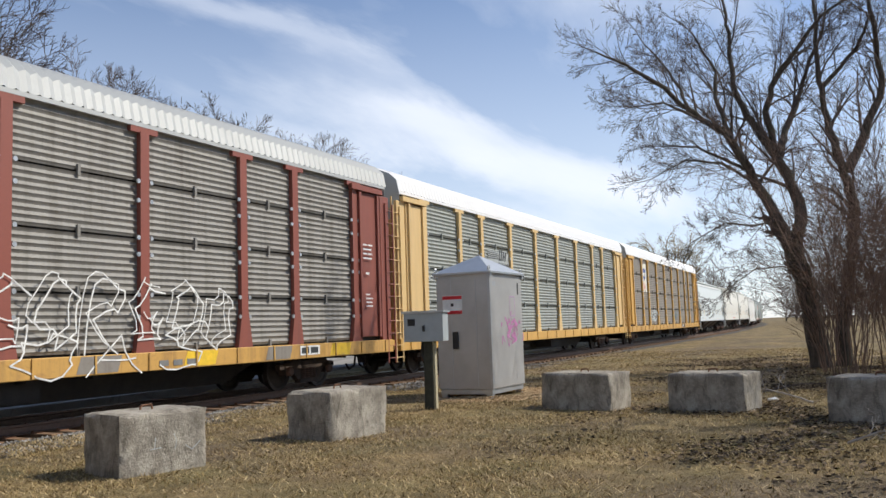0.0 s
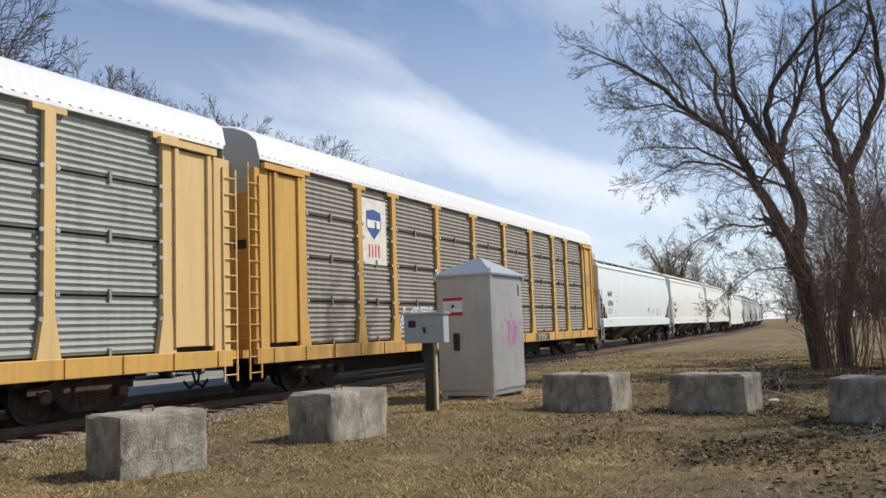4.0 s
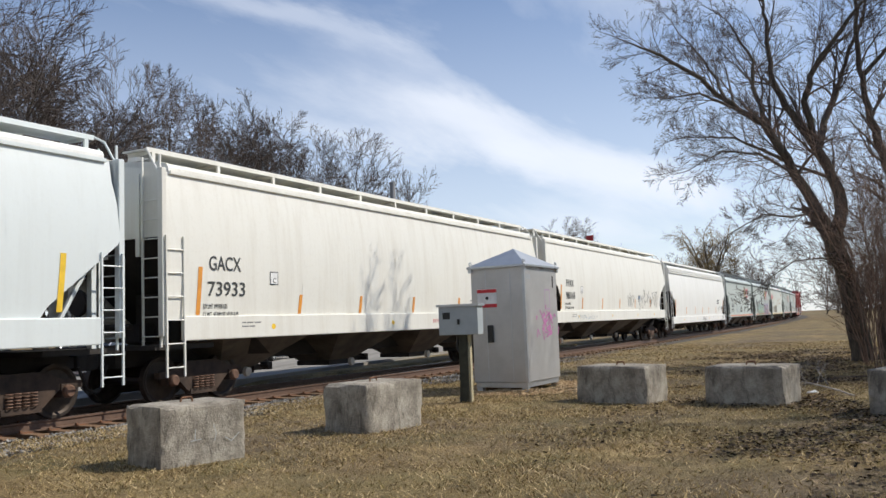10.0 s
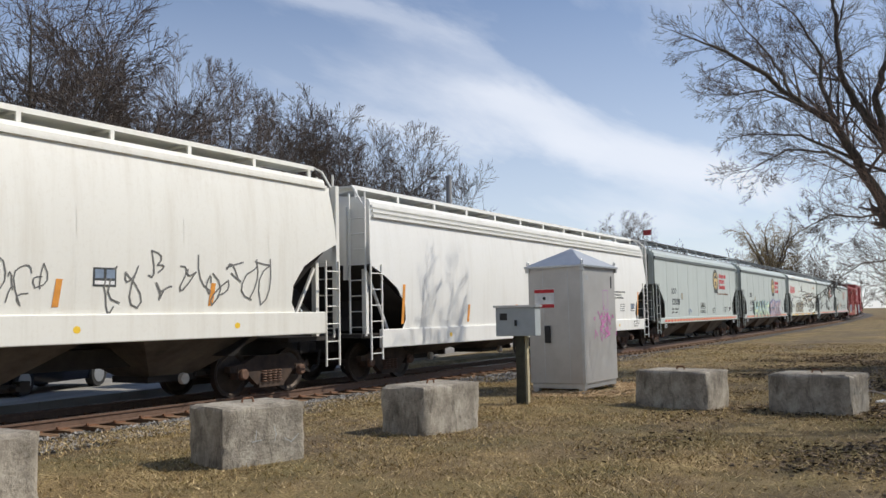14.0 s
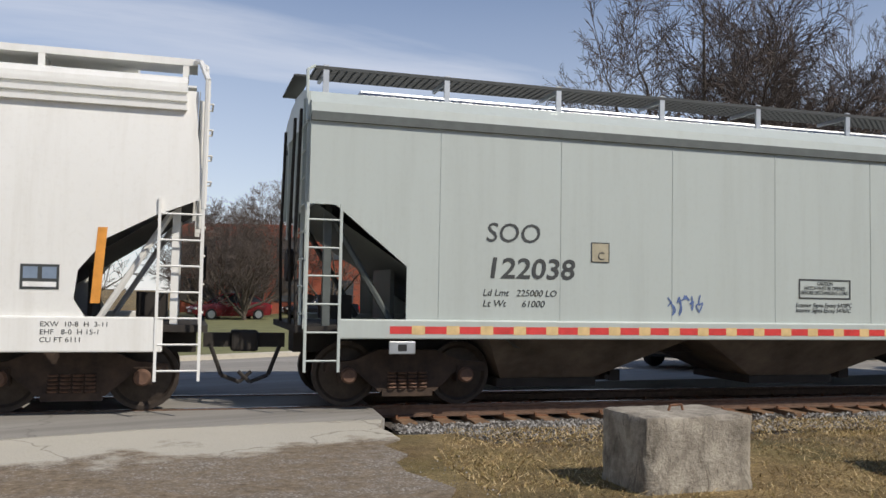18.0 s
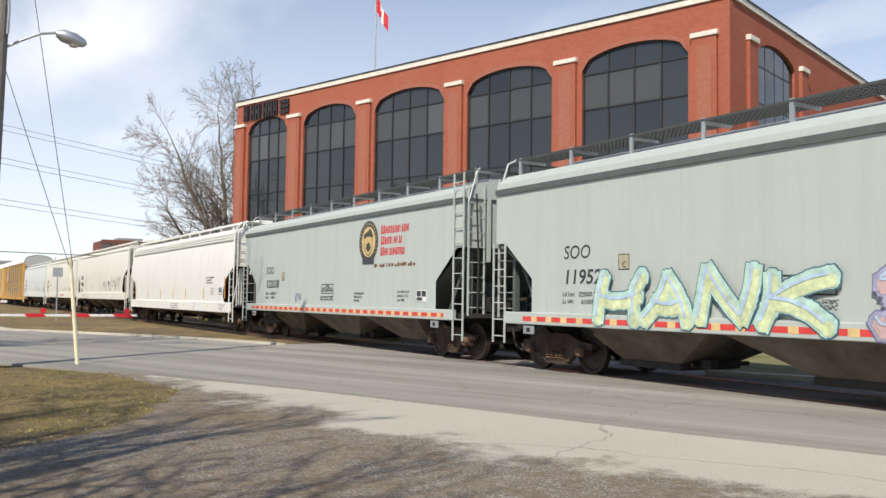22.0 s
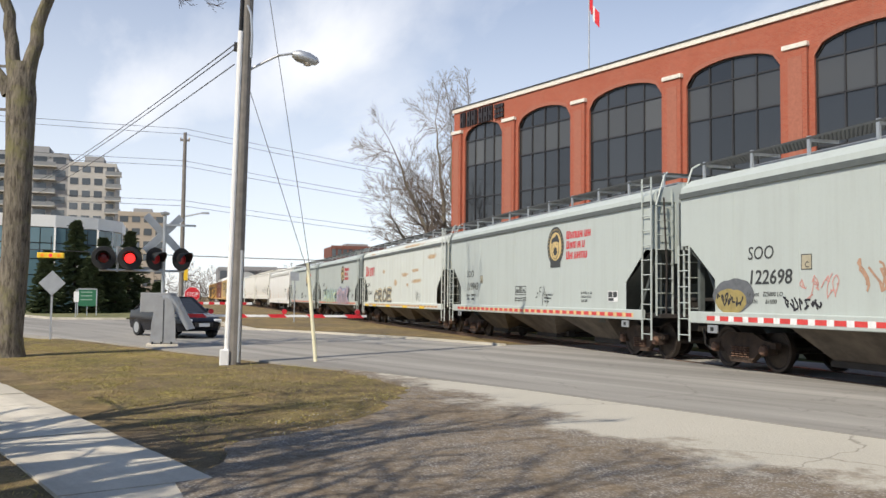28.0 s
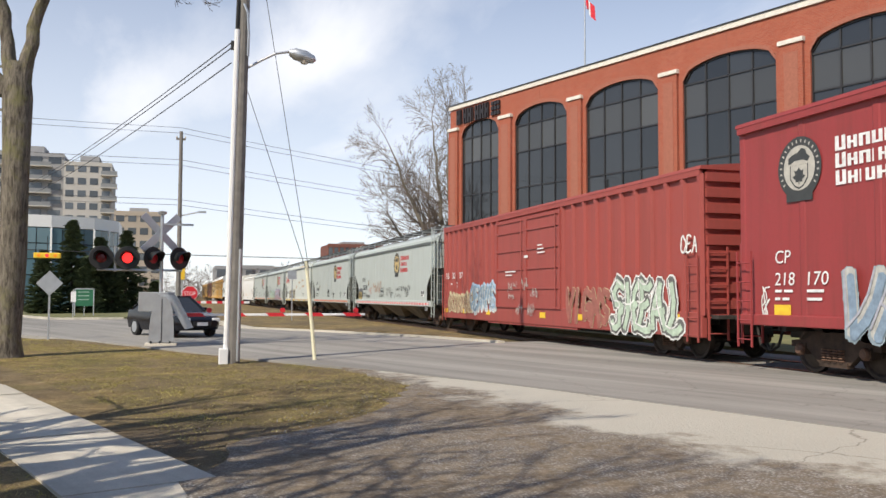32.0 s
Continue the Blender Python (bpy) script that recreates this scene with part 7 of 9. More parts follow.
def wood_pole(x, y, h, arms, label):
    p = thing("utility_pole", label, "utility pole", "far utility poles", at=pose(x, y, -0.1))
    part("pole", Geo().rod((0, 0, -0.2), (0, 0, h), 0.16, 0.11, 10), M["pole_wood"], p)
    for z, w in arms:
        part("crossarm", Geo().box(-0.05, 0.05, -w, w, z - 0.06, z + 0.06), M["pole_wood"], p)
        for k in (-0.9, 0.9):
            part("insulator", Geo().lathe([(0.03, 0), (0.06, 0.05), (0.03, 0.12), (0, 0.14)], (0, k * w, z + 0.06), "z", 8), M["cap_pale"], p)


wood_pole(-60, 1.05, 12.2, [(11.7, 0.3)], "tall thin grey wooden pole carrying wires across the street")
wood_pole(-47, -7.05, 13.0, [(12.5, 1.0), (10.4, 0.9)], "grey wooden utility pole beside the maple")
part("street_lamp_arm", Geo().tube([(-60, 1.1, 6.6), (-60, 2.3, 6.9)], 0.05).box(-60.1, -59.9, 2.2, 2.7, 6.82, 6.95), M["galv"], None)
tagged(bpy.data.objects["street_lamp_arm"], "small grey street lamp arm on the far pole", "street lamp")
for z, sag in ((12.0, 0.9), (9.9, 0.8), (7.3, 0.6)):
    for d in (0.0, 0.35):
        wire((-60, 1.05, z + d), (-47, -60, z + 1 + d), sag, 0.014)
        wire((-60, 1.05, z + d), (-86, 75, z - 1.2 + d), sag + 0.6, 0.014)
wire((-62, -40, 5.2), (-75, 70, 5.0), 0.8, 0.03)


def sign_post(x, y, h, label, cat, panel, mat, ang=0.0, extra=None):
    s = thing(cat.replace(" ", "_"), label, cat, at=pose(x, y, -0.08, 0, 0, ang))
    part("post", Geo().box(-0.03, 0.03, -0.03, 0.03, 0, h), M["galv"], s)
    part("panel", panel, mat, s)
    return s


octo = [(0.36 * math.cos(math.pi / 8 + i * math.pi / 4), 1.62 + 0.36 * math.sin(math.pi / 8 + i * math.pi / 4)) for i in range(8)]
st = sign_post(-44, 1.47, 1.9, "red octagonal stop sign on a grey post", "stop sign", Geo().prism(octo, "x", 0.035, 0.05), M["sign_red"])
rim = part("rim", Geo().prism([(y * 1.06, 1.62 + (z - 1.62) * 1.06) for y, z in octo], "x", 0.03, 0.034), M["ink_white"], st)
tx = words("lettering", "STOP", 0.27, M["ink_white"], st, 0, 0, 0, width=0.52)
tx.matrix_basis = pose(0.053, -0.26, 1.53, 0, 0, 90)
sign_post(-33.5, -3.3, 2.0, "grey diamond sign seen from behind on a post", "road sign", Geo().prism([(0, 1.5), (0.42, 1.93), (0, 2.36), (-0.42, 1.93)], "x", 0.035, 0.05), M["galv"])
sg = sign_post(-64, -4.9, 0.8, "dark green notice board on posts", "notice board", Geo().box(0.035, 0.1, -0.55, 0.55, 0.8, 1.9), M["green_sign"])
part("frame", Geo().box(0.03, 0.11, -0.62, -0.55, 0.0, 1.98).box(0.03, 0.11, 0.55, 0.62, 0.0, 1.98).box(0.03, 0.11, -0.62, 0.62, 1.9, 1.98), M["galv"], sg)
for z in (1.7, 1.45, 1.2):
    part("text_bar", Geo().box(0.1, 0.105, -0.4, 0.3, z, z + 0.06), M["g_bar"], sg)
sign_post(-60, -5.2, 1.9, "small white sign on a post", "road sign", Geo().box(0.035, 0.05, -0.13, 0.17, 1.1, 1.75), M["white_pvc"])
sign_post(-39, -6.9, 1.0, "thin white marker post beside the road", "marker post", Geo().box(0.03, 0.04, -0.05, 0.05, 0.2, 1.7), M["white_pvc"])
sign_post(-52, 7.3, 2.9, "small grey sign on a tall post beside the track", "road sign", Geo().box(0.035, 0.05, -0.25, 0.25, 2.5, 3.0), M["galv"])
tl = thing("traffic_light", "yellow traffic light hanging over the far street", "traffic light", at=pose(-70, -8.0, 4.1))
part("housing", Geo().bev(-0.2, 0.2, -0.9, 0.9, 0.0, 0.4, 0.05), M["yel_mark"], tl)
for y in (-0.55, 0.0, 0.55):
    part("lens", Geo().lathe([(0, 0.02), (0.13, 0.0)], (0.21, y, 0.2), "x", 12), M["amber"] if y else M["red_lit"], tl)
part("hanger", Geo().rod((0, 0, 0.4), (0, 0, 1.6), 0.03), M["black"], tl)
tl2 = thing("traffic_light", "yellow traffic light beyond the crossing", "traffic light", at=pose(-74, 1.45, 2.7))
part("housing", Geo().bev(-0.2, 0.2, -0.2, 0.2, 0.0, 0.9, 0.05), M["yel_mark"], tl2)
part("hanger", Geo().rod((0, 0, -2.8), (0, 0, 0.1), 0.06), M["galv"], tl2)


def saloon(at, paintm, label, group=""):
    """A small saloon car: lofted body, glass, wheels, lamps. x is its front."""
    c = thing("car", label, "car", group, at=at)
    secs = [(-2.2, 0.35, 0.75, 0.72), (-2.1, 0.28, 0.93, 0.82), (-1.3, 0.22, 0.98, 0.86), (0.9, 0.22, 0.9, 0.86), (1.7, 0.24, 0.82, 0.82), (2.1, 0.28, 0.68, 0.72), (2.22, 0.36, 0.58, 0.6)]
    g = Geo()
    for x, z0, z1, w in secs:
        zm = (z0 + z1) / 2
        g.v += [(x, -w * 0.92, z0), (x, -w, zm), (x, -w * 0.93, z1), (x, 0, z1 + 0.03), (x, w * 0.93, z1), (x, w, zm), (x, w * 0.92, z0)]
    for i in range(len(secs) - 1):
        for j in range(7):
            g.f.append((i * 7 + j, i * 7 + (j + 1) % 7, (i + 1) * 7 + (j + 1) % 7, (i + 1) * 7 + j))
    g.f += [tuple(range(7)), tuple(range((len(secs) - 1) * 7 + 6, (len(secs) - 1) * 7 - 1, -1))]
    part("body", g, paintm, c, "", True)
    cab = [(-1.75, 0.93, 0.76), (-1.05, 1.4, 0.62), (0.0, 1.44, 0.62), (0.95, 0.9, 0.76)]
    g = Geo()
    for x, z, w in cab:
        g.v += [(x, -w, z), (x, w, z), (x, -0.78, 0.88), (x, 0.78, 0.88)]
    g.f = [(0, 1, 5, 4), (4, 5, 9, 8), (8, 9, 13, 12), (0, 4, 6, 2), (4, 8, 10, 6), (8, 12, 14, 10), (1, 3, 7, 5), (5, 7, 11, 9), (9, 11, 15, 13)]
    part("glasshouse", g, M["glass"], c)
    part("roof", Geo().bev(-1.05, 0.05, -0.61, 0.61, 1.4, 1.46, 0.02), paintm, c)
    for x0, z0, x1, z1 in ((-1.75, 0.95, -1.05, 1.42), (0.95, 0.92, 0.03, 1.44), (-0.4, 0.9, -0.35, 1.43)):
        for s in (-1, 1):
            part("pillar", Geo().rod((x0, s * 0.77, z0), (x1, s * 0.63, z1), 0.035), paintm, c)
    for x in (-1.35, 1.35):
        for s in (-1, 1):
            w = part("wheel", Geo().lathe([(0.0, -0.1), (0.3, -0.1), (0.32, 0), (0.3, 0.1), (0, 0.1)], (x, s * 0.76, 0.31), "y", 18), M["rubber"], c)
            part("rim", Geo().lathe([(0.0, s * 0.115), (0.2, s * 0.11), (0.21, s * 0.09)], (x, s * 0.76, 0.31), "y", 14), M["galv"], w)
    for s in (-1, 1):
        part("headlight", Geo().bev(2.08, 2.2, s * 0.56 - 0.15, s * 0.56 + 0.15, 0.56, 0.68, 0.03), M["white_pvc"], c)
        part("tail_light", Geo().bev(-2.22, -2.1, s * 0.6 - 0.12, s * 0.6 + 0.12, 0.62, 0.82, 0.02), M["sign_red"], c)
        part("mirror", Geo().bev(0.55, 0.7, s * 0.92 - 0.08, s * 0.92 + 0.08, 0.92, 1.04, 0.03), paintm, c)
    part("grille", Geo().bev(2.18, 2.25, -0.35, 0.35, 0.42, 0.56, 0.02), M["black"], c)
    part("plate", Geo().box(2.24, 2.26, -0.2, 0.2, 0.42, 0.54), M["white_pvc"], c)
    return c


saloon(pose(-34.9, 0.72, -0.02, 0, 0, 26), M["car_paint"], "black saloon car waiting at the level crossing")
M["silver"] = plain("silver_car_paint", (0.45, 0.47, 0.5), 0.25, 0.6, 0.05)
M["car_red"] = plain("dark_red_car_paint", (0.16, 0.015, 0.02), 0.25, 0, 0.05)


def fir(x, y, h, seed):
    t = thing("fir_tree", "dark green conifer beside the glass office", "tree", "conifers beside the glass office", at=pose(x, y, -0.1))
    rng = random.Random(seed)
    part("trunk", Geo().rod((0, 0, -0.1), (0, 0, h * 0.95), 0.18, 0.03, 7), M["bark"], t)
    g = Geo()
    n = int(h * 34)
    for i in range(n):
        z = h * (0.06 + 0.92 * (i / n) ** 0.9)
        r = (1 - z / h) * h * 0.3 * rng.uniform(0.6, 1.1) + 0.1
        a = rng.uniform(0, 6.283)
        d = Vector((math.cos(a), math.sin(a), -0.25))
        b = Vector((0, 0, z)) + d * r * 0.25
        o = Vector((-math.sin(a), math.cos(a), 0))
        for k in range(5):
            p = b + d * r * (0.15 + 0.2 * k)
            s = 0.34 * (1 - 0.12 * k)
            q = p + Vector((rng.uniform(-0.1, 0.1), rng.uniform(-0.1, 0.1), rng.uniform(-0.15, 0.1)))
            g.add([q - o * s, q + d * 0.35, q + o * s, q - d * 0.1 - Vector((0, 0, 0.22))], [(0, 1, 3), (1, 2, 3), (0, 3, 2)])
    part("needles", g, M["fir"], t)


for x, y, h, s in ((-74, -6.75, 7.5, 1), (-76, -4.9, 6.4, 2), (-78, -3.0, 7.1, 3), (-72, -8.5, 5.0, 4), (-73, -5.6, 4.6, 5), (-76, -3.9, 4.4, 7), (-76, -0.6, 2.8, 6)):
    fir(x, y, h, s)


BAYS = ((-0.5, -0.05), (0.02, 0.34))


def slab_tower(name, label, at, w, d, h, wallm, storeys, cols, balcony=True, group=""):
    """A far block: walls, window rows as separate panes, balconies."""
    b = thing(name, label, "building", group, at=at)
    part("wall", Geo().box(-d / 2, d / 2, -w / 2, w / 2, 0, h), wallm, b)
    part("roof", Geo().box(-d / 4, d / 4, -w / 5, w / 5, h, h + h * 0.07), M["far_grey"], b)
    part("parapet", Geo().box(d / 2 - 0.1, d / 2 + 0.15, -w / 2, w / 2, h - 0.6, h + 0.3), wallm, b)
    sh = h / storeys
    for i in range(storeys):
        z = sh * i
        for j in range(cols):
            y = -w / 2 + w * (j + 0.5) / cols
            part("window", Geo().box(d / 2, d / 2 + 0.06, y - w / cols * 0.34, y + w / cols * 0.34, z + sh * 0.3, z + sh * 0.82), M["glass_far"], b)
        if balcony:
            for y0, y1 in [(u * w, v * w) for u, v in (BAYS if balcony is True else balcony)]:
                part("balcony", Geo().box(d / 2, d / 2 + 1.8, y0, y1, z, z + 0.25), M["far_beige"], b)
                part("balcony_rail", Geo().box(d / 2 + 1.7, d / 2 + 1.75, y0, y1, z + 0.25, z + 1.1), M["far_rail"], b)
    return b


M["far_beige"] = plain("far_beige_concrete", (0.46, 0.44, 0.40), 0.85, 0, 0.08, 0.3)
M["far_grey"] = plain("far_grey_concrete", (0.30, 0.30, 0.30), 0.85, 0, 0.08, 0.3)
M["far_rail"] = plain("far_balcony_glass", (0.22, 0.23, 0.23), 0.5, 0, 0.08, 0.3)
M["far_tan"] = plain("far_tan_brick", (0.40, 0.34, 0.27), 0.85, 0, 0.08, 0.3)
M["glass_far"] = glass_mat("far_window_glass", (0.07, 0.08, 0.09), 0.1)
M["glass_blue"] = glass_mat("blue_curtain_wall", (0.1, 0.18, 0.21), 0.05)
slab_tower("apartment_tower", "grey and beige apartment tower with balconies", pose(-225, -31.5, 0), 16, 16, 33.6, M["far_grey"], 11, 4)
slab_tower("apartment_tower", "pale beige wing of the apartment tower", pose(-222, -18.2, 0), 10.3, 14, 31.6, M["far_beige"], 11, 4, ((0.28, 0.62),))
slab_tower("apartment_tower", "far pale wing of the apartment tower", pose(-228, -48, 0), 15, 16, 32, M["far_beige"], 11, 4)
slab_tower("apartment_block", "tan brick apartment block", pose(-190, -6.0, 0), 9, 12, 17.8, M["far_tan"], 7, 4, False)
slab_tower("low_building", "long low brick building beyond the crossing", pose(-236, 47.4, 0), 15, 12, 15, M["far_redbrick"] if "far_redbrick" in M else M["brick"], 4, 10, False)
slab_tower("low_building", "low grey building beyond the crossing", pose(-260, 24, 0), 24, 12, 9.5, M["far_grey"], 2, 6, False)
gl = thing("glass_office", "low glass office with a blue curtain wall and white fascia", "building", at=pose(-103.3, -13.1, 0) @ Matrix.Scale(0.88, 4))
g = Geo()
curve = [(-8.5, 9), (1.0, 9.0), (4.5, 8.2), (7.0, 6.2), (8.4, 3.0), (8.8, -6)]
part("fascia", Geo().prism([(6.0, -18), (6.0, -4), (5.0, 2), (2.5, 6.5), (-2, 9), (-10, 9), (-10, -18)], "z", 9.6, 11.0), M["white_pvc"], gl)
# black core added as the unlit inside behind the curtain wall
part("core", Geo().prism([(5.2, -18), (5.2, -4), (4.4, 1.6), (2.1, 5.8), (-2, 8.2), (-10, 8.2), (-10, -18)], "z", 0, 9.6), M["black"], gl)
wallpts = [(6.0, -18), (6.0, -13.5), (6.0, -9), (6.0, -4), (5.6, -1), (5.0, 2), (3.9, 4.4), (2.5, 6.5), (0.4, 8.0), (-2, 9)]
for (xa, ya), (xb, yb) in zip(wallpts, wallpts[1:]):
    for k in range(5):
        for q in range(3 if math.hypot(xb - xa, yb - ya) > 3.6 else 2):
            nq = 3 if math.hypot(xb - xa, yb - ya) > 3.6 else 2
            x0, y0 = xa + (xb - xa) * q / nq, ya + (yb - ya) * q / nq
            x1, y1 = xa + (xb - xa) * (q + 0.93) / nq, ya + (yb - ya) * (q + 0.93) / nq
            z0, z1 = 0.3 + k * 1.86, 0.3 + k * 1.86 + 1.74
            part("pane", Geo().add([(x0, y0, z0), (x1, y1, z0), (x1, y1, z1), (x0, y0, z1)], [(0, 1, 2, 3)]), M["glass_blue"], gl)
for (xa, ya) in wallpts:
    part("mullion", Geo().box(xa - 0.1, xa + 0.1, ya - 0.1, ya + 0.1, 0, 9.6), M["white_pvc"], gl)
# across the road beyond the track
slab_tower("brick_house", "low red brick building beyond the track", pose(13, 66, 0, 0, 0, -105), 26, 10, 6.0, M["brick"], 2, 8, False)
slab_tower("brick_house", "low red brick building beside the office", pose(-34, 67, 0, 0, 0, -62), 17, 9, 6.2, M["brick"], 2, 5, False)
slab_tower("brick_house", "red brick building behind bare trees", pose(-19, 74, 0, 0, 0, -80), 22, 10, 6.0, M["brick"], 2, 6, False)
for k, (mat, col) in enumerate((("car_paint", "dark blue"), ("silver", "silver"), ("car_paint", "black"), ("silver", "silver"), ("car_red", "dark red"), ("silver", "silver"))):
    saloon(pose(12.2 + 6.2 * k, 18.95 + 2.26 * k, -0.02, 0, 0, 20), M[mat], col + " car waiting in the queue beyond the track", "queue of cars beyond the track")
saloon(pose(2.2, 50, 0.0, 0, 0, 200), M["car_red"], "dark red car parked beyond the track", "parked cars beyond the track")
saloon(pose(7.5, 52, 0.0, 0, 0, 190), M["car_paint"], "black car parked beyond the track", "parked cars beyond the track")
stack = tagged(part("vent_stack", Geo().rod((51.6, 31.5, 0), (51.6, 31.5, 11.2), 0.22, 0.2, 10).rod((51.6, 31.5, 11.2), (51.6, 31.5, 11.3), 0.26, 0.26, 10), M["far_grey"], None), "dark grey vent stack beyond the track", "stack")
ff = thing("distant_flag", "small distant red and white flag on a pole", "flag", at=pose(118, 39, 0))
part("pole", Geo().rod((0, 0, 0), (0, 0, 13.2), 0.08, 0.05, 6), M["galv"], ff)
part("cloth", Geo().box(-0.02, 0.02, 0.1, 1.2, 12.2, 12.95), M["sign_red"], ff)

# ---------------------------------------------------------------- lettering and marks on the cars
def conform(ob, style):
    """Lays a flat mark on a curved side sheet."""
    me = ob.data
    base = max(v.co.y for v in me.vertices)
    for v in me.vertices:
        z = v.co.z + ob.location.z
        v.co.y = -sheet_y(z, style) - 0.007 + v.co.y - base - ob.location.y
    me.update()
    return ob


def patch(x0, x1, z0, z1, y, lean=0.0, n=4):
    """A flat painted rectangle, cut in strips so that it can follow a curve; lean shifts its top."""
    g = Geo()
    for i in range(n + 1):
        t = i / n
        z = z0 + (z1 - z0) * t
        g.v += [(x0 + lean * t, y, z), (x1 + lean * t, y, z)]
    g.f = [(2 * i, 2 * i + 1, 2 * i + 3, 2 * i + 2) for i in range(n)]
    return g


def bars(car, x, z, rows, size, mat, y, name="text_bar", style=None, seed=1):
    """Unreadable small print as plain bars: rows of word lengths."""
    g = Geo()
    mat = M["ink_soft"] if mat is M["ink"] else mat
    for r, row in enumerate(rows):
        u = x
        for w in row:
            q = patch(u, u + w, z - r * size * 1.7, z - r * size * 1.7 + size * 0.6, y, 0, 1)
            g.add(q.v, q.f)
            u += w + size * 0.7
    o = tagged(part(name, g, mat, car), kind="stuff")
    return conform(o, style) if style else o


def brand_bars(car, x, z, widths, h, mat, y, italic=0.12):
    """A brand's lettering as plain upright shapes."""
    u = x
    for i, w in enumerate(widths):
        if w < 0:
            u -= w
            continue
        k = 1.0 if i else 1.2
        g = patch(u, u + w * 0.36, z, z + h * k, y, italic * h, 1)
        if w > 0.1:
            q = patch(u + w * 0.62, u + w * 0.98, z, z + h * k, y, italic * h, 1)
            g.add(q.v, q.f)
            lo, hi = ((0.0, 0.2), (0.4, 0.6), (0.8, 1.0))[i % 3]
            q = patch(u + w * 0.36 + italic * h * lo, u + w * 0.62 + italic * h * lo, z + h * k * lo, z + h * k * hi, y, italic * h * 0.2, 1)
            g.add(q.v, q.f)
        part("brand_shape", g, mat, car)
        u += w + h * 0.16


def crest(car, x, z, r, y, ring, fill):
    """A round emblem drawn as plain shapes."""
    c = part("crest", Geo().add([(x + r * math.cos(t), y, z + r * math.sin(t)) for t in np.linspace(0, 2 * math.pi, 40)[:-1]], [tuple(range(39))]), ring, car, "round dark and tan painted crest")
    part("crest_field", Geo().add([(x + r * 0.72 * math.cos(t), y - 0.002, z + r * 0.72 * math.sin(t)) for t in np.linspace(0, 2 * math.pi, 36)[:-1]], [tuple(range(35))]), fill, c)
    for k in range(20):
        t = math.radians(215 - k * 13.2)
        part("ring_mark", patch(-0.016, 0.016, -0.03, 0.03, 0, 0, 1), fill, c).matrix_basis = pose(x + r * 0.86 * math.cos(t), y - 0.003, z + r * 0.86 * math.sin(t), 0, -math.degrees(t) + 90, 0)
    sh = [(-0.42, 0.1), (0.42, 0.1), (0.42, -0.35), (0.2, -0.6), (0, -0.68), (-0.2, -0.6), (-0.42, -0.35)]
    part("shield", Geo().add([(x + a * r, y - 0.004, z + b * r) for a, b in sh], [tuple(range(7))]), ring, c)
    part("shield_field", Geo().add([(x + a * r * 0.9, y - 0.006, z + b * r * 0.92) for a, b in sh], [tuple(range(7))]), fill, c)
    leaf = [(0, 0.02), (0.1, -0.1), (0.22, -0.06), (0.18, -0.22), (0.3, -0.28), (0.16, -0.38), (0.16, -0.46), (0.03, -0.44), (0, -0.58), (-0.03, -0.44), (-0.16, -0.46), (-0.16, -0.38), (-0.3, -0.28), (-0.18, -0.22), (-0.22, -0.06), (-0.1, -0.1)]
    part("leaf", Geo().add([(x + a * r, y - 0.008, z + b * r) for a, b in leaf], [tuple(range(16))]), ring, c)
    hump = [(-0.5, 0.16), (-0.48, 0.36), (-0.3, 0.44), (-0.05, 0.5), (0.12, 0.62), (0.3, 0.56), (0.36, 0.4), (0.5, 0.3), (0.4, 0.16), (0.2, 0.24), (-0.2, 0.24), (-0.36, 0.16)]
    part("crest_beast", Geo().add([(x + a * r, y - 0.004, z + b * r) for a, b in hump], [tuple(range(12))]), ring, c)
    part("scroll", patch(x - r * 0.6, x + r * 0.6, z - r * 1.06, z - r * 0.8, y - 0.008, 0, 1), ring, c)


def tape(car, x0, x1, z0, z1, y, red, other, period=0.485):
    """A row of red and pale reflective squares."""
    x, k = x0, 0
    while x < x1:
        part("tape_red", patch(x, min(x + period * 0.62, x1), z0, z1, y, 0, 1), red, car)
        if x + period * 0.62 < x1:
            part("tape_pale", patch(x + period * 0.62, min(x + period, x1), z0 - 0.01, z1 + 0.01, y + 0.0005, 0, 1), other, car)
        x += period


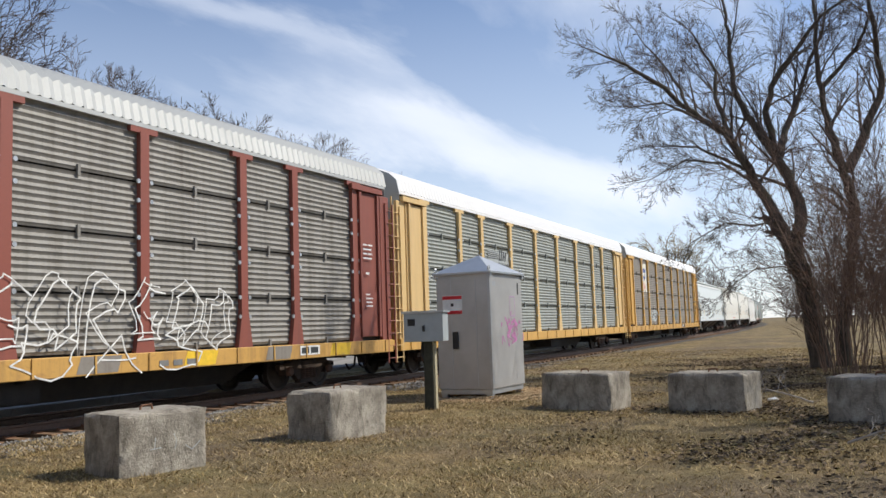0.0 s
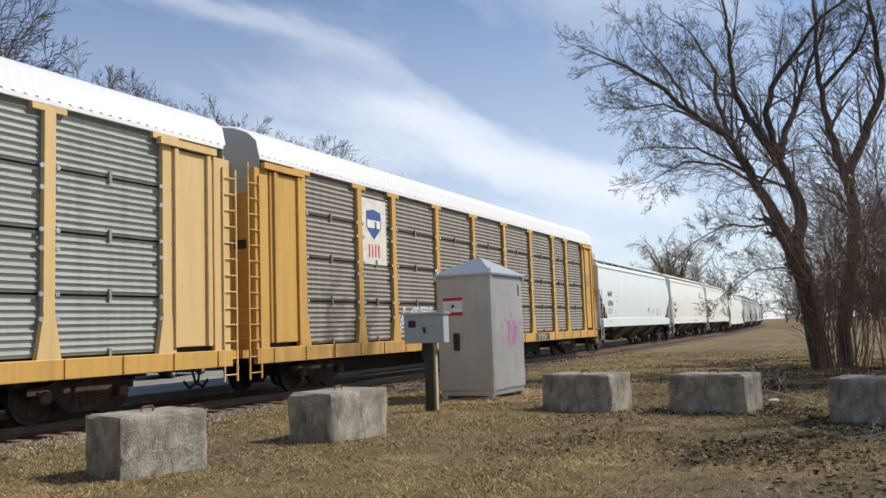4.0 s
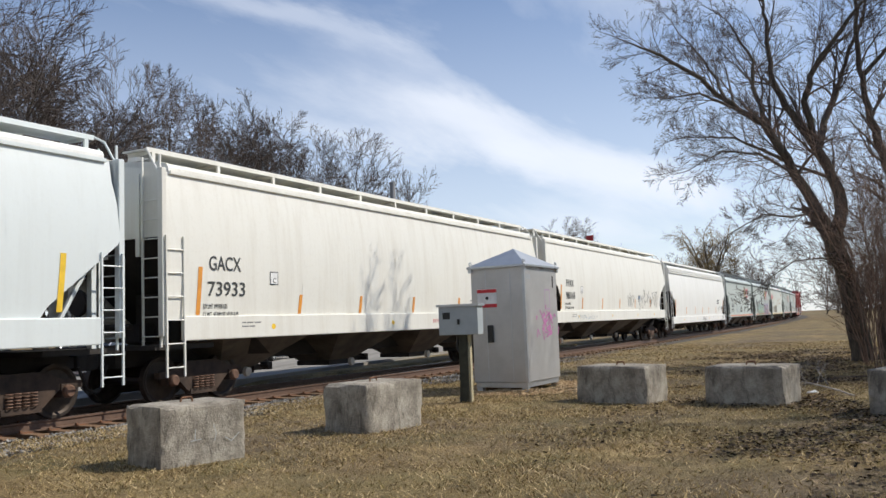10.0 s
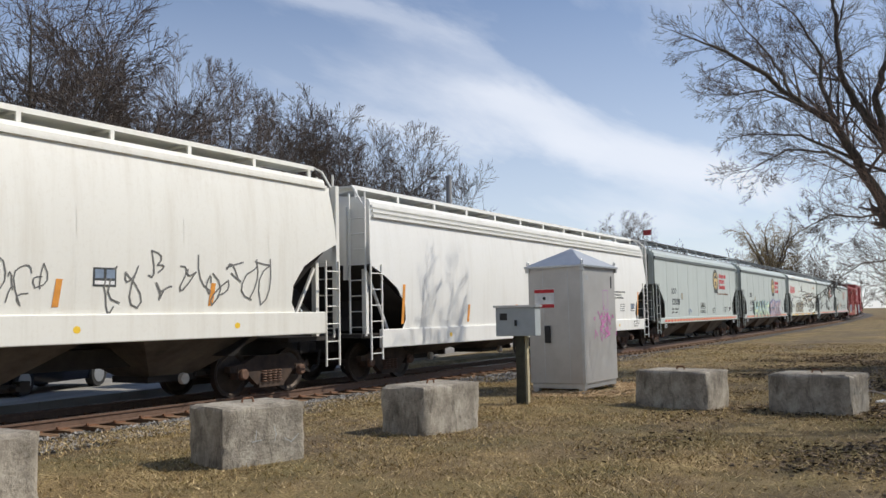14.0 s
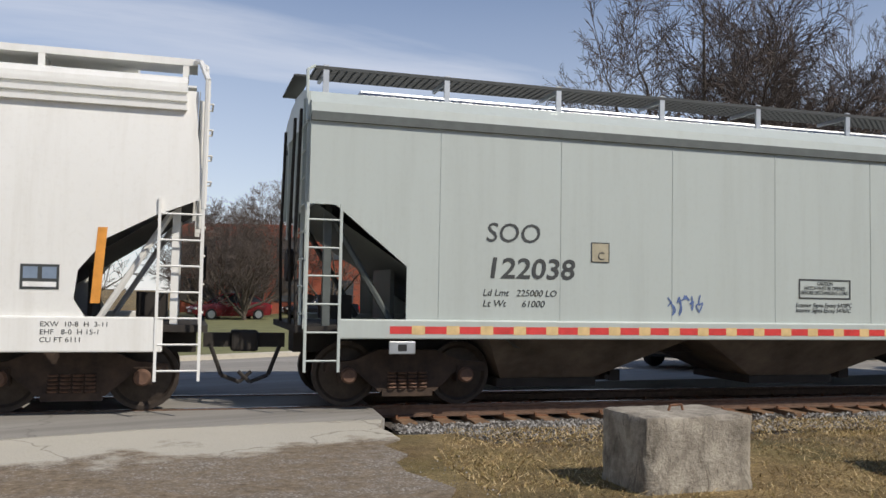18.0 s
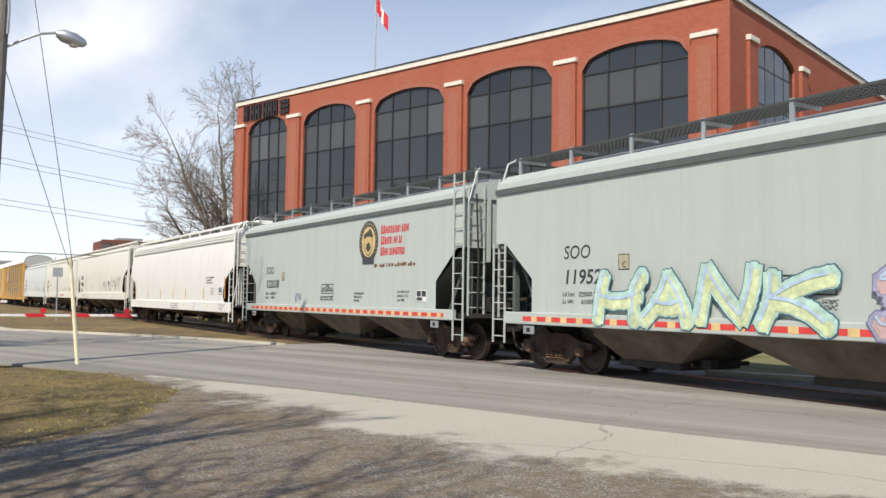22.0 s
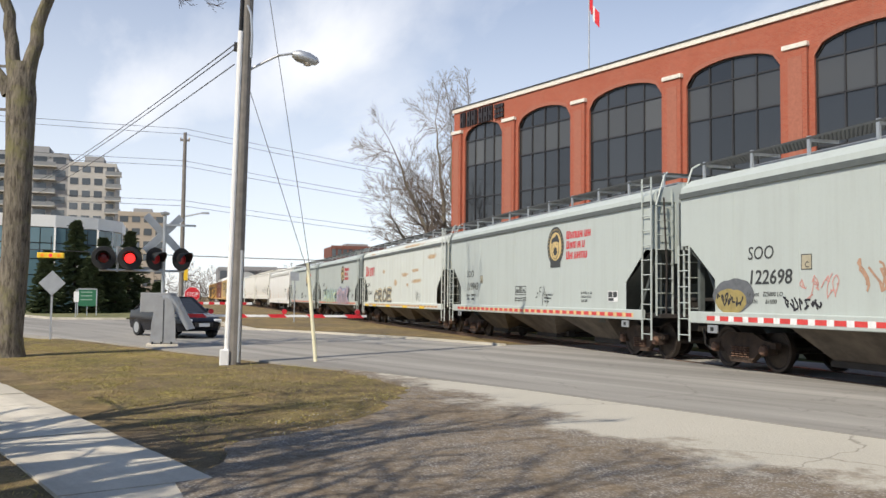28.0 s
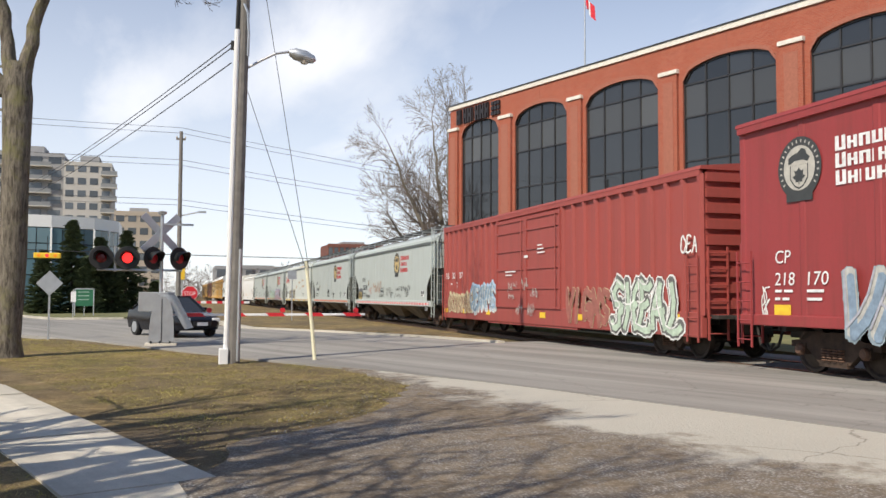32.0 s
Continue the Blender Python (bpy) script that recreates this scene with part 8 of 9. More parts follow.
GL = {
    "H": [[(0, 0), (0.05, 1)], [(0, 0.5), (0.8, 0.55)], [(0.8, 0), (0.85, 1)]],
    "A": [[(0, 0), (0.35, 1), (0.8, 0)], [(0.15, 0.4), (0.65, 0.4)]],
    "N": [[(0, 0), (0.05, 1), (0.7, 0.05), (0.8, 1)]],
    "K": [[(0, 0), (0.05, 1)], [(0.85, 1), (0.1, 0.5), (0.9, 0)]],
    "S": [[(0.8, 0.9), (0.4, 1), (0.05, 0.78), (0.3, 0.52), (0.75, 0.35), (0.6, 0.05), (0.05, 0.1)]],
    "T": [[(0, 0.95), (0.9, 1)], [(0.45, 1), (0.4, 0)]],
    "I": [[(0.2, 0), (0.25, 1)]],
    "C": [[(0.8, 0.85), (0.4, 1), (0.05, 0.6), (0.2, 0.1), (0.8, 0.1)]],
    "R": [[(0, 0), (0.05, 1), (0.6, 0.95), (0.65, 0.6), (0.1, 0.5), (0.75, 0)]],
    "B": [[(0, 0), (0.05, 1), (0.6, 0.9), (0.5, 0.55), (0.1, 0.5), (0.7, 0.45), (0.65, 0.05), (0, 0)]],
    "O": [[(0.4, 0), (0.05, 0.3), (0.1, 0.8), (0.45, 1), (0.8, 0.75), (0.8, 0.25), (0.4, 0)]],
    "E": [[(0.75, 0.95), (0.05, 1), (0, 0), (0.8, 0.05)], [(0.05, 0.5), (0.6, 0.55)]],
    "P": [[(0, 0), (0.05, 1), (0.7, 0.9), (0.6, 0.5), (0.1, 0.5)]],
    "V": [[(0, 1), (0.4, 0), (0.8, 1)]],
    "M": [[(0, 0), (0.1, 1), (0.45, 0.4), (0.8, 1), (0.9, 0)]],
    "L": [[(0.05, 1), (0, 0), (0.75, 0.05)]],
    "Y": [[(0, 1), (0.4, 0.5), (0.8, 1)], [(0.4, 0.5), (0.35, 0)]],
    "G": [[(0.8, 0.85), (0.4, 1), (0.05, 0.6), (0.2, 0.1), (0.8, 0.1), (0.8, 0.45), (0.45, 0.45)]],
}


def curl(line, rng, amp, k=3):
    """A drawn line bent a little between its points."""
    out = []
    for (x0, y0), (x1, y1) in zip(line, line[1:]):
        bx, by = rng.uniform(-amp, amp), rng.uniform(-amp, amp)
        for i in range(k):
            t = i / k
            s = 4 * t * (1 - t)
            out.append((x0 + (x1 - x0) * t + bx * s, y0 + (y1 - y0) * t + by * s))
    return out + [line[-1]]


def graffiti(car, text, x0, x1, z0, z1, y, layers, seed, amp=0.05, lean=0.1, style=None, drop=0.0):
    """Sprayed letters: each layer is (width as part of the letter's height, material, sideways, up)."""
    rng = random.Random(seed)
    n = len(text)
    w = (x1 - x0) / n
    h = z1 - z0
    glyphs = []
    for i, ch in enumerate(text):
        dz, sc = rng.uniform(-0.06, 0.06) * h, rng.uniform(0.92, 1.08)
        for line in GL.get(ch, GL["O"]):
            pts = [(x0 + i * w + px * w * 0.98 + lean * h * py, z0 + dz + py * h * sc) for px, py in line]
            glyphs.append(curl(pts, rng, amp * h))
    for k, (wd, mat, dx, dz) in enumerate(layers):
        g = Geo()
        for j, line in enumerate(glyphs):
            pts = [(a + dx * h, b + dz * h) for a, b in line]
            q = stroke(pts, wd * h, y - 0.009 * k - 0.000131 * j)
            g.add(q.v, q.f)
            if wd > 0.15:
                for m, (a, b) in enumerate(pts):
                    r = wd * h * 0.5 * (1 + 0.16 * math.sin(m * 2.1 + j))
                    g.add([(a + r * math.cos(t), y - 0.009 * k - 0.000131 * j - 0.000053 * m - 0.000019, b + r * math.sin(t)) for t in (0.3, 1.1, 1.9, 2.7, 3.5, 4.2, 5.0, 5.7)], [tuple(range(8))])
        o = tagged(part("graffiti", g, mat, car, "sprayed graffiti lettering"), kind="stuff")
        if style:
            conform(o, style)
            for v in o.data.vertices:
                v.co.y -= 0.004 * k


def scrawl(car, x0, x1, z0, z1, y, mat, seed, w=0.018, n=9, style=None):
    """A loose tag that cannot be read."""
    rng = random.Random(seed)
    g = Geo()
    x = x0
    step = (x1 - x0) / n
    for i in range(n):
        pts = [(x + rng.uniform(-0.2, 0.9) * step, z0 + rng.random() * (z1 - z0)) for _ in range(4)]
        q = stroke(curl(pts, rng, (z1 - z0) * 0.2, 4), w, y - 0.0002 * i)
        g.add(q.v, q.f)
        x += step
    o = tagged(part("tag", g, mat, car, "scrawled tag"), kind="stuff")
    return conform(o, style) if style else o


def spray(name, c):
    k = Mat(name, 0.6)
    n = k.noise(5, 4, 0.7)
    k.colour(k.mix(k.ramp(n, [(0.3, 0.0), (0.7, 1.0)]), tuple(v * 0.7 for v in c), tuple(min(1, v * 1.2) for v in c)))
    return k.m


for nm, c in dict(g_mauve=(0.36, 0.37, 0.52), g_rose=(0.6, 0.42, 0.42), g_mint=(0.46, 0.66, 0.58), g_lime=(0.62, 0.70, 0.42), g_blue=(0.25, 0.45, 0.62), g_teal=(0.06, 0.16, 0.22), g_grey=(0.42, 0.43, 0.48), g_black=(0.03, 0.03, 0.035), g_cream=(0.66, 0.57, 0.36), g_sky=(0.45, 0.6, 0.75), g_white=(0.78, 0.78, 0.74), g_green=(0.5, 0.62, 0.48), g_brown=(0.24, 0.16, 0.11), g_tan=(0.45, 0.27, 0.18), g_salmon=(0.6, 0.3, 0.26), g_violet=(0.2, 0.17, 0.3), g_slate=(0.3, 0.38, 0.42), g_dark=(0.16, 0.16, 0.15), g_tagblue=(0.1, 0.16, 0.34), g_pale=(0.5, 0.5, 0.46), g_steel=(0.24, 0.33, 0.42), g_smoke=(0.13, 0.14, 0.15), g_mustard=(0.34, 0.27, 0.1), g_rust=(0.36, 0.13, 0.10), g_straw=(0.6, 0.5, 0.32)).items():
    M[nm] = spray(nm, c)
M["panel_blue"] = plain("panel_blue_grey", (0.2, 0.26, 0.34), 0.5)
M["rack_plate"] = plain("pale_plate", (0.42, 0.44, 0.42), 0.5)
M["ink_cream"] = plain("cream_plate", (0.75, 0.72, 0.62), 0.5)
M["logo_blue"] = plain("emblem_blue", (0.05, 0.1, 0.3), 0.5)
M["crest_grey"] = plain("crest_grey", (0.5, 0.48, 0.42), 0.6)
YS = -1.597


def deco_cp(key, number, sx, cx, wx, extra=True, tape_pale=None, load="225000 LO", tare="61000"):
    car = TRAIN[key]
    L = ENDS[key + "e"] - ENDS[key + "s"]
    words("lettering", "SOO", 0.38, M["ink"], car, sx, 2.33, YS, 0.12, width=0.8)
    words("number", number, 0.40, M["ink"], car, sx, 1.83, YS, 0.12, width=1.28, bold=0.006)
    words("small_print", "Ld Lmt   %s" % load, 0.13, M["ink"], car, sx - 0.03, 1.58, YS, 0.2, width=1.1)
    words("small_print", "Lt Wt      %s" % tare, 0.13, M["ink"], car, sx - 0.03, 1.43, YS, 0.2, width=0.92)
    b = part("plate_mark", patch(sx + 1.62, sx + 1.89, 2.09, 2.36, YS, 0, 1), M["crest_plate"], car)
    words("plate_letter", "C", 0.16, M["ink"], b, sx + 1.71, 2.12, YS - 0.004)
    f = Geo()
    for q in (patch(sx + 1.61, sx + 1.9, 2.08, 2.095, YS - 0.002, 0, 1), patch(sx + 1.61, sx + 1.9, 2.355, 2.37, YS - 0.002, 0, 1), patch(sx + 1.61, sx + 1.625, 2.08, 2.37, YS - 0.002, 0, 1), patch(sx + 1.885, sx + 1.9, 2.08, 2.37, YS - 0.002, 0, 1)):
        f.add(q.v, q.f)
    part("plate_border", f, M["ink"], car)
    # caution box
    a, c = wx, wx + 0.97
    f = Geo()
    for q in (patch(a, c, 1.615, 1.64, YS, 0, 1), patch(a, c, 1.9, 1.925, YS, 0, 1), patch(a, a + 0.025, 1.64, 1.9, YS, 0, 1), patch(c - 0.025, c, 1.64, 1.9, YS, 0, 1)):
        f.add(q.v, q.f)
    part("caution_border", f, M["ink"], car)
    words("caution_text", "CAUTION\nHATCH MUST BE OPENED\nBEFORE DISCHARGING LOAD", 0.085, M["ink"], car, a + 0.485, 1.83, YS, 0.1, align="CENTER", width=0.88, spacing=0.85)
    words("small_print", "Exterior Sigma Epoxy 5478PC\nInterior Sigma Epoxy 5476PC", 0.095, M["ink"], car, a - 0.06, 1.49, YS, 0.2, width=1.05, spacing=0.85)
    words("small_print", "Do Not Operate Car\nWith Hatches Or\nGates Open", 0.1, M["ink"], car, a + 2.46, 1.6, YS, 0.2, width=0.68, spacing=1.05)
    words("small_print", "Ex W 10-8  H  3-8\nE W 10-5  H 13-1\nCu Ft 5300", 0.1, M["ink"], car, cx + 1.78, 1.64, YS, 0.2, width=0.68, spacing=1.1)
    crest(car, cx, 3.12, 0.61, YS, M["ink"], M["tan"])
    brand_bars(car, cx + 0.78, 3.3, (0.22, 0.17, 0.2, 0.17, 0.18, 0.08, 0.18, 0.18), 0.2, M["ink_red"], YS)
    brand_bars(car, cx + 0.78, 3.0, (0.2, 0.17, 0.18, 0.08, 0.16, 0.08, 0.16), 0.2, M["ink_red"], YS)
    brand_bars(car, cx + 0.76, 2.69, (0.2, 0.17, 0.08, 0.16, 0.24, 0.18, 0.18), 0.2, M["ink_red"], YS)
    p = part("data_panel", patch(L / 2 - 2.32, L / 2 - 1.78, 1.43, 1.72, YS, 0, 1), M["ink_white"], car, "white and black data panel")
    for u in (0.03, 0.29):
        part("panel_block", patch(L / 2 - 2.32 + u, L / 2 - 2.32 + u + 0.22, 1.55, 1.7, YS - 0.003, 0, 1), M["ink"], p)
    part("panel_block", patch(L / 2 - 2.29, L / 2 - 2.0, 1.45, 1.53, YS - 0.003, 0, 1), M["ink"], p)
    tape(car, -L / 2 + 1.1, L / 2 - 0.85, 1.05, 1.15, -1.654, M["refl_red"], tape_pale or M["refl_yel"])
    for x in (-L / 2 + 1.1, L / 2 - 1.5):
        t = part("tag_holder", Geo().bev(x, x + 0.36, -1.64, -1.6, 0.78, 0.95, 0.01), M["galv"], car)
        part("hole", patch(x + 0.12, x + 0.24, 0.82, 0.91, -1.644, 0, 1), M["black"], t)
    return car


M["crest_plate"] = plain("plate_tan", (0.42, 0.38, 0.27), 0.6)
c5 = deco_cp("H5", "122038", -5.63, 2.9, -0.48)
scrawl(c5, -2.75, -2.2, 1.32, 1.65, YS, M["g_tagblue"], 3, 0.022, 5)
rg = random.Random(8)
for i in range(16):
    x = 3.3 + i * 0.15 + rg.uniform(-0.04, 0.04)
    part("rust_scrape", patch(x, x + rg.uniform(0.03, 0.16), 2.38 + rg.uniform(-0.02, 0.02), 2.44 + rg.uniform(-0.01, 0.04), YS, 0.01, 1), M["rust"], c5)
c6_ = deco_cp("H6", "119522", -5.93, 2.48, -9.0 + 8.2)
graffiti(c6_, "HANK", -4.8, 0.2, 1.2, 1.95, -1.662, [(0.5, M["g_teal"], 0.0, 0.0), (0.44, M["g_mint"], 0, 0), (0.26, M["g_lime"], 0.02, -0.06), (0.08, M["g_sky"], -0.04, 0.08)], 3, 0.13, 0.16)
graffiti(c6_, "STATIK", 0.8, 5.0, 1.2, 2.0, -1.662, [(0.46, M["g_violet"], 0.0, 0.0), (0.4, M["g_mauve"], 0, 0), (0.26, M["g_rose"], 0.01, -0.03), (0.05, M["g_sky"], -0.05, 0.1)], 4, 0.14, 0.14)
scrawl(c6_, 4.85, 6.0, 1.86, 2.06, YS, M["ink"], 6, 0.016, 6)
car = deco_cp("H8", "119943", -6.1, 2.45, -0.87)
scrawl(car, 1.0, 1.9, 1.25, 1.95, YS, M["ink"], 16, 0.014, 4)
c9_ = deco_cp("H9", "122698", -6.57, 2.02, -1.86, True, M["ink_white"])


def spray_cloud(car, x, z, rx, rz, y, mat, seed):
    """A lobed patch of sprayed paint."""
    pts = [(x + rx * (1 + 0.16 * noise.noise((math.cos(t) * 1.5, math.sin(t) * 1.5, seed))) * math.cos(t), y, z + rz * (1 + 0.2 * noise.noise((math.cos(t) * 2, math.sin(t) * 2, seed + 5))) * math.sin(t)) for t in np.linspace(0, 2 * math.pi, 29)[:-1]]
    part("spray_patch", Geo().add(pts, [tuple(range(28))]), mat, car, "lobed patch of sprayed paint")


spray_cloud(c9_, -7.05, 1.6, 0.72, 0.36, YS, M["g_smoke"], 1.0)
spray_cloud(c9_, -7.15, 1.48, 0.55, 0.26, YS - 0.003, M["g_mustard"], 3.0)
scrawl(c9_, -7.6, -6.7, 1.36, 1.62, YS - 0.007, M["g_black"], 24, 0.035, 7)
scrawl(c9_, -5.45, -4.4, 1.32, 1.58, YS, M["g_black"], 25, 0.04, 7)
scrawl(c9_, -4.95, -3.9, 1.5, 2.0, YS, M["g_salmon"], 21, 0.022, 6)
scrawl(c9_, -3.5, -1.4, 1.65, 2.3, YS, M["g_tan"], 26, 0.045, 8)
scrawl(c9_, -0.3, 1.1, 1.4, 1.95, YS, M["g_dark"], 22, 0.022, 7)
scrawl(c9_, 1.8, 3.4, 1.72, 1.96, YS, M["g_black"], 23, 0.03, 8)
scrawl(c9_, 3.5, 4.8, 1.62, 2.0, YS, M["g_black"], 27, 0.03, 7)
scrawl(c9_, 1.6, 3.0, 1.35, 1.62, YS, M["g_dark"], 28, 0.02, 7)
# the pale car with the rust patches
c7_ = TRAIN["H7"]
L7 = ENDS["H7e"] - ENDS["H7s"]
brand_bars(c7_, -8.0, 2.78, (0.42, 0.4, -0.15, 0.42, 0.32, 0.12, 0.12), 0.5, M["ink_red"], YS, 0.2)
words("lettering", "SOO", 0.34, M["ink"], c7_, -7.5, 2.14, YS, 0.0, width=0.85)
words("number", "118341", 0.36, M["ink"], c7_, -7.43, 1.64, YS, 0.0, width=1.2)
graffiti(c7_, "CROE", -5.5, -1.1, 1.25, 1.9, -1.602, [(0.46, M["g_dark"], 0, 0), (0.42, M["g_cream"], 0, 0), (0.26, M["g_dark"], 0.0, -0.03)], 31, 0.05, 0.1)
scrawl(c7_, 3.6, 4.6, 1.3, 1.9, YS, M["ink"], 33, 0.016, 5)
for x in (-7.75, -5.7, -2.3, 1.4, 4.6):
    part("yellow_mark", patch(x, x + 0.92, 0.99, 1.1, -1.656, 0, 1), M["yel_mark"], c7_)
tape(c7_, -6.6, L7 / 2 - 1, 1.06, 1.14, -1.652, M["tape_worn"] if "tape_worn" in M else M["g_tan"], M["refl_yel"], 0.6)



def deco_round(key, mark, number, sx, dz, lines, marks, style="round"):
    car = TRAIN[key]
    L = ENDS[key + "e"] - ENDS[key + "s"]
    if mark:
        conform(words("lettering", mark, 0.40, M["ink"], car, sx, 2.55 + dz, YS, width=0.92, bold=0.003), style)
        conform(words("number", number, 0.40, M["ink"], car, sx - 0.04, 2.05 + dz, YS, width=1.08, bold=0.003), style)
        conform(words("small_print", lines, 0.13, M["ink"], car, sx - 0.14, 1.85 + dz - 0.05, YS, width=1.0, spacing=1.2), style)
        p = conform(part("plate_mark", patch(sx + 1.85, sx + 2.12, 2.3 + dz, 2.58 + dz, YS), M["ink"], car), style)
        q = conform(part("plate_field", patch(sx + 1.87, sx + 2.1, 2.32 + dz, 2.56 + dz, YS), M["ink_white"], car), style)
        for v in q.data.vertices:
            v.co.y -= 0.002
        t = conform(words("plate_letter", "C", 0.15, M["ink"], car, sx + 1.94, 2.34 + dz, YS), style)
        for v in t.data.vertices:
            v.co.y -= 0.004
    for x, z0, z1 in marks:
        conform(part("orange_mark", patch(x - 0.055, x + 0.055, z0, z1, YS, 0.06), M["yel_mark"] if key in ("H1",) else M["orange"], car), style)
    return car


c1 = deco_round("H1", "NAHX", "620348", -8.05, 0.27, "LD LMT   221400\nLT WT     64600", [(-8.68, 1.73, 2.67), (-6.38, 1.73, 2.2), (-2.92, 1.74, 2.2), (-0.12, 1.76, 2.22), (2.9, 1.75, 2.2), (6.3, 1.75, 2.2), (8.5, 1.75, 2.7)])
c2 = deco_round("H2", "GACX", "73933", -8.12, 0.0, "LD LMT 197700 LBS\nLT WT  65300 LBS NEW 8-89", [(-8.4, 1.68, 2.6), (-5.24, 1.68, 2.1), (-2.79, 1.68, 2.1), (-0.15, 1.68, 2.1), (2.6, 1.68, 2.1), (5.4, 1.68, 2.1), (8.0, 1.68, 2.6)])
c3 = deco_round("H3", "FPAX", "980168", -7.56, 0.1, "LD LMT  219100\nLT WT  66600  NEW 4-98", [(-8.2, 1.75, 2.69), (-5.55, 1.74, 2.2), (-2.72, 1.74, 2.2), (0.08, 1.75, 2.2), (2.85, 1.77, 2.2), (5.97, 1.79, 2.2)])
c4 = deco_round("H4", "", "", 0, 0, "", [(-8.6, 1.35, 2.3), (-5.4, 1.35, 1.82), (-2.5, 1.35, 1.82), (0.1, 1.35, 1.82), (2.5, 1.37, 1.82), (5.5, 1.37, 1.83), (8.7, 1.4, 2.33)], "ribbed")
conform(words("small_print", "CAUTION  DO NOT USE STEAM, BOILING WATER\nOR SHARP OBJECTS TO CLEAR\nENTER CAR WITH RUBBER SOLED SHOES", 0.09, M["ink"], c4, 6.03, 2.28, YS, width=1.15, spacing=1.25), "ribbed")
bars(c4, 6.65, 1.82, ([0.15, 0.25, 0.1], [0.2, 0.28], [0.14, 0.3], [0.22, 0.24]), 0.05, M["ink"], YS, style="ribbed")
for x, car_, st, z in ((7.86, c4, "ribbed", 1.56), (3.5, c3, "round", 2.1), (2.2, c1, "round", 2.0), (5.9, c2, "round", 1.78)):
    p = conform(part("data_panel", patch(x, x + 0.43, z, z + 0.3, YS), M["ink"], car_, "black and white data panel"), st)
    for u in (0.03, 0.24):
        w_ = conform(part("panel_block", patch(x + u, x + u + 0.16, z + 0.13, z + 0.27, YS), M["panel_blue"], p), st)
        for v in w_.data.vertices:
            v.co.y -= 0.003
    conform(part("panel_block", patch(x + 0.03, x + 0.4, z + 0.03, z + 0.09, YS), M["ink_white"], p), st)
ysill = -1.653
words("sill_print", "EXW  10-8  H  3-11\nEHF   8-0  H 15-1\nCU FT 6111", 0.085, M["ink"], c4, 8.1, 1.12, ysill, width=0.75, spacing=1.1)
bars(c4, -0.14, 1.08, ([0.2, 0.3, 0.25, 0.5], [0.3, 0.4, 0.5], [0.25, 0.2, 0.4, 0.5]), 0.055, M["ink"], ysill)
for x in (-6.4, -1.99, 2.36, 6.42):
    part("yellow_mark", Geo().add([(x + 0.07 * math.cos(t), ysill, 1.03 + 0.06 * math.sin(t)) for t in np.linspace(0, 6.28, 9)[:-1]], [tuple(range(8))]), M["yel_mark"], c4)
tor = Geo()
for t0, t1 in zip(np.linspace(0, 6.283, 21), np.linspace(0, 6.283, 21)[1:]):
    q = stroke([(4.2 + 0.13 * math.cos(t0), 1.02 + 0.13 * math.sin(t0)), (4.2 + 0.13 * math.cos(t1), 1.02 + 0.13 * math.sin(t1))], 0.018, ysill)
    tor.add(q.v, q.f)
part("maker_ring", tor, M["ink"], c4)
bars(c4, 4.13, 0.99, ([0.05, 0.05, 0.03],), 0.05, M["ink"], ysill)
for car_, x in ((c1, -8.0), (c2, -7.2), (c3, -7.0)):
    bars(car_, x, 1.5, ([0.12, 0.2, 0.2], [0.2, 0.16]), 0.045, M["ink"], ysill)
    for k in (-6.2, -1.3, 3.2, 6.6):
        part("yellow_mark", Geo().add([(k + 0.07 * math.cos(t), ysill, 1.42 + 0.06 * math.sin(t)) for t in np.linspace(0, 6.28, 9)[:-1]], [tuple(range(8))]), M["yel_mark"], car_)
words("sill_print", "DO NOT HAMMER SIDE OF CAR", 0.14, M["sign_red"], c2, 0.9, 1.38, ysill, width=2.3)
scrawl(c3, 1.5, 2.7, 1.75, 2.45, YS, M["g_dark"], 41, 0.02, 6, "round")
scrawl(c3, 3.7, 7.6, 1.75, 2.75, YS, M["g_dark"], 42, 0.03, 10, "round")
scrawl(c3, -6.6, -3.6, 1.3, 1.5, ysill, M["g_slate"], 43, 0.016, 12)
bars(c1, 3.6, 2.1, ([0.2, 0.3], [0.3, 0.25], [0.2, 0.3]), 0.06, M["ink"], YS, style="round")
bars(c1, 5.0, 2.2, ([0.4, 0.3], [0.3, 0.35], [0.3, 0.3], [0.4, 0.2], [0.3, 0.4]), 0.06, M["ink"], YS, style="round")
bars(c2, 1.2, 1.85, ([0.5, 0.3, 0.4],), 0.06, M["ink"], YS, style="round")
bars(c2, 3.4, 2.0, ([0.3, 0.3], [0.3, 0.3], [0.2, 0.3]), 0.06, M["ink"], YS, style="round")

# autoracks
a0, a1, a2 = TRAIN["A0"], TRAIN["A1"], TRAIN["A2"]
graffiti(a0, "GORGOO", 1.0, 6.9, 1.15, 2.3, -1.664, [(0.028, M["g_white"], 0, 0), (0.02, M["g_white"], -0.14, 0.1)], 51, 0.16, 0.15)
graffiti(a0, "OAS", 1.4, 6.2, 0.75, 1.5, -1.672, [(0.04, M["g_white"], 0, 0)], 52, 0.2, 0.3)
for k in range(10):
    x = -12.5 + k * 2.55
    part("worn_band", patch(x, x + 0.9, 0.79, 1.08, -1.6645, 0.1, 1), M["yel_mark"] if k % 2 else M["rack_panel_brown"], a0)
bars(a0, 4.7, 0.83, ([0.24, 0.24, 0.3],), 0.18, M["ink"], -1.668)
p = part("data_panel", patch(9.2, 10.0, 0.84, 1.06, -1.667, 0, 1), M["ink_white"], a0)
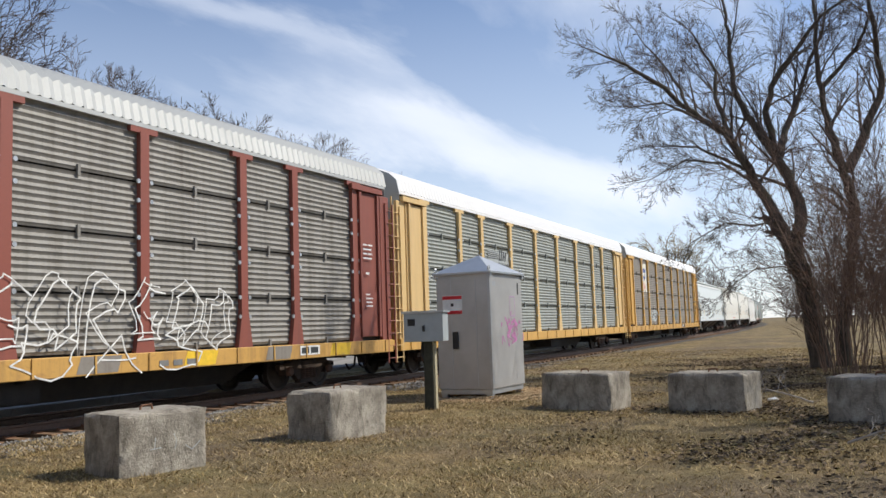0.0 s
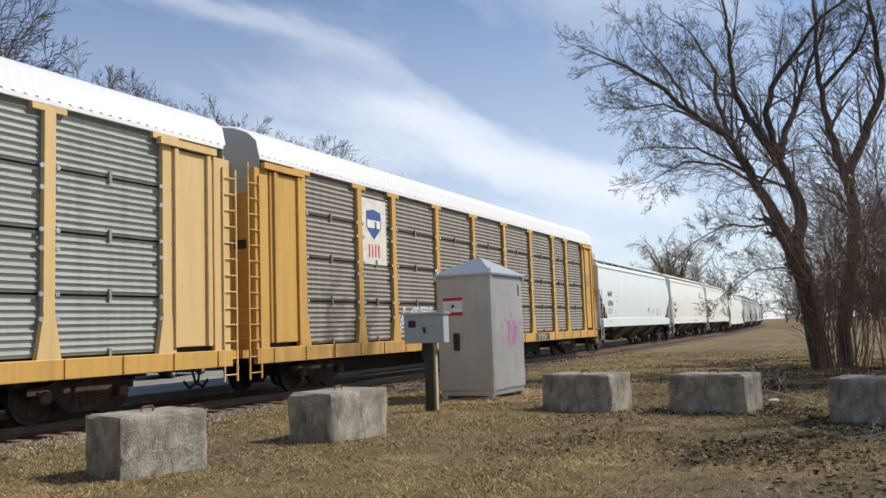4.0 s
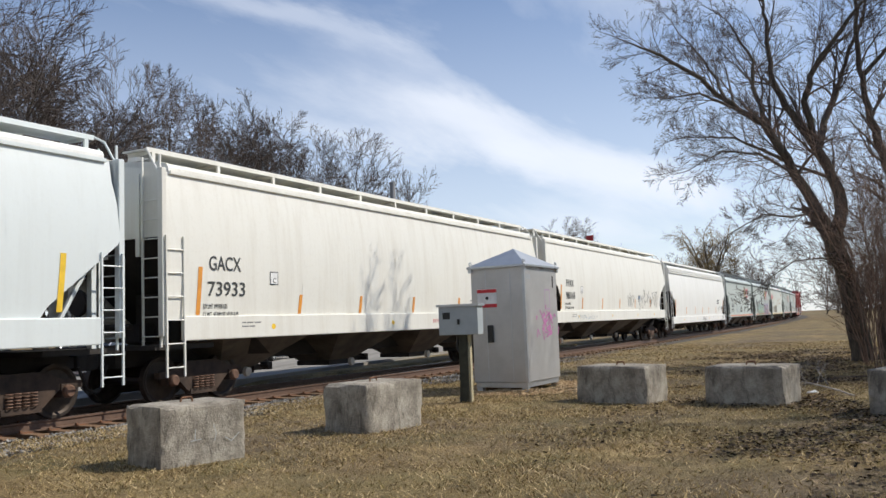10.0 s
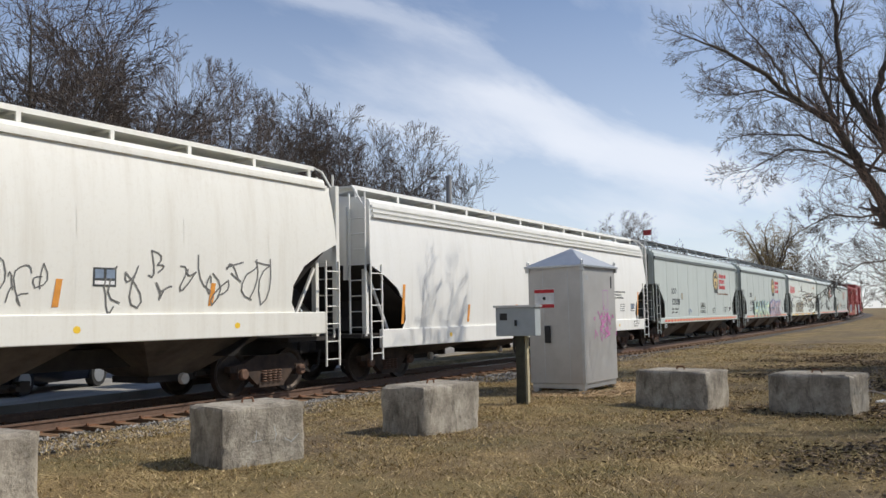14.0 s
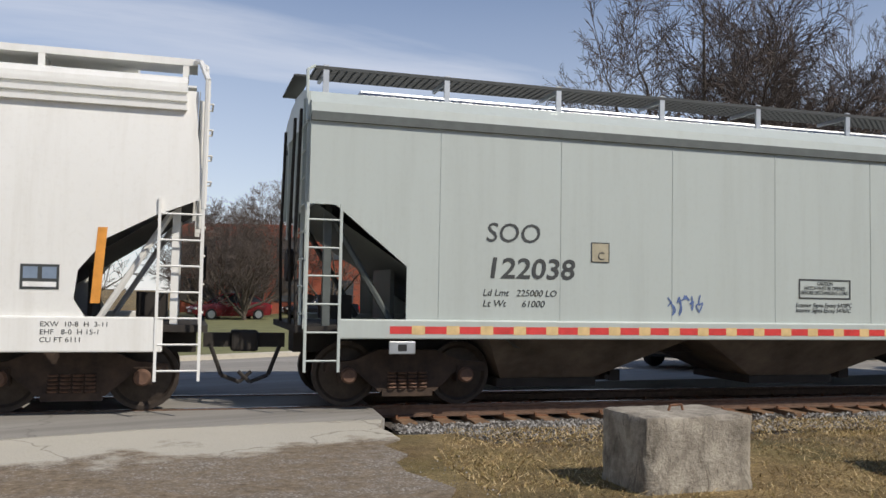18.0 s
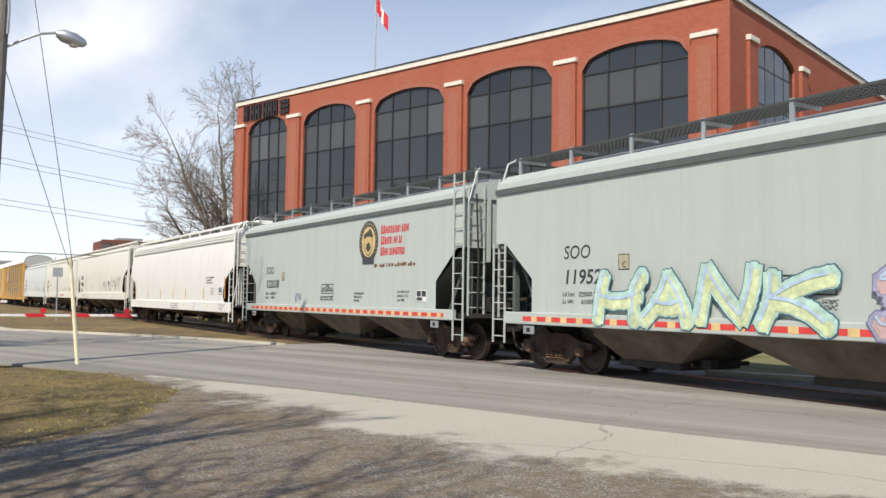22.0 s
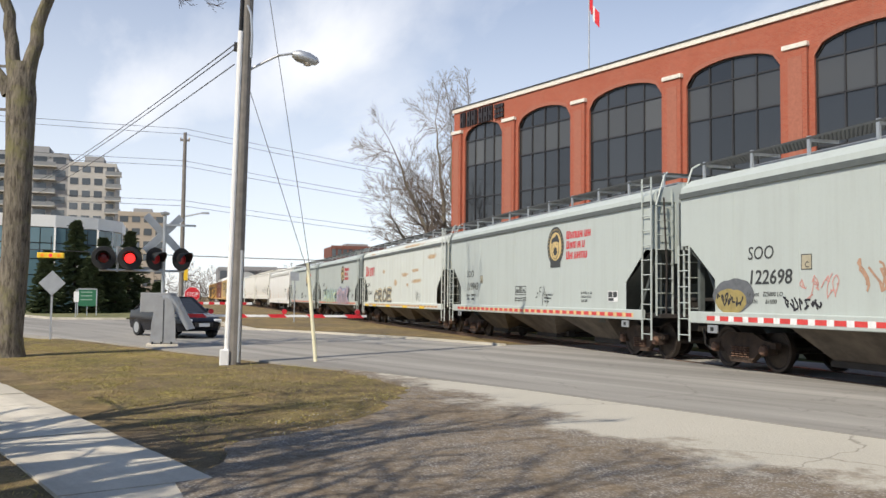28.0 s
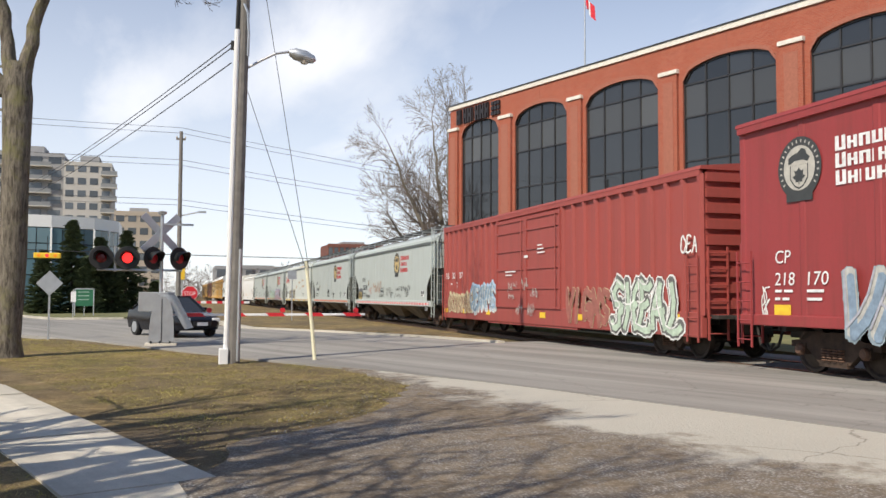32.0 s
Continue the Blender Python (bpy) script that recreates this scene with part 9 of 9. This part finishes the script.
part("panel_block", patch(9.25, 9.55, 0.88, 1.02, -1.67, 0, 1), M["ink"], p)
part("panel_block", patch(9.62, 9.92, 0.88, 1.02, -1.67, 0, 1), M["ink"], p)
bars(a0, 12.1, 3.62, ([0.2, 0.22], [0.42], [0.2, 0.2], [0.42]), 0.07, M["ink_white"], -1.69)
bars(a0, 12.2, 2.3, ([0.2], [0.34], [0.3], [0.34]), 0.06, M["ink_white"], -1.69)
bars(a0, 12.2, 2.85, ([0.18],), 0.1, M["ink_white"], -1.69)
part("mark_plate", patch(-8.3, -4.75, 0.8, 1.07, -1.664, 0, 1), M["ink"], a1)
words("reporting_mark", "TTGX", 0.24, M["ink_white"], a1, -8.15, 0.85, -1.69, 0.15, width=0.85)
words("number", "965599", 0.24, M["ink_white"], a1, -6.2, 0.85, -1.69, 0.15, width=1.2)
part("brand_plate", patch(-6.6, -4.2, 3.25, 4.1, -1.556, 0, 1), M["rack_plate"], a1)
for k in range(4):
    part("brand_shape", patch(-6.6, -5.6, 3.82 + k * 0.07, 3.855 + k * 0.07, -1.559, 0, 1), M["ink"], a1)
brand_bars(a1, -5.6, 3.78, (0.34, 0.34), 0.34, M["ink"], -1.56, 0.3)
brand_bars(a1, -5.62, 3.52, (0.15,) * 7, 0.17, M["ink"], -1.56, 0.1)
brand_bars(a1, -5.62, 3.28, (0.15,) * 8, 0.17, M["ink"], -1.56, 0.1)
lp = part("logo_plate", patch(-9.0, -7.6, 3.2, 5.0, -1.556, 0, 1), M["ink_cream"], a2, "white plate with a shield emblem")
part("logo_shield", Geo().add([(-8.3 + a, -1.56, 4.3 + b) for a, b in ((-0.4, 0.35), (0, 0.42), (0.4, 0.35), (0.4, -0.1), (0, -0.42), (-0.4, -0.1))], [tuple(range(6))]), M["logo_blue"], lp)
part("logo_bar", patch(-8.65, -7.95, 4.2, 4.42, -1.563, 0, 1), M["ink_white"], lp)
for k in range(4):
    part("logo_stripe", patch(-8.6 + k * 0.17, -8.52 + k * 0.17, 3.4, 3.75, -1.56, 0, 1), M["refl_red"], lp)
part("mark_plate", patch(4.5, 6.2, 0.8, 1.07, -1.664, 0, 1), M["ink"], a2)
words("reporting_mark", "TTX", 0.27, M["ink_white"], a2, 4.7, 0.83, -1.668, 0.2, width=1.1)
scrawl(a2, 1.6, 3.1, 1.4, 2.1, -1.556, M["g_teal"], 61, 0.05, 8)
scrawl(a2, 2.9, 3.7, 1.5, 2.1, -1.556, M["g_slate"], 62, 0.03, 4)
graffiti(a2, "ASEY", -6.9, -4.3, 1.45, 2.0, -1.556, [(0.28, M["g_white"], 0, 0), (0.14, M["g_slate"], 0.02, 0)], 63)
scrawl(a2, -2.0, -0.8, 0.8, 1.0, -1.667, M["g_brown"], 64, 0.02, 6)
bars(a2, 12.0, 3.7, ([0.5], [0.3, 0.2], [0.2, 0.3], [0.5]), 0.09, M["ink"], -1.69)
bars(a2, 12.15, 2.85, ([0.3], [0.0], [0.3], [0.34]), 0.09, M["ink"], -1.69)

# boxcars
b1, b2 = TRAIN["B1"], TRAIN["B2"]
yb1 = -1.505
for txt, x in (("HS", -9.3), ("32", -8.45), ("37", -7.5)):
    words("lettering", txt, 0.36, M["ink_white"], b1, x, 2.2, -1.592, width=0.42)
bars(b1, -9.0, 1.95, ([0.3],), 0.1, M["ink_white"], yb1)
bars(b1, -8.1, 2.0, ([0.45], [0.3]), 0.09, M["ink_white"], yb1)
yg = -1.592
graffiti(b1, "GUAKMAE", -8.9, -5.8, 0.92, 1.5, yg, [(0.46, M["g_straw"], 0, 0.02), (0.34, M["g_cream"], 0, 0), (0.09, M["g_tan"], 0.06, -0.06), (0.05, M["g_brown"], -0.1, 0.05)], 71, 0.16)
graffiti(b1, "WEKAMS", -6.1, -3.3, 1.0, 1.85, yg, [(0.3, M["g_white"], 0.02, -0.04), (0.26, M["g_sky"], 0, 0.02), (0.09, M["g_white"], 0.07, -0.05), (0.05, M["g_slate"], -0.04, 0.03), (0.03, M["g_blue"], 0.08, 0)], 72, 0.2)
for x0_, x1_, z0_, z1_, s_ in ((-2.0, -1.1, 1.62, 1.98, 91), (-0.75, -0.1, 1.68, 2.05, 92), (0.1, 0.62, 1.42, 1.74, 93), (-1.15, -0.62, 0.82, 1.2, 94), (-0.2, 0.4, 0.82, 1.28, 95), (-1.9, -1.3, 1.36, 1.58, 96)):
    scrawl(b1, x0_, x1_, z0_, z1_, yb1 - 0.14, M["g_pale"], s_, 0.022, 5)
graffiti(b1, "VIGMS", 2.7, 5.4, 0.75, 1.6, yg, [(0.27, M["g_straw"], 0, 0), (0.235, M["g_rust"], 0, 0)], 74, 0.1)
graffiti(b1, "SHEAL", 5.5, 9.0, 0.72, 1.85, yg, [(0.36, M["g_white"], 0, 0), (0.28, M["g_dark"], 0, 0), (0.15, M["g_green"], 0.03, -0.02), (0.04, M["g_white"], -0.08, 0.06)], 75, 0.15)
graffiti(b1, "DEA", 8.85, 9.55, 2.5, 2.85, yg, [(0.14, M["g_white"], 0, 0)], 76, 0.1)
part("data_panel", patch(8.1, 8.6, 1.12, 1.4, yb1 - 0.004, 0, 1), M["ink"], b1)
for x in (-9.5, -7.0, -4.3, 0.7, 3.3, 5.8):
    part("yellow_mark", patch(x, x + 0.45, 0.78, 0.96, -1.592, 0, 1), M["yel_mark"], b1)
part("yellow_mark", patch(8.3, 8.8, 0.82, 1.06, -1.592, 0, 1), M["yel_mark"], b1)
bars(b1, -2.2, 2.3, ([0.5, 0.4], [0.6]), 0.07, M["ink_white"], -1.632)
bars(b1, 0.6, 3.1, ([0.4], [0.5], [0.6]), 0.07, M["ink_white"], -1.632)
bars(b1, -0.5, 2.75, ([0.35],), 0.14, M["ink_white"], -1.635)
yb2 = -1.522
crest(b2, -7.2, 3.93, 0.6, yb2, M["ink"], M["crest_grey"])
brand_bars(b2, -6.25, 4.1, (0.26, 0.24, 0.26, 0.24, 0.26, 0.1, 0.24, 0.24), 0.22, M["ink_white"], yb2, 0)
brand_bars(b2, -6.25, 3.79, (0.26, 0.24, 0.26, 0.1, 0.22, 0.1, 0.22), 0.22, M["ink_white"], yb2, 0)
brand_bars(b2, -6.25, 3.48, (0.26, 0.24, 0.1, 0.22, 0.3, 0.24, 0.24), 0.22, M["ink_white"], yb2, 0)
words("lettering", "CP", 0.36, M["ink_white"], b2, -7.96, 2.13, yb2, 0.1, width=0.45)
words("number", "218", 0.36, M["ink_white"], b2, -7.97, 1.7, yb2, 0.1, width=0.58)
words("number", "170", 0.36, M["ink_white"], b2, -7.11, 1.7, yb2, 0.1, width=0.55)
bars(b2, -7.95, 1.56, ([0.2, 0.25], [0.15, 0.2]), 0.09, M["ink_white"], yb2)
bars(b2, -7.05, 1.56, ([0.45], [0.4]), 0.09, M["ink_white"], yb2)
part("yellow_panel", patch(-7.98, -7.5, 1.05, 1.32, yb2, 0, 1), M["yel_mark"], b2)
graffiti(b2, "VAEMKSAW", -6.2, 1.0, 0.85, 1.85, yg, [(0.36, M["g_slate"], 0, 0), (0.27, M["g_pale"], 0.02, 0.03), (0.18, M["g_steel"], 0.05, -0.04), (0.05, M["g_grey"], -0.1, 0.1)], 81, 0.12, 0.3)
scrawl(b2, -8.35, -8.1, 0.9, 1.7, yb2, M["g_white"], 82, 0.03, 3)

for ob in bpy.data.objects:
    if ob.name.startswith(("small_print", "sill_print")):
        tagged(ob, kind="stuff")

# ---------------------------------------------------------------- loose ground cover, ties, ballast
def inside(poly, x, y):
    c = False
    for (x0, y0), (x1, y1) in zip(poly, poly[1:] + poly[:1]):
        if (y0 > y) != (y1 > y) and x < (x1 - x0) * (y - y0) / (y1 - y0) + x0:
            c = not c
    return c


def sown(poly, n, seed, keep):
    """Random spots in an outline, thinned by keep(x, y)."""
    rng, out = random.Random(seed), []
    xs, ys = [p[0] for p in poly], [p[1] for p in poly]
    while len(out) < n:
        x, y = rng.uniform(min(xs), max(xs)), rng.uniform(min(ys), max(ys))
        if rng.random() < keep(x, y) and inside(poly, x, y):
            out.append((x, y))
    return out


def stuff(name, g, mat, label, category):
    return tagged(part(name, g.mesh(name, mat, False, False), None, None), label, category, "", "stuff")


def blades(spots, seed, h0, h1, w, top):
    g, rng = Geo(), random.Random(seed)
    for x, y in spots:
        a, h = rng.uniform(0, 6.283), rng.uniform(h0, h1)
        lean, b = rng.uniform(0.2, 2.2) * h, rng.uniform(0, 6.283)
        dx, dy, z = math.cos(a) * w * rng.uniform(0.5, 1), math.sin(a) * w * rng.uniform(0.5, 1), top(x, y) - 0.006
        g.add([(x - dx, y - dy, z), (x + dx, y + dy, z), (x + lean * math.cos(b), y + lean * math.sin(b), z + h * rng.uniform(0.25, 1))], [(0, 1, 2)])
    return g


def stones(spots, seed, r0, r1, top):
    g, rng = Geo(), random.Random(seed)
    for x, y in spots:
        r = rng.uniform(r0, r1)
        z, a = top(x, y) + r * 0.35, rng.uniform(0, 6.283)
        ring = [(x + r * rng.uniform(0.6, 1.1) * math.cos(a + t), y + r * rng.uniform(0.6, 1.1) * math.sin(a + t), z + r * rng.uniform(-0.3, 0.2)) for t in (0, 1.57, 3.14, 4.71)]
        g.add(ring + [(x + r * rng.uniform(-0.3, 0.3), y + r * rng.uniform(-0.3, 0.3), z + r * rng.uniform(0.4, 0.8)), (x, y, z - r * 0.6)], [(0, 1, 4), (1, 2, 4), (2, 3, 4), (3, 0, 4), (1, 0, 5, 3), (3, 5, 2, 1)][:4] + [(0, 5, 1), (3, 5, 0)])
    return g


def cover(x, y):
    return 0.25 + 0.75 * max(0.0, min(1.0, 0.55 + 1.6 * noise.noise((x * 0.55, y * 0.55, 9)) + 0.7 * noise.noise((x * 2.3, y * 2.3, 4))))


def ground_cover():
    lawn = [(2.3, 8.9), (3.0, 10.9), (18, 10.95), (18, -3), (7, -2), (2.6, 1.5)]
    stuff("dry_grass", blades(sown(lawn, 170000, 1, cover), 2, 0.015, 0.075, 0.008, lawn_h), M["straw"], "short dry straw-coloured grass with olive tufts", "grass")
    back = [(18, 10.75), (42, 11.0), (42, 3), (30, -7), (18, -7)]
    stuff("dry_grass", blades(sown(back, 45000, 3, cover), 4, 0.03, 0.09, 0.014, lawn_h), M["straw"], "dry grass between the cabinet and the thicket", "grass")
    verge = [(-38, -6.5), (-31, -1.8), (-22.5, 2.1), (-19.8, 4.0), (-15.4, 5.2), (-12.2, 3.9), (-10.2, 2.2), (-7.8, 1.7), (-14, -0.1), (-27.3, -4.6), (-36, -8)]
    stuff("turf", blades(sown(verge, 110000, 5, lambda x, y: min(1, cover(x, y) + 0.3) * (1 if x < -15.5 else max(0.0, min(1.0, (-6.9 - x) / 6.5 + 0.9 * noise.noise((x * 0.9, y * 0.9, 21)))))), 6, 0.01, 0.035, 0.01, lawn_h), M["turf"], "short green and brown turf on the verge", "grass")
    near = [(-24, -5.6), (-3.2, 1.7), (-2.5, -1.5), (-16, -7.5)]
    stuff("turf", blades(sown(near, 30000, 7, cover), 8, 0.015, 0.05, 0.008, lawn_h), M["turf"], "short turf beside the sidewalk", "grass")
    litter = [(6, -4), (6, 3.5), (30, 9), (34, 3), (30, -7), (14, -7)]
    g, rng = Geo(), random.Random(9)
    for x, y in sown(litter, 42000, 10, lambda x, y: max(0.0, min(1, 0.25 + 1.9 * noise.noise((x * 0.45, y * 0.6, 2)) + 0.9 * noise.noise((x * 1.9, y * 1.9, 6)))) * max(0.02, min(1, (x - 5.5 + 2.5 * noise.noise((y * 0.8, x * 0.4, 3))) / 4)) * max(0.0, min(1, (4.6 - y + 0.16 * (x - 12)) / 3.5))):
        s, a, z = rng.uniform(0.014, 0.045), rng.uniform(0, 6.283), lawn_h(x, y) + rng.uniform(0.004, 0.04)
        c, d = math.cos(a) * s, math.sin(a) * s
        t = rng.uniform(-0.02, 0.02)
        g.add([(x - c, y - d, z), (x + d * 0.6, y - c * 0.6, z + t), (x + c, y + d, z), (x - d * 0.6, y + c * 0.6, z - t * 0.5)], [(0, 1, 2), (0, 2, 3)])
    stuff("leaf_litter", g, M["litter"], "dark brown dead leaves and bark scraps under the trees", "leaf litter")
    pat = [(-3.4, 9.0), (-8.6, 5.6), (-16.5, 4.9), (-13, 2.2), (-8.4, 0.7), (-3.6, 1.0), (2.2, 3.0), (2.6, 9.2)]
    stuff("pebbles", stones(sown(pat, 5000, 11, lambda x, y: max(0.05, min(1, 0.45 + 1.7 * noise.noise((x * 0.6, y * 0.6, 7))))), 12, 0.004, 0.013, lambda x, y: -0.04), M["pebble"], "loose pale crushed stones on the gravel", "gravel")
    stuff("turf", blades(sown(pat, 14000, 13, lambda x, y: max(0.0, min(1, 1.8 * noise.noise((x * 0.5, y * 0.5, 17)) - 0.05))), 14, 0.01, 0.03, 0.006, lambda x, y: -0.04), M["straw"], "sparse dry grass in the gravel", "grass")
    edge = [(2.6, 10.8), (2.6, 12.3), (34, 12.55), (34, 11.0)]
    stuff("ballast_stones", stones(sown(edge, 13000, 15, lambda x, y: (0.25 + 0.75 * min(1, max(0, 0.6 + 1.8 * noise.noise((x * 0.7, y * 1.3, 1))))) * (1 if x < 16 else 0.35)), 16, 0.02, 0.045, lambda x, y: -0.27 if y < 10.9 else -0.215), M["stone"], "grey crushed ballast stones beside the ties", "ballast")
    chips, rng = Geo(), random.Random(17)
    for k in range(2600):
        a, r = rng.uniform(0, 6.283), rng.uniform(0.7, 1.75) * rng.uniform(0.75, 1.0)
        x, y = 16.9 + 1.15 * r * math.cos(a), 7.2 + r * math.sin(a) - 0.15
        q, l, w = rng.uniform(0, 6.283), rng.uniform(0.02, 0.05), rng.uniform(0.006, 0.014)
        c, d = math.cos(q), math.sin(q)
        z = lawn_h(x, y) + rng.uniform(0.005, 0.03) + 0.05 * max(0, 1.1 - r)
        chips.add([(x - c * l - d * w, y - d * l + c * w, z), (x - c * l + d * w, y - d * l - c * w, z), (x + c * l + d * w, y + d * l - c * w, z + 0.012), (x + c * l - d * w, y + d * l + c * w, z + 0.012), (x, y, z + 0.02)], [(0, 1, 4), (1, 2, 4), (2, 3, 4), (3, 0, 4)])
    stuff("wood_chips", chips, M["chip"], "pale wood chips spread round the cabinet", "wood chips")


ground_cover()


def fallen_branch(x, y, a, seed, length, mat, label):
    b = Grower(seed, 0.004, (4, 3), up=0.02, gnarl=0.25, spread=0.8)
    b.guide([(0, 0, 0.02), (length * 0.35, 0.1, 0.16), (length * 0.7, -0.05, 0.2), (length, 0.1, 0.05)], 0.016, 0.006, 7, 0.2, True, length * 0.4)
    t = thing("fallen_branch", label, "branch", at=pose(x, y, -0.05, 0, 0, a))
    part("stem", b.trunk, mat, t)
    part("twigs", b.crown, mat, t)


M["dead_wood"] = plain("bleached_dead_wood", (0.42, 0.38, 0.33), 0.9, 0, 0.2, 8)
fallen_branch(17.6, 1.9, -100, 201, 1.9, M["twig"], "dark fallen branch on the lawn")
fallen_branch(15.4, 0.9, 60, 202, 1.4, M["dead_wood"], "bleached fallen branch beside a concrete block")
fallen_branch(10.6, 0.3, -120, 203, 0.9, M["dead_wood"], "bleached dead stalks lying on the grass")
fallen_branch(9.6, -0.5, -60, 204, 0.9, M["dead_wood"], "bleached dead stalks lying on the grass")
lit = thing("paper_scrap", "crumpled white scrap of paper on the grass", "litter", at=pose(15.9, 1.55, -0.05))
bm_ = bmesh.new()
bmesh.ops.create_icosphere(bm_, subdivisions=2, radius=0.11)
for v_ in bm_.verts:
    v_.co *= 0.7 + 0.6 * noise.noise(v_.co * 14)
    v_.co.z = abs(v_.co.z) * 0.7
me_ = bpy.data.meshes.new("sheet")
bm_.to_mesh(me_)
bm_.free()
me_.materials.append(M["white_pvc"])
new("sheet", me_).parent = lit


def build_ties():
    """Wooden ties: the stretch beside the lawn one by one, the rest joined."""
    root = thing("ties", "dark weathered wooden ties under the rails", "railway tie", kind="structure")
    rng = random.Random(8)
    meshes = [Geo().bev(-0.115, 0.115, -1.3 + rng.uniform(-0.05, 0.05), 1.3 + rng.uniform(-0.05, 0.05), -0.36, -0.175, 0.012).mesh("tie", M["tie"]) for _ in range(4)]
    plate = Geo().box(-0.1, 0.1, -0.17, 0.17, -0.176, -0.16).box(-0.09, -0.06, -0.12, -0.08, -0.16, -0.13).box(0.06, 0.09, 0.08, 0.12, -0.16, -0.13).mesh("tie_plate", M["rust"])
    for i in range(230):
        x = 2.9 + 0.53 * i
        t = part("tie", meshes[i % 4], None, root)
        t.matrix_basis = pose(x, track_y(x) + rng.uniform(-0.04, 0.04), rng.uniform(-0.01, 0.01), 0, 0, rng.uniform(-1.5, 1.5))
        if i < 70:
            for s in (-1, 1):
                part("tie_plate", plate, None, t).location = (0, s * 0.753, 0)


build_ties()


motions()
